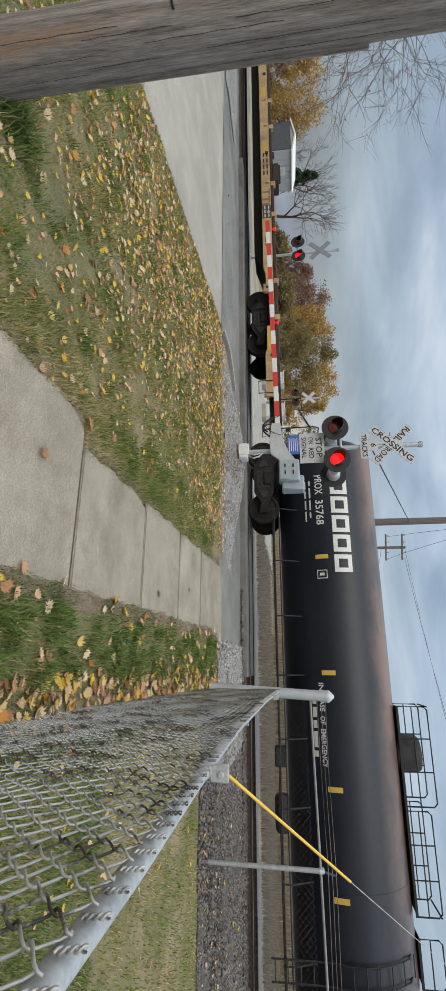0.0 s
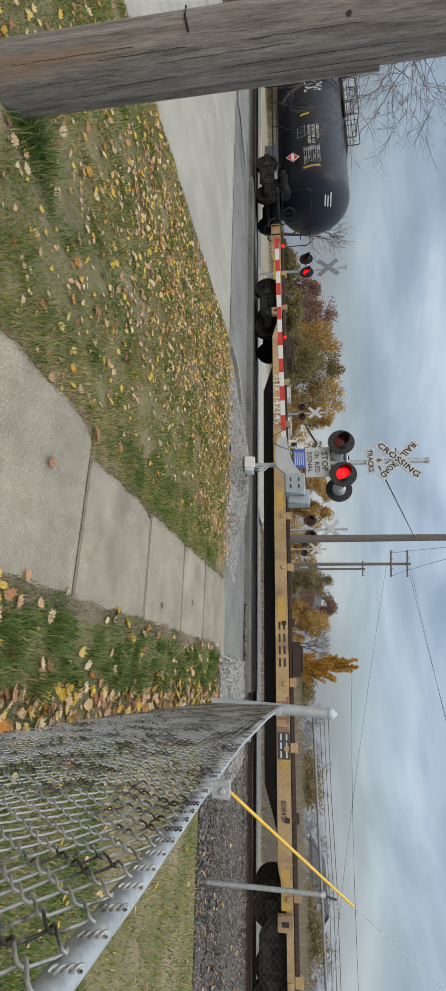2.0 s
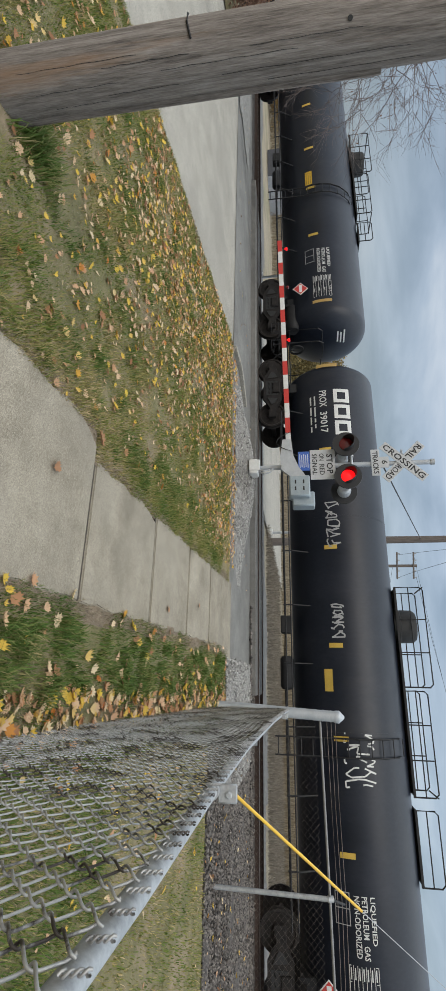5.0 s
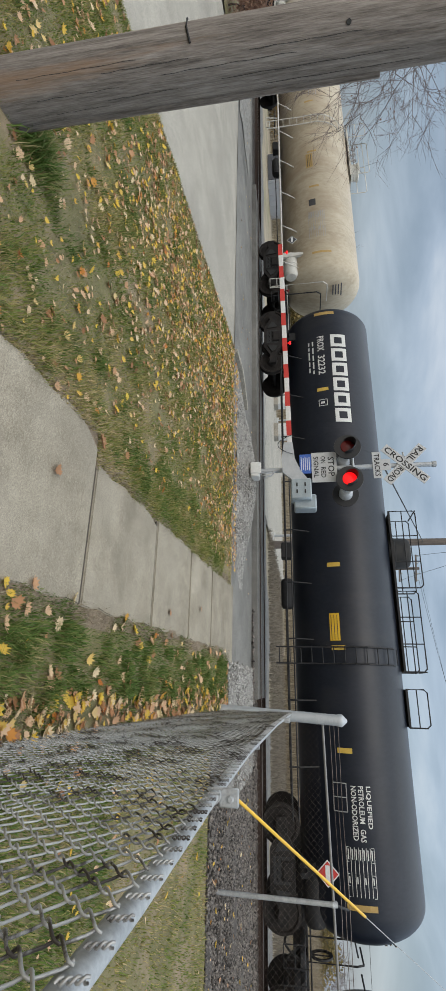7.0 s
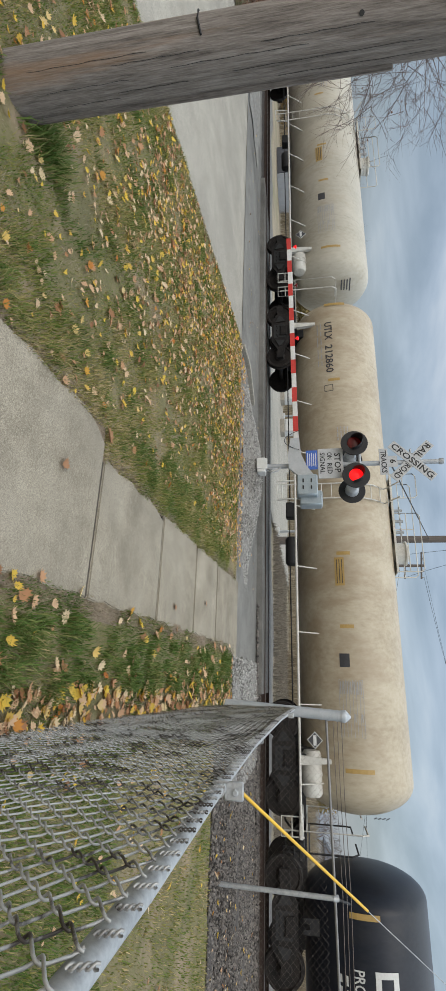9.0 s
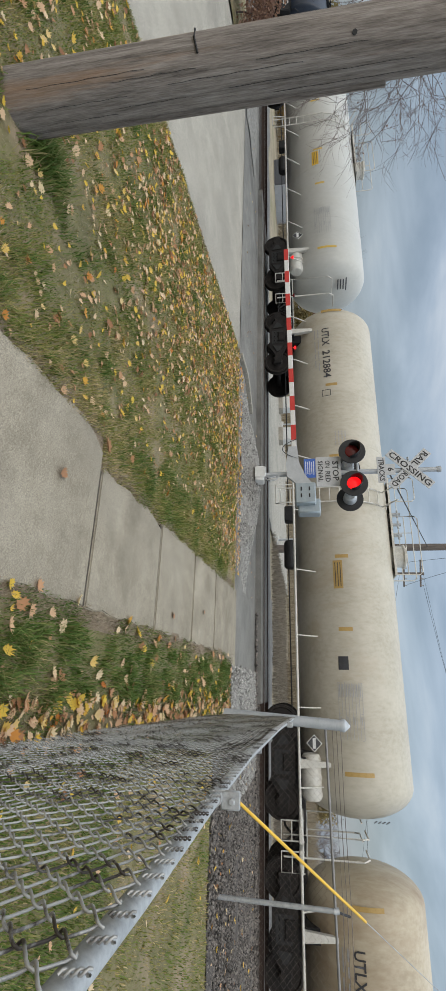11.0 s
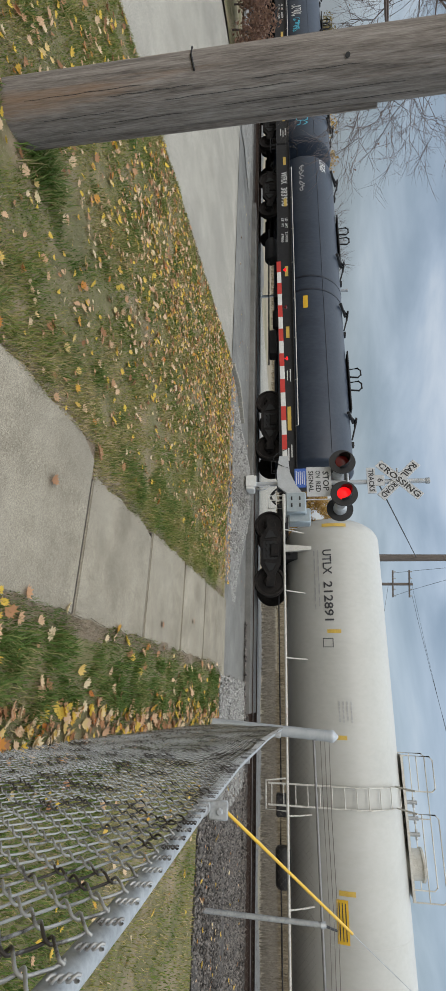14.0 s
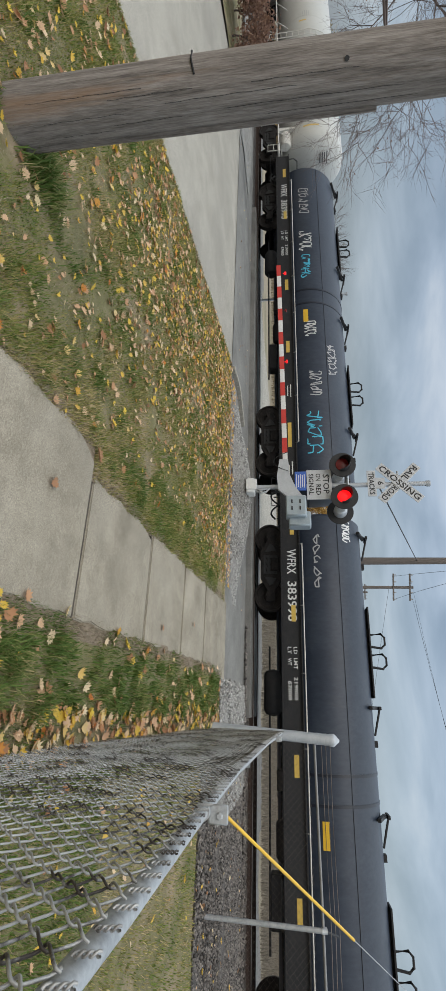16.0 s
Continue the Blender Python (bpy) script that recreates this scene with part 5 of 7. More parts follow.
def twig_mesh(tips, seed, length, per=9, wide=0.014, sag=0.0):
    """Fine bent twigs that leave the ends of the limbs and fork into side shoots."""
    g = np.random.default_rng(seed)
    p = np.repeat(np.array([t[0] for t in tips], float), per, 0)
    d = np.repeat(np.array([tuple(t[1]) for t in tips], float), per, 0)
    l0 = np.full((len(p), 1), float(length))

    def unit(a):
        return a / np.linalg.norm(a, axis=1)[:, None]

    verts, faces, count = [], [], 0
    d = unit(d + g.normal(0, 0.3, d.shape) - np.array([0, 0, 0.3 * sag]))
    p = p - d * l0 * g.uniform(0, 0.5, (len(p), 1))
    for order in range(2):
        n = len(p)
        l = l0 * g.uniform(0.45, 1.25, (n, 1))
        bend = unit(np.cross(d, g.normal(0, 1, (n, 3)))) * g.uniform(0.05, 0.3, (n, 1)) + np.array([0, 0, 0.12 - sag * 0.3])
        w = unit(np.cross(d, g.normal(0, 1, (n, 3)))) * wide * (0.5 if order == 0 else 0.32)
        line = [p + d * l * k + bend * l * k * k for k in (0, 0.33, 0.67, 1.0)]
        fat = (1.0, 0.8, 0.55, 0.15)
        v = np.stack([q for c, k in zip(line, fat) for q in (c - w * k, c + w * k)], 1)
        o = count + 8 * np.arange(n)[:, None]
        faces += [o + [[a, a + 1, a + 3, a + 2]] for a in (0, 2, 4)]
        verts.append(v.reshape(-1, 3))
        count += 8 * n
        # side shoots leave at a third and two thirds of the way
        at = np.concatenate([line[1], line[2], line[1] * 0.5 + line[2] * 0.5])
        sd = np.concatenate([d, d, d])
        p, l0 = at, np.concatenate([l, l, l]) * 0.5
        d = unit(sd + unit(np.cross(sd, g.normal(0, 1, sd.shape))) * 0.65 + np.array([0, 0, 0.1]))
    return raw("twigs", np.concatenate(verts), np.concatenate(faces), "twig_haze")


def tree(x, y, high, wide, mat, label, seed, leaves=9000, low=0.06, shape="round", depth=3, leaf=0.12):
    t = thing("tree", label, "tree", pose(x, y, float(height(x, y)) - 0.1, 0, 0, seed * 47), "trees beyond the tracks")
    bm, tips = skeleton_tree(high, 0.8 * wide / high * 2, depth, seed, r0=0.02 * high, first=0.32)
    part("trunk", bm, "bark", t)
    if mat:
        rnd = random.Random(seed)
        cs = []
        for _ in range(44):
            k = rnd.random()
            z = high * (low + (1 - low) * k)
            prof = {"round": math.sin(math.pi * min(1, 0.12 + 0.8 * k)), "cone": 1.0 - 0.8 * k, "bush": 1.0 - 0.5 * k * k}[shape]
            r = wide * prof * rnd.uniform(0.2, 1.0)
            a = rnd.random() * 6.28
            cs.append(((r * math.cos(a), r * math.sin(a), z), wide * rnd.uniform(0.16, 0.38)))
        part("crown", crown_mesh("crown", cs, leaves, leaf, mat, seed), mat, t)
    else:
        part("twig_spray", twig_mesh([(tuple(p), d) for p, d in tips], seed, 0.085 * high, 4), "twig_haze", t, "haze of fine bare twigs")
    return t


def conifer(x, y, high, seed):
    t = thing("conifer", "dark green spruce with drooping tiers", "tree", pose(x, y, float(height(x, y))), "trees beyond the tracks")
    bm = bmesh_new()
    tube(bm, (0, 0, 0), (0, 0, high), 0.13, 8, 0.02)
    part("trunk", bm, "bark", t)
    cs = []
    rnd = random.Random(seed)
    for k in range(60):
        z = high * (0.12 + 0.86 * k / 60)
        r = 0.26 * high * (1 - z / high) + 0.05
        a = rnd.random() * 6.28
        cs.append(((r * 0.8 * math.cos(a), r * 0.8 * math.sin(a), z - 0.1), 0.25 + 0.25 * r))
    part("crown", crown_mesh("crown", cs, 2600, 0.16, "leaf_green", seed), "leaf_green", t)


def broom_tree(x, y, high):
    """A steep-limbed golden tree: leaves strung along rising twigs, thinning out to the tips."""
    t = thing("tree", "slender upright golden tree losing its leaves", "tree", pose(x, y, float(height(x, y)) - 0.1), "trees beyond the tracks")
    rnd = random.Random(8)
    bm = bmesh_new()
    tube(bm, (0, 0, 0), (0.05, 0, high * 0.8), 0.11, 8, 0.015)
    cs = []
    for k in range(46):
        z0 = high * rnd.uniform(0.08, 0.62)
        a = rnd.random() * 6.28
        out = rnd.uniform(0.5, 1.0) * 1.55 * (1 - 0.6 * z0 / high)
        rise = rnd.uniform(1.0, 1.9) * (1.15 - 0.4 * z0 / high)
        p, q = Vector((0, 0, z0)), Vector((out * math.cos(a), out * math.sin(a), min(high, z0 + rise)))
        mid = p.lerp(q, 0.5) + Vector((0.15 * math.cos(a), 0.15 * math.sin(a), -0.12))
        pipe(bm, [p, mid, q], 0.014, 4)
        for j in range(9):
            u = (j + 0.5) / 9
            c = p * (1 - u) ** 2 + mid * 2 * u * (1 - u) + q * u * u
            cs.append((tuple(c), 0.32 * (1 - 0.6 * u)))
    part("trunk", bm, "bark", t)
    part("crown", crown_mesh("crown", cs, 15000, 0.075, "leaf_amber", 8), "leaf_amber", t)


# place as seen 40 m off, distance, height, width, foliage, shape
WOODS = [
    (-31.0, 9.6, 70, 9.5, 4.2, None, "bare grey tree with fine twigs", "round"),
    (-30.0, 11.1, 66, 10.5, 4.4, None, "bare spreading tree with fine twigs", "round"),
    (-33.2, 6.6, 70, 6.5, 3.6, "leaf_gold", "golden autumn tree", "bush"),
    (-34.6, 4.4, 60, 5.5, 3.4, "leaf_gold", "golden bushes by the far road", "bush"),
    (-36.0, 2.0, 62, 6.0, 3.8, "leaf_olive", "olive bushes by the far road", "bush"),
    (-32.3, 8.0, 75, 7.0, 4.0, None, "bare grey tree behind the shed", "round"),
    (-27.2, 14.0, 72, 5.2, 2.6, "leaf_rust", "rust-brown autumn tree", "round"),
    (-25.6, 15.3, 66, 7.0, 3.6, "leaf_rust", "round rust-brown autumn tree", "round"),
    (-24.2, 16.4, 62, 7.0, 3.4, "leaf_gold", "golden-orange autumn tree", "round"),
    (-22.6, 17.6, 60, 7.3, 3.6, "leaf_olive", "olive and gold autumn tree", "round"),
    (-21.0, 18.7, 64, 8.0, 3.8, "leaf_gold", "tall golden autumn tree", "round"),
    (-23.4, 17.0, 52, 4.0, 3.0, "leaf_olive", "olive undergrowth", "bush"),
    (-19.6, 19.5, 70, 7.0, 3.2, "leaf_gold", "golden autumn tree with thin top", "round"),
    (-16.8, 21.0, 74, 7.0, 3.2, "leaf_olive", "olive autumn tree", "round"),
    (-14.6, 21.8, 70, 7.4, 3.4, "leaf_gold", "golden autumn tree behind the signal", "round"),
    (-12.6, 22.5, 72, 6.4, 3.0, "leaf_gold", "golden autumn tree behind the poles", "round"),
    (-7.4, 23.9, 78, 6.4, 3.4, "leaf_olive", "brownish autumn tree", "round"),
    (-5.6, 24.2, 70, 6.6, 2.8, "leaf_rust", "brown autumn tree", "round"),
    (-4.4, 24.4, 66, 5.0, 2.6, "leaf_gold", "golden bush", "bush"),
    (-2.6, 24.5, 44, 4.6, 2.0, None, "small bare leaning tree", "round"),
    (2.2, 24.5, 70, 5.6, 3.2, None, "bare grey tree", "round"),
    (0.6, 24.6, 60, 2.8, 3.0, "leaf_olive", "brownish thicket on the weedy bank", "bush"),
    (3.4, 24.4, 58, 3.6, 3.4, None, "bare grey thicket on the weedy bank", "bush"),
    (6.2, 24.1, 60, 3.0, 3.6, "leaf_olive", "olive thicket on the weedy bank", "bush"),
    (10.8, 23.1, 58, 3.8, 3.6, None, "bare grey thicket on the weedy bank", "bush"),
    (14.0, 22.0, 58, 2.8, 3.8, "leaf_olive", "olive thicket on the weedy bank", "bush"),
    (17.0, 20.6, 60, 3.8, 3.8, None, "bare grey thicket on the weedy bank", "bush"),
    (-28.6, 12.7, 56, 2.2, 2.6, "leaf_olive", "olive bushes beyond the tracks", "bush"),
    (-26.3, 14.7, 56, 2.6, 2.6, "leaf_olive", "olive bushes beyond the tracks", "bush"),
    (-10.2, 23.2, 62, 4.0, 2.8, "leaf_gold", "golden bushes behind the poles", "bush"),
    (4.8, 24.3, 64, 5.4, 3.4, None, "bare tree on the weedy bank", "round"),
    (7.2, 23.9, 68, 5.2, 3.4, None, "bare tree with ivy", "round"),
    (9.6, 23.4, 66, 5.0, 3.2, None, "thin bare tree on the bank", "round"),
    (12.2, 22.7, 70, 6.0, 3.4, None, "bare twiggy tree", "round"),
    (15.0, 21.6, 66, 5.6, 3.4, None, "bare twiggy tree", "round"),
    (18.4, 20.0, 70, 6.0, 3.6, "leaf_rust", "thin rusty tree", "round"),
    (22.0, 17.8, 70, 6.0, 3.6, None, "bare twiggy tree", "round"),
    (-38.5, -4.0, 60, 8.0, 4.0, "leaf_olive", "olive trees along the street", "round"),
    (-39.6, -9.0, 60, 8.5, 4.0, "leaf_rust", "brown trees along the street", "round"),
]
for i, (dx, dy, d, h, w, mat, lab, shp) in enumerate(WOODS):
    x, y = cam_polar(dx, dy, d)
    tree(x, y, h, w, mat, lab if len(lab.split()) > 3 else lab + " beyond the tracks", 11 + i, shape=shp, depth=3 if mat else 4, leaf=0.12 if d > 55 else 0.1)
conifer(*cam_polar(-31.1, 9.35, 64), 6.0, 5)
x, y = cam_polar(-1.1, 24.58, 40)
broom_tree(x, y, 7.4)


def weeds(name, x0, x1, y0, y1, n, high, label, wide=0.03, mat="dry_weed"):
    def put(k):
        return rng.uniform(x0, x1, k), rng.uniform(y0, y1, k)
    blades(name, n, put, high, mat, label, wide=wide, lean=0.5)


weeds("dry_grass", -6.5, 24, 5.0, 17, 60000, 0.26, "short dull dry grass behind the crushed stone", 0.014, "dull_straw")
weeds("dry_weeds", -2, 50, 17, 34, 60000, 1.7, "bank of tall dry tan weeds")
weeds("dry_weeds", -70, -18.5, 15, 34, 22000, 1.2, "dry tan weeds along the far road")
weeds("dry_weeds", -16, -2, 21, 40, 12000, 0.9, "dry tan weeds between the far roads")


def brown_bush(x, y, s, seed):
    t = thing("shrub", "dense brown leafless shrub", "shrub", pose(x, y, float(height(x, y)) - 0.05, 0, 0, seed * 31), "shrubs by the street")
    bm, tips = skeleton_tree(s, 1.6, 3, seed, r0=0.03, first=0.35)
    part("stems", bm, "bark", t)
    cs = [(tuple(p), 0.3) for p, _ in tips]
    part("crown", crown_mesh("crown", cs, 1500, 0.05, "leaf_rust", seed), "leaf_rust", t)


for i, (x, y) in enumerate(((-18.6, -7.3), (-19.4, -7.9), (-20.3, -7.2), (-21.2, -8.0))):
    brown_bush(x, y, 1.5, 60 + i)


def street_tree():
    """A bare tree across the street whose twigs hang into the view."""
    t = thing("street_tree", "bare grey-brown street tree with fine hanging twigs", "tree", pose(-18.4, -10.6, float(height(0, -10.6)) - 0.1, 0, 0, 20))
    bm, tips = skeleton_tree(13.5, 1.0, 5, 21, r0=0.17, first=0.27, droop=0.6, splits=3)
    part("trunk", bm, "bark", t)
    part("twig_spray", twig_mesh(tips, 5, 1.0, 4, 0.011, 0.2), "twig_haze", t, "fine hanging twigs")
    cs = [(tuple(p), 0.25) for p, _ in tips[::9]]
    part("crown", crown_mesh("crown", cs, 260, 0.03, "leaf_rust", 4), "leaf_rust", t, "few withered brown leaves")


street_tree()
# ---------------------------------------------------------------- the train
WHEEL_R = 0.457


def advance(t):
    """How far the train has come; it slows a little."""
    return 8.482 * t - 0.02042 * (t - 8) ** 2


CARS, WHEELSETS, SHARED = [], [], {}


def shared(key, make):
    if key not in SHARED:
        SHARED[key] = make()
    return SHARED[key]


def side_frame_mesh():
    bm = bmesh_new()
    out = [(-1.1, 0.36), (-1.1, 0.6), (-0.72, 0.64), (-0.42, 0.8), (0.42, 0.8), (0.72, 0.64), (1.1, 0.6), (1.1, 0.36), (0.76, 0.4), (0.42, 0.19), (-0.42, 0.19), (-0.76, 0.4)]
    prism(bm, out, -0.06, 0.06)
    # the casting's windows are not cut: raised pads here, dark plates for their shade
    for pts in ([(-0.66, 0.45), (-0.62, 0.56), (-0.4, 0.68), (-0.36, 0.3)], [(0.66, 0.45), (0.62, 0.56), (0.4, 0.68), (0.36, 0.3)]):
        prism(bm, [(a * 1.0, b) for a, b in pts], -0.085, -0.06)
    return mesh_of("side_frame", bm, "truck_steel", False)


def window_shade_mesh():
    # near-black plates on the solid casting, painting the shade inside its three windows
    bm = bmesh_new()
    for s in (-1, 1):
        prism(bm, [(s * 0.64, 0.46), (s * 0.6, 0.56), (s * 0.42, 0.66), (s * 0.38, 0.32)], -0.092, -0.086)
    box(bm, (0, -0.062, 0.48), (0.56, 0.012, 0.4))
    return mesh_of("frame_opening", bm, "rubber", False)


def spring_mesh():
    bm = bmesh_new()
    for x in (-0.18, 0.0, 0.18):
        pts = [(x + 0.075 * math.cos(a), -0.06 + 0.05 * math.sin(a), 0.29 + 0.028 * a / 1.57) for a in np.arange(0, 22, 1.57)]
        pipe(bm, pts, 0.016, 4)
    return mesh_of("springs", bm, "truck_steel")


def wheelset_mesh():
    bm = bmesh_new()
    for s in (-1, 1):
        y = 0.75 * s
        lathe(bm, [(y - 0.06 * s, 0.0), (y - 0.06 * s, 0.40), (y - 0.07 * s, 0.48), (y - 0.045 * s, 0.485), (y - 0.03 * s, 0.46), (y + 0.07 * s, 0.452), (y + 0.07 * s, 0.4), (y + 0.03 * s, 0.37), (y + 0.015 * s, 0.19), (y + 0.07 * s, 0.15), (y + 0.08 * s, 0.0)], 32, "y")
    tube(bm, (0, -0.98, 0), (0, 0.98, 0), 0.075, 12)
    # cast marks that show the turning
    for s in (-1, 1):
        for k in range(3):
            a = 2.094 * k
            box(bm, (0.28 * math.cos(a), s * 0.772, 0.28 * math.sin(a)), (0.09, 0.012, 0.03), 0, Matrix.Rotation(-a, 4, "Y"))
    return mesh_of("wheelset", bm, "wheel_steel")


def cap_mesh():
    bm = bmesh_new()
    lathe(bm, [(-1.03, 0.0), (-1.03, 0.06), (-1.015, 0.075), (-1.015, 0.105), (-0.98, 0.11), (-0.9, 0.115), (-0.9, 0.0)], 16, "y")
    for k in range(3):
        tube(bm, (0.045 * math.cos(2.09 * k), -1.045, 0.045 * math.sin(2.09 * k)), (0.045 * math.cos(2.09 * k), -1.025, 0.045 * math.sin(2.09 * k)), 0.014, 6)
    return mesh_of("bearing_cap", bm, "wheel_steel")


def bolster_mesh():
    bm = bmesh_new()
    box(bm, (0, 0, 0.62), (0.4, 2.2, 0.24), 0.02)
    box(bm, (0, 0, 0.78), (0.5, 0.6, 0.12), 0.02)
    for s in (-1, 1):
        box(bm, (s * 0.62, 0, 0.35), (0.07, 1.7, 0.1), 0.01)
        tube(bm, (s * 0.55, -0.8, 0.5), (s * 0.5, 0.8, 0.5), 0.04, 6)
    return mesh_of("bolster", bm, "truck_steel", False)


def truck(car, x, caps="truck_steel"):
    t = part("bogie", shared("bolster", bolster_mesh), "truck_steel", car, "dark greasy four-wheel bogie", at=Matrix.Translation((x, 0, 0)))
    for s in (-1, 1):
        m = Matrix.Translation((0, 0.98 * s, 0)) @ (Matrix.Rotation(math.pi, 4, "Z") if s > 0 else Matrix())
        part("side_frame", shared("side_frame", side_frame_mesh), "truck_steel", t, at=m)
        part("springs", shared("springs", spring_mesh), "truck_steel", t, at=m)
    # painted window shade, on the near frame only
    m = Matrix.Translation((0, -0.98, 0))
    part("frame_opening", shared("frame_opening", window_shade_mesh), "rubber", t, at=m)
    for dx in (-0.89, 0.89):
        w = part("wheelset", shared("wheelset", wheelset_mesh), "wheel_steel", t, at=Matrix.Translation((dx, 0, WHEEL_R)))
        WHEELSETS.append((w, dx))
        part("bearing_cap", shared("bearing_cap", cap_mesh), "wheel_steel", t, at=Matrix.Translation((dx, 0, WHEEL_R)))
        part("bearing_cap", shared("bearing_cap", cap_mesh), "wheel_steel", t, at=Matrix.Translation((dx, 0, WHEEL_R)) @ Matrix.Rotation(math.pi, 4, "Z"))


def coupler(car, x, s):
    bm = bmesh_new()
    box(bm, (x + s * 0.3, 0, 0.88), (0.6, 0.14, 0.16), 0.02)
    box(bm, (x + s * 0.62, -0.03, 0.88), (0.24, 0.28, 0.26), 0.05)
    part("coupler", bm, "truck_steel", car)
    bm = bmesh_new()
    pts = [(x + s * 0.1, -0.32, 0.82)] + [(x + s * (0.1 + 0.55 * k / 6), -0.34, 0.82 - 0.34 * math.sin(math.pi * k / 6 * 0.8)) for k in range(1, 7)]
    pipe(bm, pts, 0.03, 7)
    part("brake_hose", bm, "rubber", car)


def tank_shape(bm, half, r, zc, head=0.75, seg=72, tail=None, tail_head=None):
    """A lying tank with dished ends; its trailing end may stop short of half."""
    n = 12
    def dish(tip, depth):
        return [(tip - depth + depth * math.cos(math.pi / 2 * k / n), r * math.sin(math.pi / 2 * k / n)) for k in range(n + 1)]
    tail, tail_head = tail or half, tail_head or head
    back = [(-a, b) for a, b in dish(tail, tail_head)]
    front = dish(half, head)[::-1]
    mid = np.linspace(-tail + tail_head, half - head, 8)[1:-1]
    return lathe(bm, back + [(float(m), r) for m in mid] + front, seg, "x", (0, 0, zc))


def walkway(car, x0, x1, z, mat, rail_h=0.62, wide=1.5):
    """A grated platform on top of a tank with its railings."""
    bm = bmesh_new()
    for y in (-wide / 2, wide / 2):
        box(bm, ((x0 + x1) / 2, y, z), (x1 - x0, 0.05, 0.06))
    box(bm, ((x0 + x1) / 2, 0, z + 0.02), (x1 - x0, wide, 0.02))
    plat = part("platform", bm, mat, car, "grated steel platform", smooth=False)
    return plat


def railing(plat, x0, x1, y, z, h, mat, r=0.02, posts=3, name="railing"):
    bm = bmesh_new()
    pipe(bm, [(x0, y, z), (x0, y, z + h - 0.08), (x0 + 0.08, y, z + h), (x1 - 0.08, y, z + h), (x1, y, z + h - 0.08), (x1, y, z)], r, 6)
    pipe(bm, [(x0, y, z + h * 0.5), (x1, y, z + h * 0.5)], r * 0.8, 6)
    for k in range(1, posts):
        x = x0 + (x1 - x0) * k / posts
        pipe(bm, [(x, y, z), (x, y, z + h)], r * 0.8, 6)
    return part(name, bm, mat, plat)


def ladder(car, x, y, z0, z1, mat, r_tank=None, zc=0.0, w=0.42):
    bm = bmesh_new()
    n = int((z1 - z0) / 0.3)
    def yy(z):
        if r_tank and abs(z - zc) < r_tank:
            return min(y, -math.sqrt(r_tank ** 2 - (z - zc) ** 2) - 0.09) if z < zc else -math.sqrt(r_tank ** 2 - (z - zc) ** 2) - 0.09
        return y
    for s in (-1, 1):
        pipe(bm, [(x + s * w / 2, yy(z0 + (z1 - z0) * k / 10), z0 + (z1 - z0) * k / 10) for k in range(11)], 0.022, 5)
    for k in range(n + 1):
        z = z0 + (z1 - z0) * (k + 0.3) / (n + 1)
        pipe(bm, [(x - w / 2, yy(z), z), (x + w / 2, yy(z), z)], 0.014, 5)
    return part("ladder", bm, mat, car)


def hazard_diamond(car, x, y, z, mat="red_paint", s=0.19):
    bm = bmesh_new()
    box(bm, (x, y, z), (2 * s, 0.012, 2 * s), 0, Matrix.Rotation(radians(45), 4, "Y"))
    p = part("placard", bm, "white_paint", car, "diamond hazard placard", smooth=False)
    bm = bmesh_new()
    box(bm, (x, y - 0.009, z), (1.75 * s, 0.008, 1.75 * s), 0, Matrix.Rotation(radians(45), 4, "Y"))
    part("placard_field", bm, mat, p, smooth=False)
    bm = bmesh_new()
    box(bm, (x, y - 0.015, z), (1.7 * s, 0.006, 0.55 * s))
    part("number_bar", bm, "white_paint", p, smooth=False)


def scribble(car, x, z, w, h, r, zc, mat, seed, name="graffiti"):
    """Spray-painted strokes that spell nothing."""
    rnd = random.Random(seed)
    v, f = [], []
    n = 5
    for k in range(n):
        cx = x + w * (k + 0.5) / n
        a0 = rnd.random() * 6
        pts = []
        for j in range(9):
            a = a0 + j * rnd.uniform(0.5, 0.9)
            pts.append((cx + w / n * 0.45 * math.cos(a), h * (0.5 + 0.5 * math.sin(a * rnd.uniform(0.8, 1.2)))))
        for (xa, za), (xb, zb) in zip(pts, pts[1:]):
            d = Vector((xb - xa, zb - za))
            if d.length < 1e-3:
                continue
            q = Vector((-d.y, d.x)).normalized() * 0.018
            m = len(v)
            v += [(xa + q.x, 0, za + q.y), (xb + q.x, 0, zb + q.y), (xb - q.x, 0, zb - q.y), (xa - q.x, 0, za - q.y)]
            f.append((m, m + 1, m + 2, m + 3))
    me = raw(name, v, f, mat)
    part(name, wrap(me, 0, z, r, zc, 0.01), mat, car, "sprayed graffiti strokes")


def logo_blocks(car, x, z, w, h, r, zc, mat="white_paint"):
    """Six heavy squared rings in a row: the owner's mark as plain shapes."""
    k, bar = w / 6, 0.24
    for i in range(6):
        a, b, s = x + k * i + 0.03, x + k * (i + 1) - 0.05, h * bar
        rects = [(a, 0, a + s, h), (b - s, 0, b, h), (a + s, h - s, b - s, h), (a + s, 0, b - s, s)]
        plates(rects, 0, z, r, zc, mat, car, "owner_mark", 0.012, label="white squared owner's mark")


def bars(car, x, z, w, rows, r, zc, mat, pitch=0.1, hgt=0.05, name="print_bar", cols=3, seed=0):
    rnd = random.Random(seed)
    rects = []
    for k in range(rows):
        xx = x
        while xx < x + w * 0.92:
            l = rnd.uniform(0.12, 0.34) * w * 0.8
            rects.append((xx, -k * pitch, min(xx + l, x + w), -k * pitch + hgt))
            xx += l + 0.05 * w
    plates(rects, 0, z, r, zc, mat, car, name, 0.01, 1)


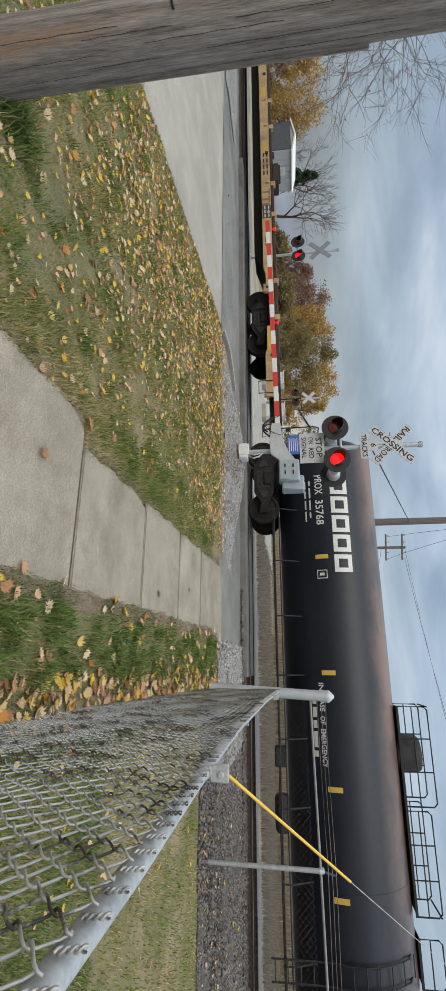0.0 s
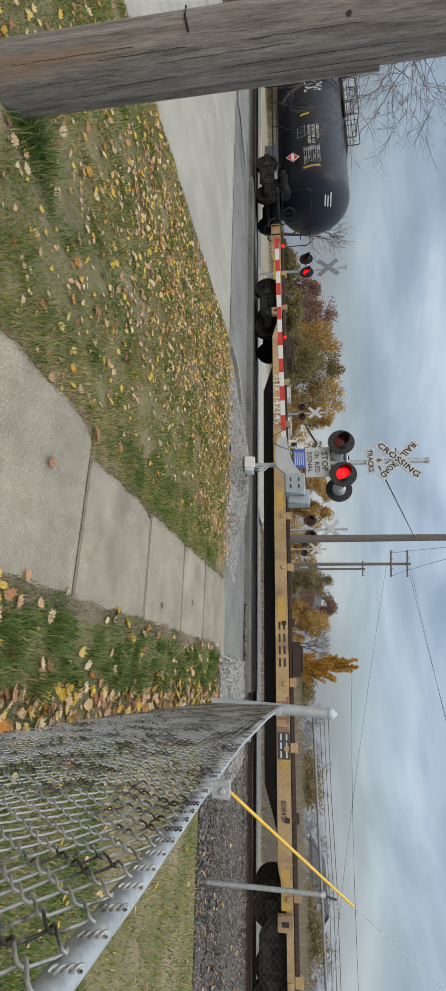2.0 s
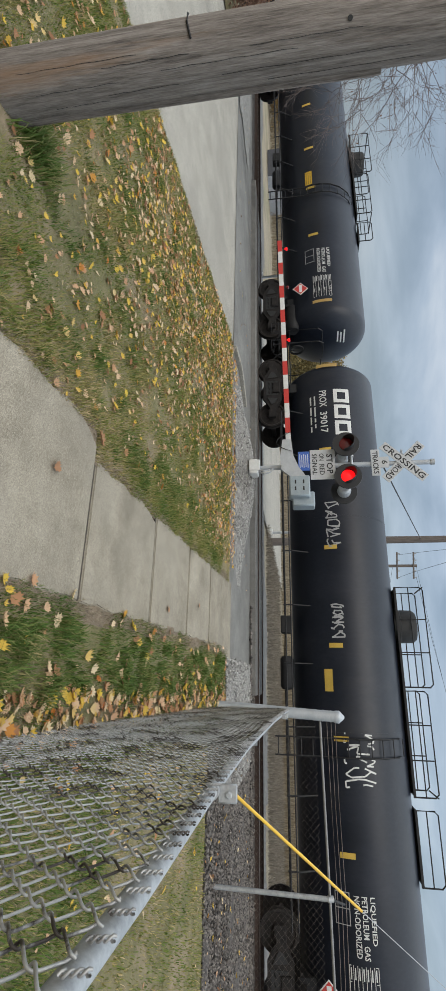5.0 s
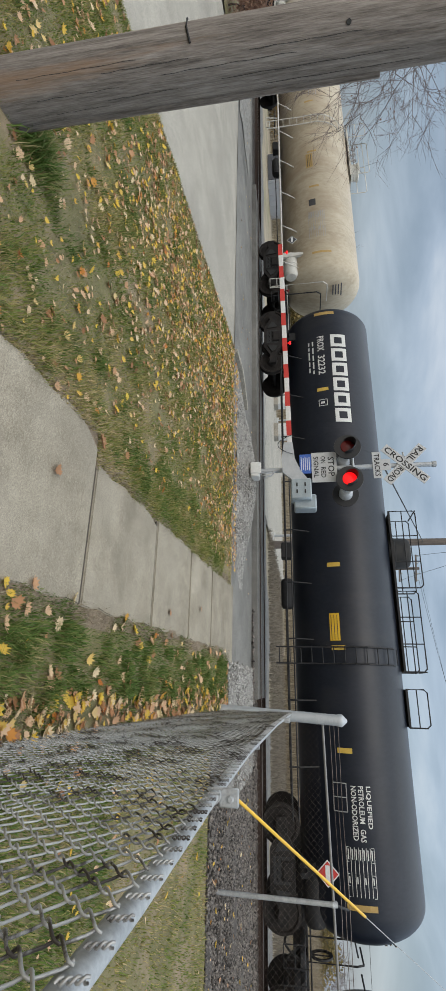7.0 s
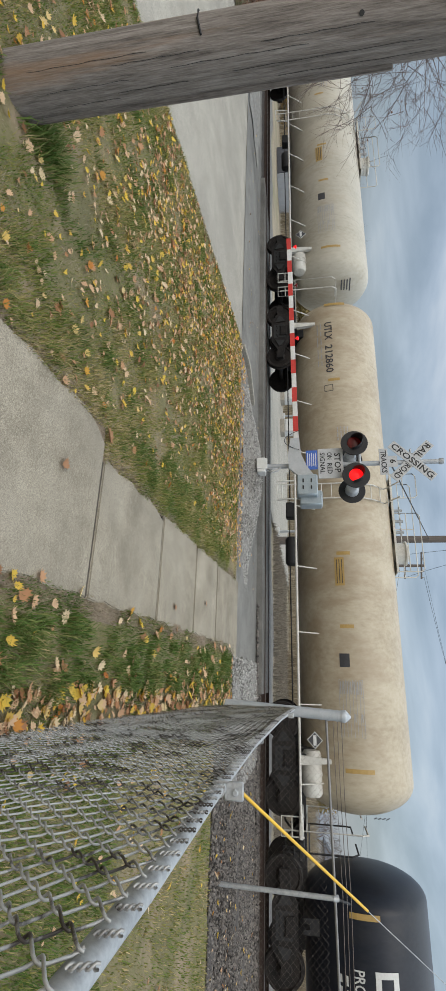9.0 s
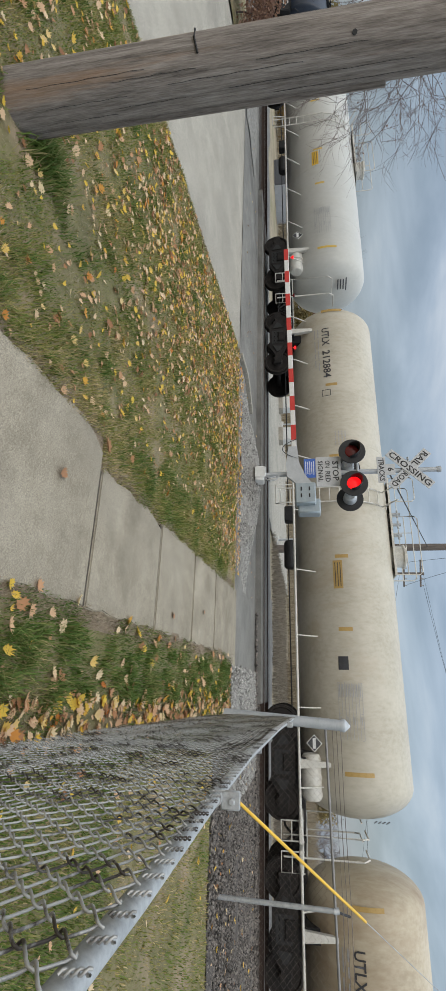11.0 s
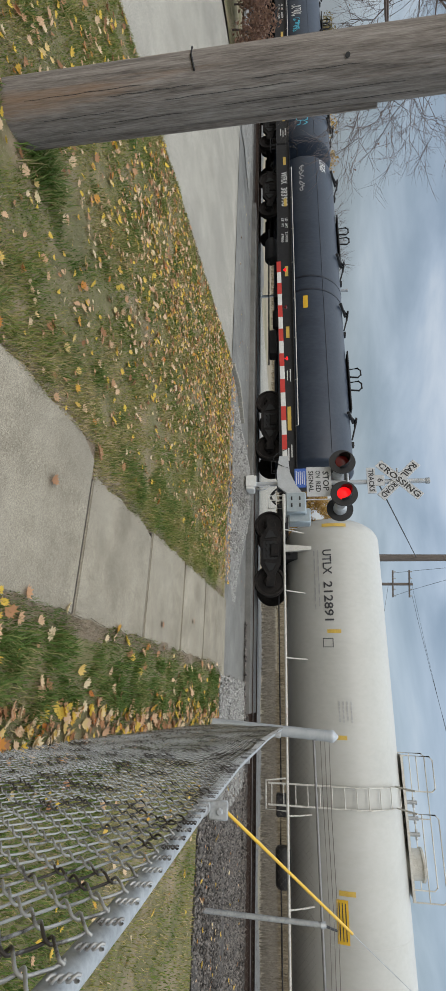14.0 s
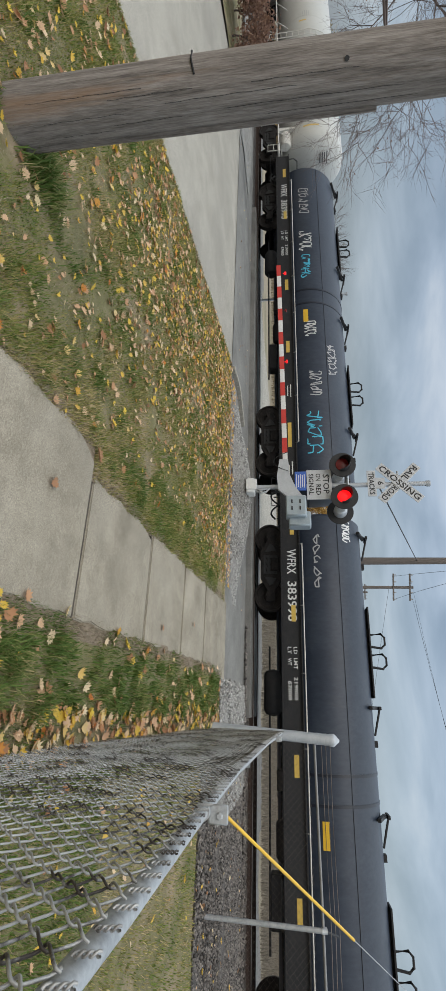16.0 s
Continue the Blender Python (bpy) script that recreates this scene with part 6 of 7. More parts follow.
def data_grid(car, x, z, w, h, r, zc, mat):
    """The ruled service table, its small print left as bars."""
    rects = [(x, z0, x + w, z0 + 0.012) for z0 in np.linspace(0, h, 8)] + [(x + w * k, 0, x + w * k + 0.012, h) for k in (0, 0.3, 0.55, 0.78, 1)]
    rects += [(x + 0.04, h * k + 0.03, x + w * 0.26, h * k + 0.055) for k in (0.0, 0.143, 0.286, 0.43, 0.57, 0.714, 0.857)]
    rects += [(x + w * 0.6, h * k + 0.03, x + w * 0.74, h * k + 0.055) for k in (0.0, 0.286, 0.57, 0.857)]
    plates(rects, 0, z, r, zc, mat, car, "service_table", 0.009, 1)


def end_rails(car, x, s, mat, z=0.9, high=1.6):
    bm = bmesh_new()
    for y in (-1.35, 1.35):
        pipe(bm, [(x, y, z - 0.4), (x, y, z + high - 0.15), (x + s * 0.02, y * 0.9, z + high), (x + s * 0.02, y * 0.3, z + high)], 0.022, 6)
    pipe(bm, [(x, -1.35, z + 0.15), (x, 1.35, z + 0.15)], 0.02, 6)
    part("end_rail", bm, mat, car)
    bm = bmesh_new()
    pipe(bm, [(x - s * 0.3, -1.4, z + 0.1), (x - s * 0.3, -1.42, z - 0.45), (x + s * 0.12, -1.42, z - 0.45), (x + s * 0.12, -1.4, z + 0.1)], 0.018, 6)
    pipe(bm, [(x - s * 0.3, -1.42, z - 0.2), (x + s * 0.12, -1.42, z - 0.2)], 0.014, 6)
    part("sill_step", bm, mat, car)


def under_gear(car, half, mat):
    for s in (-1, 1):
        x = s * (half - 1.5)
        bm = bmesh_new()
        box(bm, (s * (half - 0.9), 0, 0.86), (2.7, 0.36, 0.36), 0.02)
        prism(bm, [(x - 0.16, 0.92), (x + 0.16, 0.92), (x + 0.16, 1.5), (x - 0.16, 1.5)], -0.95, 0.95)
        box(bm, (x, 0, 1.02), (0.1, 2.5, 0.12))
        part("stub_sill", bm, "black_steel", car)
    bm = bmesh_new()
    lathe(bm, [(-0.45, 0.0), (-0.43, 0.14), (-0.36, 0.19), (0.36, 0.19), (0.43, 0.14), (0.45, 0.0)], 18, "x", (1.2, -0.75, 0.78))
    box(bm, (-0.1, -0.7, 0.78), (0.5, 0.3, 0.32), 0.03)
    pipe(bm, [(-half + 2.6, -0.6, 0.72), (-0.4, -0.65, 0.74), (0.8, -0.7, 0.72), (half - 2.6, -0.6, 0.74)], 0.022, 6)
    part("brake_gear", bm, mat, car, "brake cylinder, valve and rods under the tank")


def strips(car, xs, r, zc, z0, z1, mat, w=0.09, name="reflector"):
    for x in xs:
        plates([(-w / 2, 0, w / 2, z1 - z0)], x, z0, r, zc, mat, car, name, 0.007)


def start_car(name, label, q, category="rail car"):
    c = thing(name, label, category, pose(q + advance(0), 0, RAIL), "cars of the goods train")
    CARS.append((c, q))
    return c


def gas_car(q, body, number, seed, tag=False):
    """Long black pressure tank car."""
    half, r, zc = 9.38, 1.47, 2.415
    car = start_car("tank_car", "long glossy black pressure tank car, dusty, with yellow reflectors", q)
    part("tank", tank_shape(bmesh_new(), half, r, zc, 0.85, tail={1: 9.3, 2: 8.75}.get(seed, 8.98), tail_head=0.6), body, car)
    bm = bmesh_new()
    lathe(bm, [(2.6, r), (2.6, r + 0.007), (2.68, r + 0.007), (2.68, r)], 72, "x", (0, 0, zc))
    part("weld_band", bm, body, car)
    bm = bmesh_new()
    lathe(bm, [(-3.2, r), (-3.2, r + 0.005), (-3.14, r + 0.005), (-3.14, r)], 72, "x", (0, 0, zc))
    part("weld_band", bm, body, car)
    under_gear(car, half, "black_steel")
    for s in (-1, 1):
        truck(car, s * (half - 1.5))
        coupler(car, s * (half + 0.1), s)
        end_rails(car, s * (half + 0.05), s, "black_steel", 0.95, 1.3)
        bm = bmesh_new()
        box(bm, (s * (half + 0.05), 0, 0.92), (0.35, 2.8, 0.12), 0.02)
        part("end_sill", bm, "black_steel", car)
    bm = bmesh_new()
    for z in (0.93, 0.78):
        pipe(bm, [(-half + 2.6, -1.35, z), (half - 2.6, -1.35, z)], 0.022, 6)
    for x in np.arange(-half + 2.6, half - 2.4, 1.55):
        pipe(bm, [(x, -1.35, 0.72), (x, -1.35, 1.0), (x, -1.1, 1.5)], 0.022, 6)
    part("side_rail", bm, "black_steel", car)
    # brake reservoir at the far end and its stirrups
    bm = bmesh_new()
    lathe(bm, [(-0.55, 0), (-0.52, 0.2), (-0.42, 0.27), (0.42, 0.27), (0.52, 0.2), (0.55, 0)], 20, "x", (half - 0.9, -0.75, 1.25))
    part("air_reservoir", bm, "black_steel", car)
    bm = bmesh_new()
    lathe(bm, [(-0.02, 0.2), (-0.02, 0.26), (0.02, 0.26), (0.02, 0.2)], 20, "x", (half + 0.25, -0.5, 1.35))
    pipe(bm, [(half + 0.25, -0.5, 1.11), (half + 0.25, -0.5, 1.59)], 0.015, 5)
    part("hand_brake_wheel", bm, "black_steel", car)
    top = zc + r
    # the platform is longer on one of the cars
    p0, p1, p2, p3, p4 = (-1.2, 1.5, 4.1, 4.4, 6.0) if seed == 2 else (-1.35, 1.0, 3.3, 3.75, 4.7)
    plat = walkway(car, p0, p2, top + 0.03, "black_steel", wide=1.0)
    for y in (-0.5, 0.5):
        railing(plat, p0, p1, y, top, 0.8, "black_steel")
        railing(plat, p1 + 0.1, p2, y, top, 0.62, "black_steel")
    for x, h in ((p0, 0.8), (p2, 0.6)):
        part("railing", pipe(bmesh_new(), [(x, -0.5, top + h), (x, 0.5, top + h)], 0.02, 6), "black_steel", plat)
    bm = bmesh_new()
    lathe(bm, [(top - 0.05, 0.5), (top + 0.12, 0.5), (top + 0.14, 0.47), (top + 0.5, 0.46), (top + 0.58, 0.4), (top + 0.6, 0.0)], 28, "z", (-0.15, 0, 0))
    part("valve_housing", bm, "rubber", car, "round black valve housing on top")
    ladder(car, 4.1 if seed == 1 else 2.95, -1.45, 0.45, top, "black_steel", r, zc)
    plat2 = walkway(car, p3, p4, top + 0.02, "black_steel", wide=0.9)
    railing(plat2, p3, p4, -0.45, top, 0.55, "black_steel", posts=1)
    z0 = 2.395
    shift = -0.8 if seed == 1 else 0.0
    logo_blocks(car, -7.45 + shift, z0 + 0.05, 3.45, 0.5, r, zc)
    write(car, number, -7.4 + 0.45 * shift, 2.0, 0.23, 1.55, r, zc)
    bars(car, -7.25 + 0.45 * shift, 1.82, 1.3, 2, r, zc, "white_paint", 0.14, 0.05, seed=seed)
    plates([(0, 0, 0.24, 0.02), (0, 0.26, 0.24, 0.28), (0, 0, 0.02, 0.28), (0.22, 0, 0.24, 0.28), (0.08, 0.07, 0.16, 0.2)], -4.92, 1.95, r, zc, "white_paint", car, "stencil")
    strips(car, [-5.3, -2.2, 0.5, 2.75, 5.2], r, zc, 1.92, 2.28, "strip_yellow", 0.12)
    strips(car, [-8.35, 8.35], r, zc, 1.95, 2.62, "strip_tan", 0.12, "end_reflector")
    if not tag and seed != 1:
        plates([(0, 0, 0.72, 0.27)], 1.85, 1.9, r, zc, "bright_yellow", car, "notice_plate", 0.008, label="yellow notice plate")
        plates([(0.06, 0.06 + 0.08 * k, 0.72, 0.075 + 0.08 * k) for k in range(3)], 1.83, 1.88, r, zc, "dark_paint", car, "print_bar", 0.014, 1)
    for k, s in enumerate(("LIQUEFIED", "PETROLEUM GAS", "NON-ODORIZED")):
        write(car, s, 5.95, 2.52 - 0.17 * k, 0.125, 0.9 if k == 0 else 1.15, r, zc)
    data_grid(car, 7.2, 2.0, 0.95, 0.62, r, zc, "white_paint")
    plates([(0, 0, 0.62, 0.02), (0, 0.32, 0.62, 0.34), (0, 0, 0.02, 0.34), (0.6, 0, 0.62, 0.34), (0.3, 0, 0.32, 0.34)], 5.9, 1.75, r, zc, "grey_paint", car, "stencil_frame")
    hazard_diamond(car, 7.75, -1.46, 1.55)
    if tag:
        scribble(car, 2.6, 2.15, 1.25, 0.75, r, zc, "white_paint", seed)
        scribble(car, -3.6, 2.0, 1.4, 0.4, r, zc, "grey_paint", seed + 1)
        scribble(car, -0.6, 2.0, 0.9, 0.35, r, zc, "grey_paint", seed + 2)
        plates([(0, 0, 0.55, 0.22)], 1.1, 1.75, r, zc, "strip_yellow", car, "notice_plate")
    # lettering on the head
    bars_end(car, half, zc, "white_paint")
    if seed == 1:
        write(car, "IN CASE OF EMERGENCY", -1.95, 1.82, 0.13, 2.0, r, zc)
        bars(car, -1.7, 1.62, 1.5, 1, r, zc, "white_paint", 0.1, 0.11, "number_bar", seed=9)


def bars_end(car, half, zc, mat):
    bm = bmesh_new()
    for k in range(4):
        x = half - 0.02 - 0.03 * k
        box(bm, (half - 0.115, -0.62 + 0.05 * (k % 2), zc + 0.62 - 0.11 * k), (0.012, 0.55 - 0.12 * (k > 0), 0.05), 0, Matrix.Rotation(radians(-14), 4, "Z") @ Matrix.Rotation(radians(-12), 4, "Y"))
    part("print_bar", bm, mat, car, smooth=False)


def general_car(q, body, number, seed, label, strip="strip_tan", rail="white_steel"):
    """White or cream general-purpose tank car with a full-length side rail."""
    half, r, zc = 8.15, 1.44, 2.385
    car = start_car("tank_car", label, q)
    part("tank", tank_shape(bmesh_new(), half - 0.1, r, zc, 0.8, tail=half - 0.2, tail_head=0.72), body, car)
    bm = bmesh_new()
    for x in (-5.2, -2.2, 2.4, 5.3):
        bm = bmesh_new()
        lathe(bm, [(x, r), (x, r + 0.004), (x + 0.05, r + 0.004), (x + 0.05, r)], 72, "x", (0, 0, zc))
        part("weld_band", bm, body, car)
    under_gear(car, half, "black_steel")
    for s in (-1, 1):
        truck(car, s * (half - 1.4))
        coupler(car, s * (half + 0.15), s)
        end_rails(car, s * (half + 0.1), s, rail)
        bm = bmesh_new()
        box(bm, (s * (half + 0.02), 0, 0.92), (0.5, 2.9, 0.1), 0.02)
        part("end_platform", bm, rail, car)
        bm = bmesh_new()
        prism(bm, [(s * (half - 1.52), 0.95), (s * (half - 1.3), 0.95), (s * (half - 1.36), 1.7), (s * (half - 1.46), 1.7)], -1.3, -1.18)
        part("saddle", bm, rail, car)
    bm = bmesh_new()
    pipe(bm, [(-half + 0.1, -1.5, 0.92), (half - 0.1, -1.5, 0.92)], 0.032, 8)
    side = part("side_rail", bm, rail, car, "long side handrail")
    for x in np.linspace(-half + 0.9, half - 0.9, 9):
        bm = bmesh_new()
        pipe(bm, [(x, -1.5, 0.92), (x, -1.28, 1.28), (x, -1.12, 1.5)], 0.02, 6)
        part("strut", bm, rail, side)
    bm = bmesh_new()
    lathe(bm, [(-0.55, 0), (-0.52, 0.2), (-0.42, 0.26), (0.42, 0.26), (0.52, 0.2), (0.55, 0)], 20, "x", (half - 1.1, -1.0, 1.22))
    lathe(bm, [(-0.04, 0.262), (-0.04, 0.28), (0.04, 0.28), (0.04, 0.262)], 20, "x", (half - 1.1, -1.0, 1.22))
    part("air_reservoir", bm, rail, car)
    top = zc + r
    lx = -0.45
    ladder(car, lx, -1.5, 0.45, top + 0.1, rail, r, zc, 0.46)
    bm = bmesh_new()
    for s in (-1, 1):
        pipe(bm, [(lx + s * 0.35, -1.5, 0.92), (lx + s * 0.3, -1.62, 0.4), (lx - s * 0.1, -1.62, 0.4)], 0.02, 6)
    part("step", bm, rail, car)
    plat = walkway(car, lx - 0.9, lx + 2.2, top + 0.04, rail, wide=0.9)
    railing(plat, lx - 0.9, lx - 0.1, -0.45, top, 0.8, rail, 0.018, 1)
    railing(plat, lx + 0.4, lx + 2.2, -0.45, top, 0.8, rail, 0.018, 1)
    railing(plat, lx - 0.9, lx + 2.2, 0.45, top, 0.8, rail, 0.018, 2)
    bm = bmesh_new()
    lathe(bm, [(top - 0.05, 0.33), (top + 0.34, 0.33), (top + 0.35, 0.37), (top + 0.4, 0.37), (top + 0.43, 0.3), (top + 0.45, 0.0)], 24, "z", (lx + 1.55, 0, 0))
    part("manway", bm, rail, car, "round manway with a bolted lid")
    bm = bmesh_new()
    for x in (lx + 0.2, lx + 0.55, lx + 0.9):
        tube(bm, (x, -0.1, top), (x, -0.1, top + 0.38), 0.05, 8)
        tube(bm, (x - 0.12, -0.1, top + 0.3), (x + 0.12, -0.1, top + 0.3), 0.035, 8)
    part("valves", bm, "galvanised", car)
    write(car, number, -half + 1.5, 2.0, 0.25, 2.05, r, zc, mat="dark_paint")
    bars(car, -half + 1.5, 1.86, 1.7, 2, r, zc, "grey_paint", 0.12, 0.03, seed=seed)
    plates([(0, 0, 0.24, 0.018), (0, 0.26, 0.24, 0.28), (0, 0, 0.018, 0.28), (0.222, 0, 0.24, 0.28)], -half + 3.98, 1.92, r, zc, "dark_paint", car, "stencil")
    strips(car, [-4.35, -1.75, 1.43, 3.45], r, zc, 2.05, 2.42, strip, 0.1)
    strips(car, [-half + 0.75, half - 1.25], r, zc, 2.02, 2.72, strip, 0.1, "end_reflector")
    plates([(0, 0, 0.8, 0.26)], 1.55, 1.98, r, zc, "bright_yellow" if "white" in label else "strip_tan", car, "notice_plate", label="yellow notice plate")
    plates([(0.06, 0.05 + 0.07 * k, 0.74, 0.07 + 0.07 * k) for k in range(3)], 1.55, 1.98, r, zc, "dark_paint", car, "print_bar", 0.014, 1)
    data_grid(car, half - 3.35, 1.95, 1.35, 0.6, r, zc, "grey_paint")
    bars(car, -2.6, 2.55, 0.5, 4, r, zc, "grey_paint", 0.1, 0.03, seed=seed + 3)
    if "cream" in label or "beige" in label:
        plates([(0, 0, 0.34, 0.26)], half - 4.0, 2.0, r, zc, "dark_paint", car, "label_plate", label="dark label plate")
    hazard_diamond(car, half - 1.9, -1.5, 1.3, "dark_paint", 0.14)
    bm = bmesh_new()
    for k in range(4):
        box(bm, (half - 0.135, -0.66, zc + 0.66 - 0.1 * k), (0.012, 0.5 - 0.1 * (k > 0), 0.045), 0, Matrix.Rotation(radians(-16), 4, "Z") @ Matrix.Rotation(radians(-14), 4, "Y"))
    part("print_bar", bm, "dark_paint", car, smooth=False)


def sill_car(q, number, seed, tag=False):
    """Dark insulated tank car on a deep side sill."""
    half, r, zc = 7.45, 1.32, 1.93
    car = start_car("tank_car", "dark slate insulated tank car on a deep black sill", q)
    part("tank", tank_shape(bmesh_new(), half + 0.18, r, zc, 0.3, tail=half), "tank_grey", car)
    bm = bmesh_new()
    for x in (-0.35, 0.3):
        bm = bmesh_new()
        lathe(bm, [(x, r), (x, r + 0.012), (x + 0.07, r + 0.012), (x + 0.07, r)], 72, "x", (0, 0, zc))
        part("jacket_band", bm, "tank_black", car)
    bm = bmesh_new()
    for s in (-1, 1):
        pipe(bm, [(-half + 0.3, s * (r + 0.004) * math.cos(0.42), zc + (r + 0.004) * math.sin(0.42)), (half - 0.3, s * (r + 0.004) * math.cos(0.42), zc + (r + 0.004) * math.sin(0.42))], 0.012, 4)
    part("jacket_seam", bm, "tank_black", car)
    bm = bmesh_new()
    box(bm, (0, -1.38, 1.08), (2 * half + 0.9, 0.1, 0.52), 0.015)
    box(bm, (0, 1.38, 1.08), (2 * half + 0.9, 0.1, 0.52), 0.015)
    box(bm, (0, -1.42, 1.345), (2 * half + 0.9, 0.2, 0.03))
    box(bm, (0, -1.42, 0.815), (2 * half + 0.9, 0.2, 0.03))
    box(bm, (0, 0, 0.9), (2 * half + 0.4, 0.5, 0.3), 0.02)
    for s in (-1, 1):
        box(bm, (s * (half + 0.42), 0, 1.05), (0.1, 2.8, 0.5), 0.02)
    part("side_sill", bm, "black_steel", car)
    bm = bmesh_new()
    pipe(bm, [(-half + 1.2, -1.5, 1.42), (half - 1.2, -1.5, 1.42)], 0.018, 6)
    for x in np.linspace(-half + 1.2, half - 1.2, 8):
        pipe(bm, [(x, -1.44, 1.33), (x, -1.5, 1.42)], 0.014, 5)
    part("hand_rail", bm, "white_steel", car)
    under_gear(car, half, "black_steel")
    bm = bmesh_new()
    lathe(bm, [(-0.6, 0), (-0.55, 0.2), (-0.45, 0.26), (0.45, 0.26), (0.55, 0.2), (0.6, 0)], 18, "x", (-2.2, -0.9, 0.55))
    box(bm, (2.4, -0.8, 0.6), (1.1, 0.4, 0.3), 0.04)
    pipe(bm, [(-3.4, -0.95, 0.45), (3.4, -0.95, 0.45)], 0.03, 6)
    part("under_gear", bm, "black_steel", car)
    for s in (-1, 1):
        truck(car, s * (half - 1.7))
        coupler(car, s * (half + 0.35), s)
        end_rails(car, s * (half + 0.35), s, "black_steel", 1.0, 0.7)
    top = zc + r
    # roof brackets with their struts
    for x in (-6.8, -1.9, 0.65, 5.4):
        bm = bmesh_new()
        box(bm, (x, -0.42, top - 0.01), (0.09, 0.75, 0.09), 0.01, Matrix.Rotation(radians(18), 4, "X"))
        box(bm, (x, -0.1, top + 0.18), (0.09, 0.5, 0.07), 0.01)
        tube(bm, (x, -0.75, top - 0.16), (x, -0.1, top + 0.2), 0.03, 6)
        tube(bm, (x + 0.7, -0.1, top + 0.02), (x, -0.1, top + 0.2), 0.03, 6)
        box(bm, (x + 0.9, -0.1, top + 0.02), (0.16, 0.2, 0.1), 0.01)
        part("roof_bracket", bm, "black_steel", car)
    for x in (-3.4, 3.75):
        bm = bmesh_new()
        box(bm, (x, -0.1, top + 0.05), (2.5, 0.5, 0.05), 0.01)
        walkp = part("roof_walk", bm, "black_steel", car)
        for dx in (-0.28, 0.28):
            bm = bmesh_new()
            pipe(bm, [(x + dx - 0.16, -0.3, top + 0.05), (x + dx - 0.2, -0.3, top + 0.36), (x + dx - 0.1, -0.3, top + 0.46), (x + dx + 0.1, -0.3, top + 0.46), (x + dx + 0.2, -0.3, top + 0.36), (x + dx + 0.16, -0.3, top + 0.05)], 0.035, 6)
            part("roof_loop", bm, "black_steel", walkp)
    write(car, number, -half + 1.35, 0.98, 0.26, 2.1, y=-1.436)
    for k, s in enumerate(("LD LMT  219000", "LT WT    67000")):
        write(car, s, -half + 4.1, 1.12 - 0.16 * k, 0.1, 1.35, y=-1.436)
    for x, w in ((-half + 0.65, 0.5), (-half + 3.2, 0.45), (-0.5, 0.5), (2.4, 0.5), (half - 1.5, 0.9)):
        bm = bmesh_new()
        box(bm, (x, -1.435, 1.14), (w, 0.01, 0.12))
        part("reflector", bm, "strip_yellow", car, smooth=False)
    plates([(0, 0, 0.58, 0.17)], 0.65, 1.72, r, zc, "bright_yellow", car, "notice_plate", label="yellow notice plate")
    bm = bmesh_new()
    for k in range(3):
        box(bm, (half - 0.3 + 0.12 * (k % 2), -1.435, 1.2 - 0.1 * k), (0.45, 0.01, 0.035))
        box(bm, (half - 3.2, -1.435, 1.2 - 0.1 * k), (0.5 - 0.1 * k, 0.01, 0.03))
    part("print_bar", bm, "white_paint", car, smooth=False)
    bm = bmesh_new()
    lathe(bm, [(half - 0.02, 0.0), (half + 0.06, 0.06), (half + 0.04, 0.17), (half - 0.02, 0.19)], 18, "x", (0, -0.5, zc - 0.3))
    part("steam_inlet", bm, "strip_tan", car, "round rusty yellow end fitting")
    if tag:
        for x, w, h, z, m in ((-5.9, 1.5, 0.4, 1.7, "grey_paint"), (-3.4, 1.1, 0.5, 1.65, "white_paint"), (-2.1, 1.2, 0.35, 1.7, "cyan_paint"), (1.2, 0.7, 0.4, 1.75, "white_paint"), (3.4, 1.0, 0.4, 1.85, "grey_paint"), (5.0, 1.6, 0.5, 1.7, "cyan_paint"), (2.2, 1.3, 0.4, 2.5, "grey_paint")):
            scribble(car, x, z, w, h, r, zc, m, seed + int(x * 10))
    else:
        scribble(car, -6.6, 1.75, 1.6, 0.2, r, zc, "grey_paint", seed)
        scribble(car, -7.1, 2.65, 0.7, 0.3, r, zc, "white_paint", seed + 1)


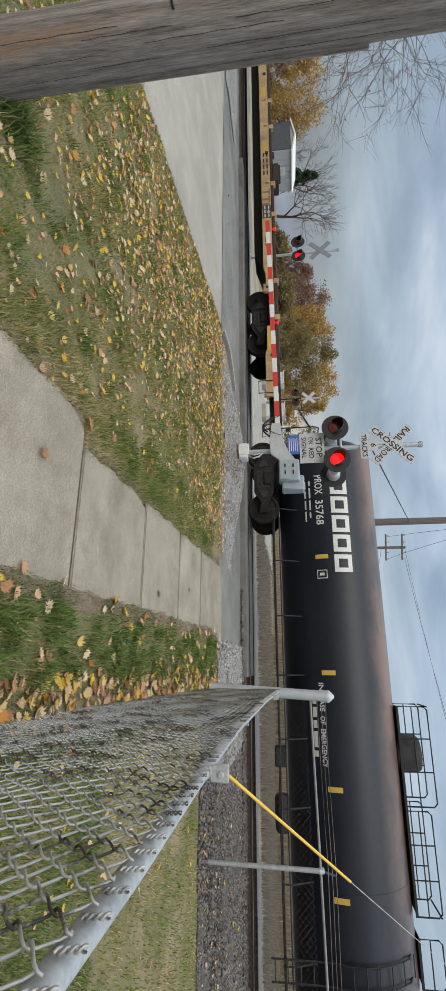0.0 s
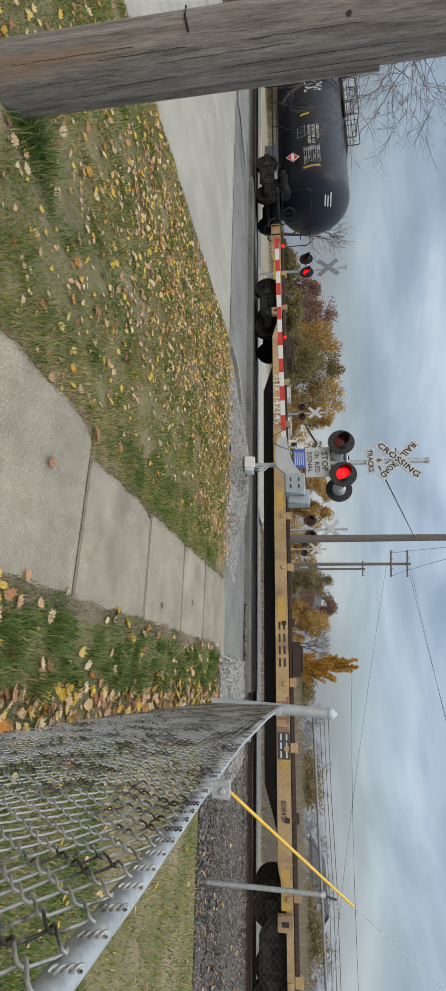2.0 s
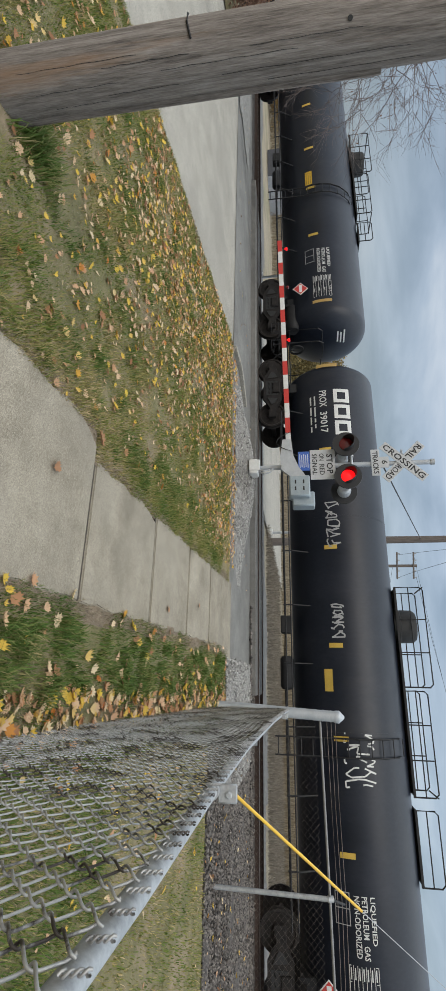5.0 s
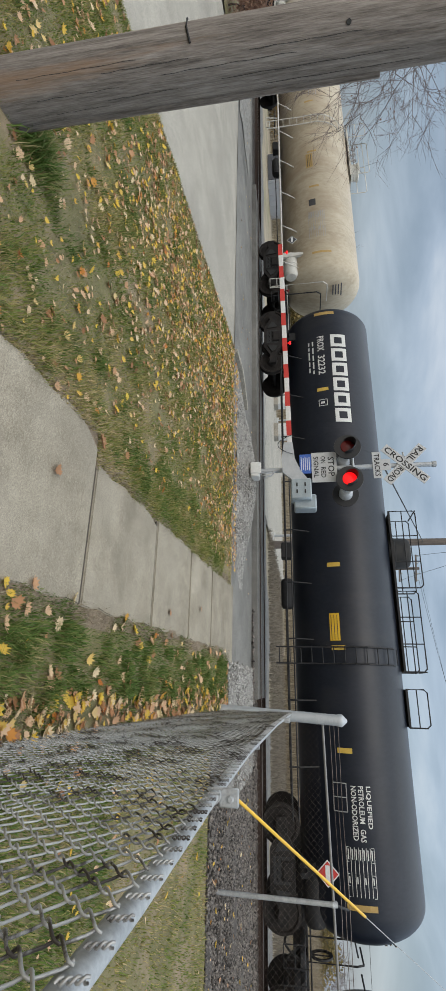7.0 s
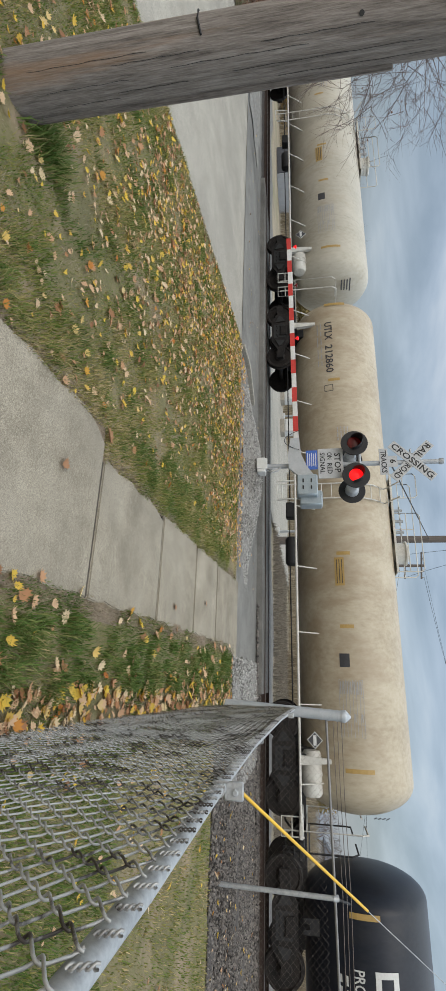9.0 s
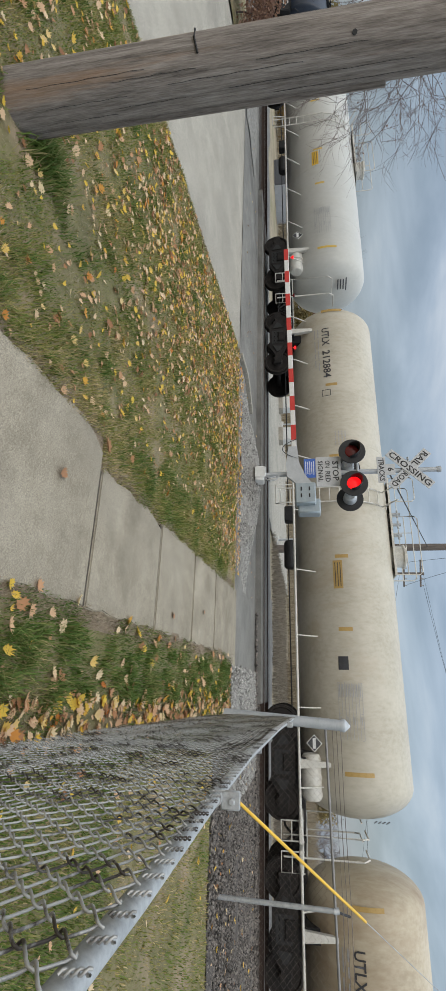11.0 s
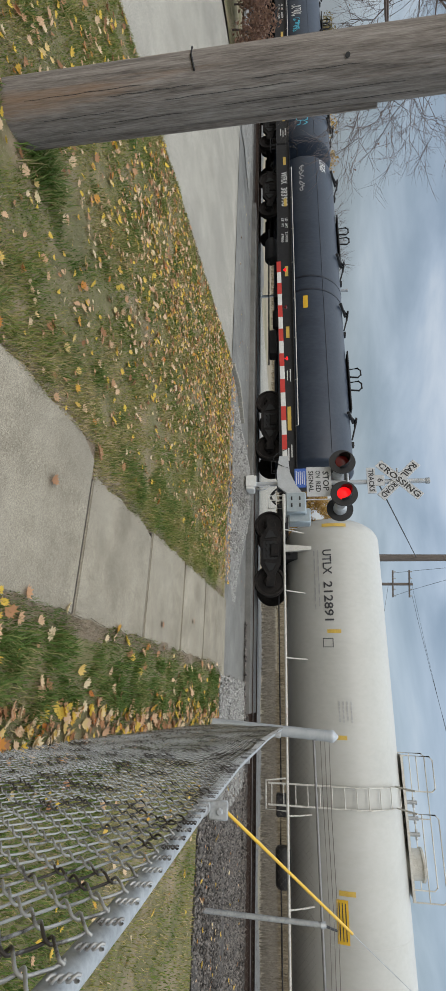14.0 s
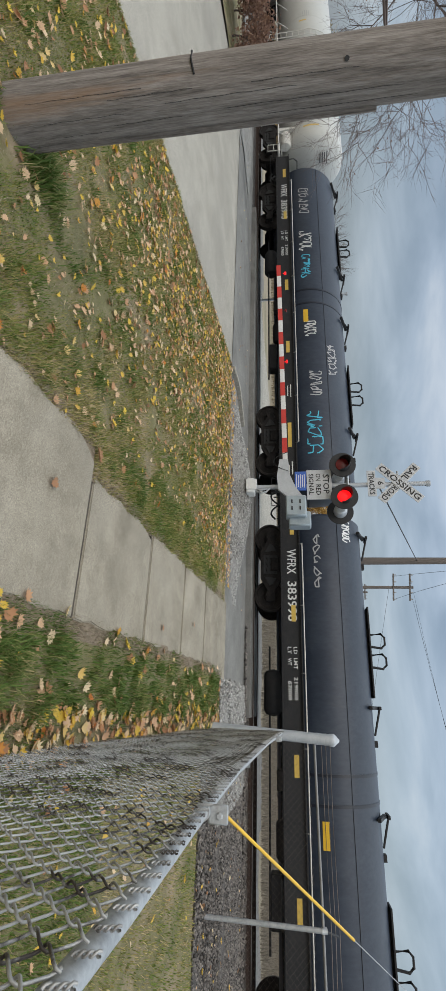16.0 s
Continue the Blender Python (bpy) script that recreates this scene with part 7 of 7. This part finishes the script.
def flat_car(q):
    """Long faded yellow flat car with a fish-bellied centre sill and no load."""
    half = 12.8
    car = start_car("flat_car", "long empty faded yellow flat car with rusty deck fittings", q, "flat car")
    for y in (-1.42, 1.32):
        bm = bmesh_new()
        prism(bm, [(-half, 0.66), (-half, 1.0), (half, 1.0), (half, 0.66), (11.2, 0.66), (10.6, 0.84), (8.3, 0.84), (7.6, 0.66), (-7.6, 0.66), (-8.3, 0.84), (-10.6, 0.84), (-11.2, 0.66)], y, y + 0.1)
        part("side_sill", bm, "rail_yellow", car, smooth=False)
    bm = bmesh_new()
    box(bm, (0, 0, 1.0), (2 * half, 2.62, 0.07), 0.01)
    part("deck", bm, "rail_rust", car, smooth=False)
    bm = bmesh_new()
    prism(bm, [(-half + 0.2, 0.72), (-half + 0.2, 0.96), (half - 0.2, 0.96), (half - 0.2, 0.72), (7.4, 0.72), (6.0, 0.3), (-6.0, 0.3), (-7.4, 0.72)], -0.55, 0.55)
    for x in np.arange(-6, 6.1, 2.0):
        box(bm, (x, 0, 0.8), (0.12, 2.6, 0.3))
    part("centre_sill", bm, "black_steel", car, smooth=False)
    for y in (-1.2, 1.2):
        part("deck_rail", box(bmesh_new(), (0, y, 1.07), (2 * half - 0.6, 0.3, 0.1), 0.01), "rail_rust", car, smooth=False)
    for i, x in enumerate(np.arange(-half + 0.8, half - 0.5, 1.55)):
        bm = bmesh_new()
        box(bm, (x, -1.28, 1.1), (0.22, 0.16, 0.18), 0.01)
        box(bm, (x + 0.02, -1.45, 0.9), (0.1, 0.06, 0.12), 0.01)
        part("deck_bracket", bm, "rail_yellow" if i % 3 else "rail_rust", car)
    for x in (-7.2, 2.9):
        bm = bmesh_new()
        box(bm, (x, -1.0, 1.2), (0.9, 0.7, 0.26), 0.02)
        box(bm, (x, -1.2, 1.36), (0.7, 0.3, 0.08), 0.02)
        part("hitch", bm, "rail_rust", car, "folded rusty hitch")
    for s in (-1, 1):
        truck(car, s * 9.45)
        coupler(car, s * (half + 0.1), s)
        bm = bmesh_new()
        box(bm, (s * 8.6, -1.5, 0.82), (0.32, 0.14, 0.36), 0.015)
        part("end_box", bm, "rail_yellow", car)
        bm = bmesh_new()
        box(bm, (s * 8.6, -1.575, 0.82), (0.1, 0.01, 0.16), 0.0)
        part("box_opening", bm, "rubber", car, smooth=False)
        bm = bmesh_new()
        pipe(bm, [(s * (half - 0.1), -1.45, 0.98), (s * (half - 0.1), -1.45, 0.42), (s * (half - 0.55), -1.45, 0.42), (s * (half - 0.55), -1.45, 0.98)], 0.02, 6)
        pipe(bm, [(s * (half + 0.1), -1.3, 1.0), (s * (half + 0.1), -1.3, 1.75), (s * (half + 0.1), -0.5, 1.78)], 0.02, 6)
        part("sill_step", bm, "black_steel", car)
    write(car, "XTTX 142149", -6.1, 0.68, 0.25, 1.95, y=-1.426)
    for k, (w, h) in enumerate(((0.3, 0.07), (0.3, 0.07), (0.32, 0.3))):
        x = 4.0 + 0.36 * k
        part("owner_mark", box(bmesh_new(), (x, -1.424, 0.95 if k < 2 else 0.82), (w, 0.006, h)), "faded_brown", car, smooth=False)
        if k < 2:
            part("owner_mark", box(bmesh_new(), (x, -1.424, 0.8), (0.08, 0.006, 0.23)), "faded_brown", car, smooth=False)
    write(car, "808457", 6.2, 0.74, 0.15, 0.5, y=-1.426, mat="dark_paint")
    for x, w in ((5.3, 0.55), (1.6, 0.7), (-1.5, 0.8), (-3.5, 0.6), (8.0, 0.8), (-10.5, 0.8), (10.6, 1.0)):
        bm = bmesh_new()
        box(bm, (x, -1.425, 0.83), (w, 0.008, 0.2))
        part("reflector", bm, "faded_yellow", car, smooth=False)
    bm = bmesh_new()
    box(bm, (5.0, -1.43, 0.84), (0.62, 0.012, 0.3))
    tab = part("label_plate", bm, "dark_paint", car, "black label plate with white bars", smooth=False)
    bm = bmesh_new()
    for a in range(3):
        for b in range(2):
            box(bm, (4.8 + 0.2 * a, -1.438, 0.77 + 0.14 * b), (0.15, 0.006, 0.04))
    part("print_bar", bm, "white_paint", tab, smooth=False)
    bm = bmesh_new()
    for k in range(2):
        for a in range(4):
            box(bm, (3.0 - 0.32 * a, -1.424, 0.9 - 0.13 * k), (0.22, 0.006, 0.05))
    part("print_bar", bm, "rail_rust", car, smooth=False)


gas_car(3.68, "tank_rusty", "PROX 35768", 1)
flat_car(-19.7)
gas_car(-43.73, "tank_black", "PROX 39017", 2, True)
gas_car(-63.13, "tank_black", "PROX 32232", 3)
general_car(-81.25, "tank_beige", "UTLX 212860", 4, "beige general-purpose tank car streaked with brown dirt")
general_car(-98.2, "tank_cream", "UTLX 212884", 5, "cream general-purpose tank car with faint dirt streaks")
general_car(-115.5, "tank_white", "UTLX 212891", 6, "clean white general-purpose tank car with white railings", "strip_yellow")
sill_car(-132.55, "WFRX 383998", 7)
sill_car(-148.45, "WFRX 383993", 8, True)
general_car(-165.2, "tank_white", "UTLX 212900", 9, "white general-purpose tank car with yellowed ends", "strip_yellow")
gas_car(-184.5, "tank_black", "PROX 39120", 10)


def motions():
    """The train rolls through and its wheels turn."""
    seconds = [k for k in range(17)]
    for car, q in CARS:
        walk(car, [(t, pose(q + advance(t), 0, RAIL)) for t in seconds])
    steps = [k / 15 for k in range(241)]
    for w, dx in WHEELSETS:
        walk(w, [(t, pose(dx, 0, WHEEL_R, 0, math.degrees((advance(t) - advance(0)) / WHEEL_R) % 360, 0)) for t in steps])


motions()
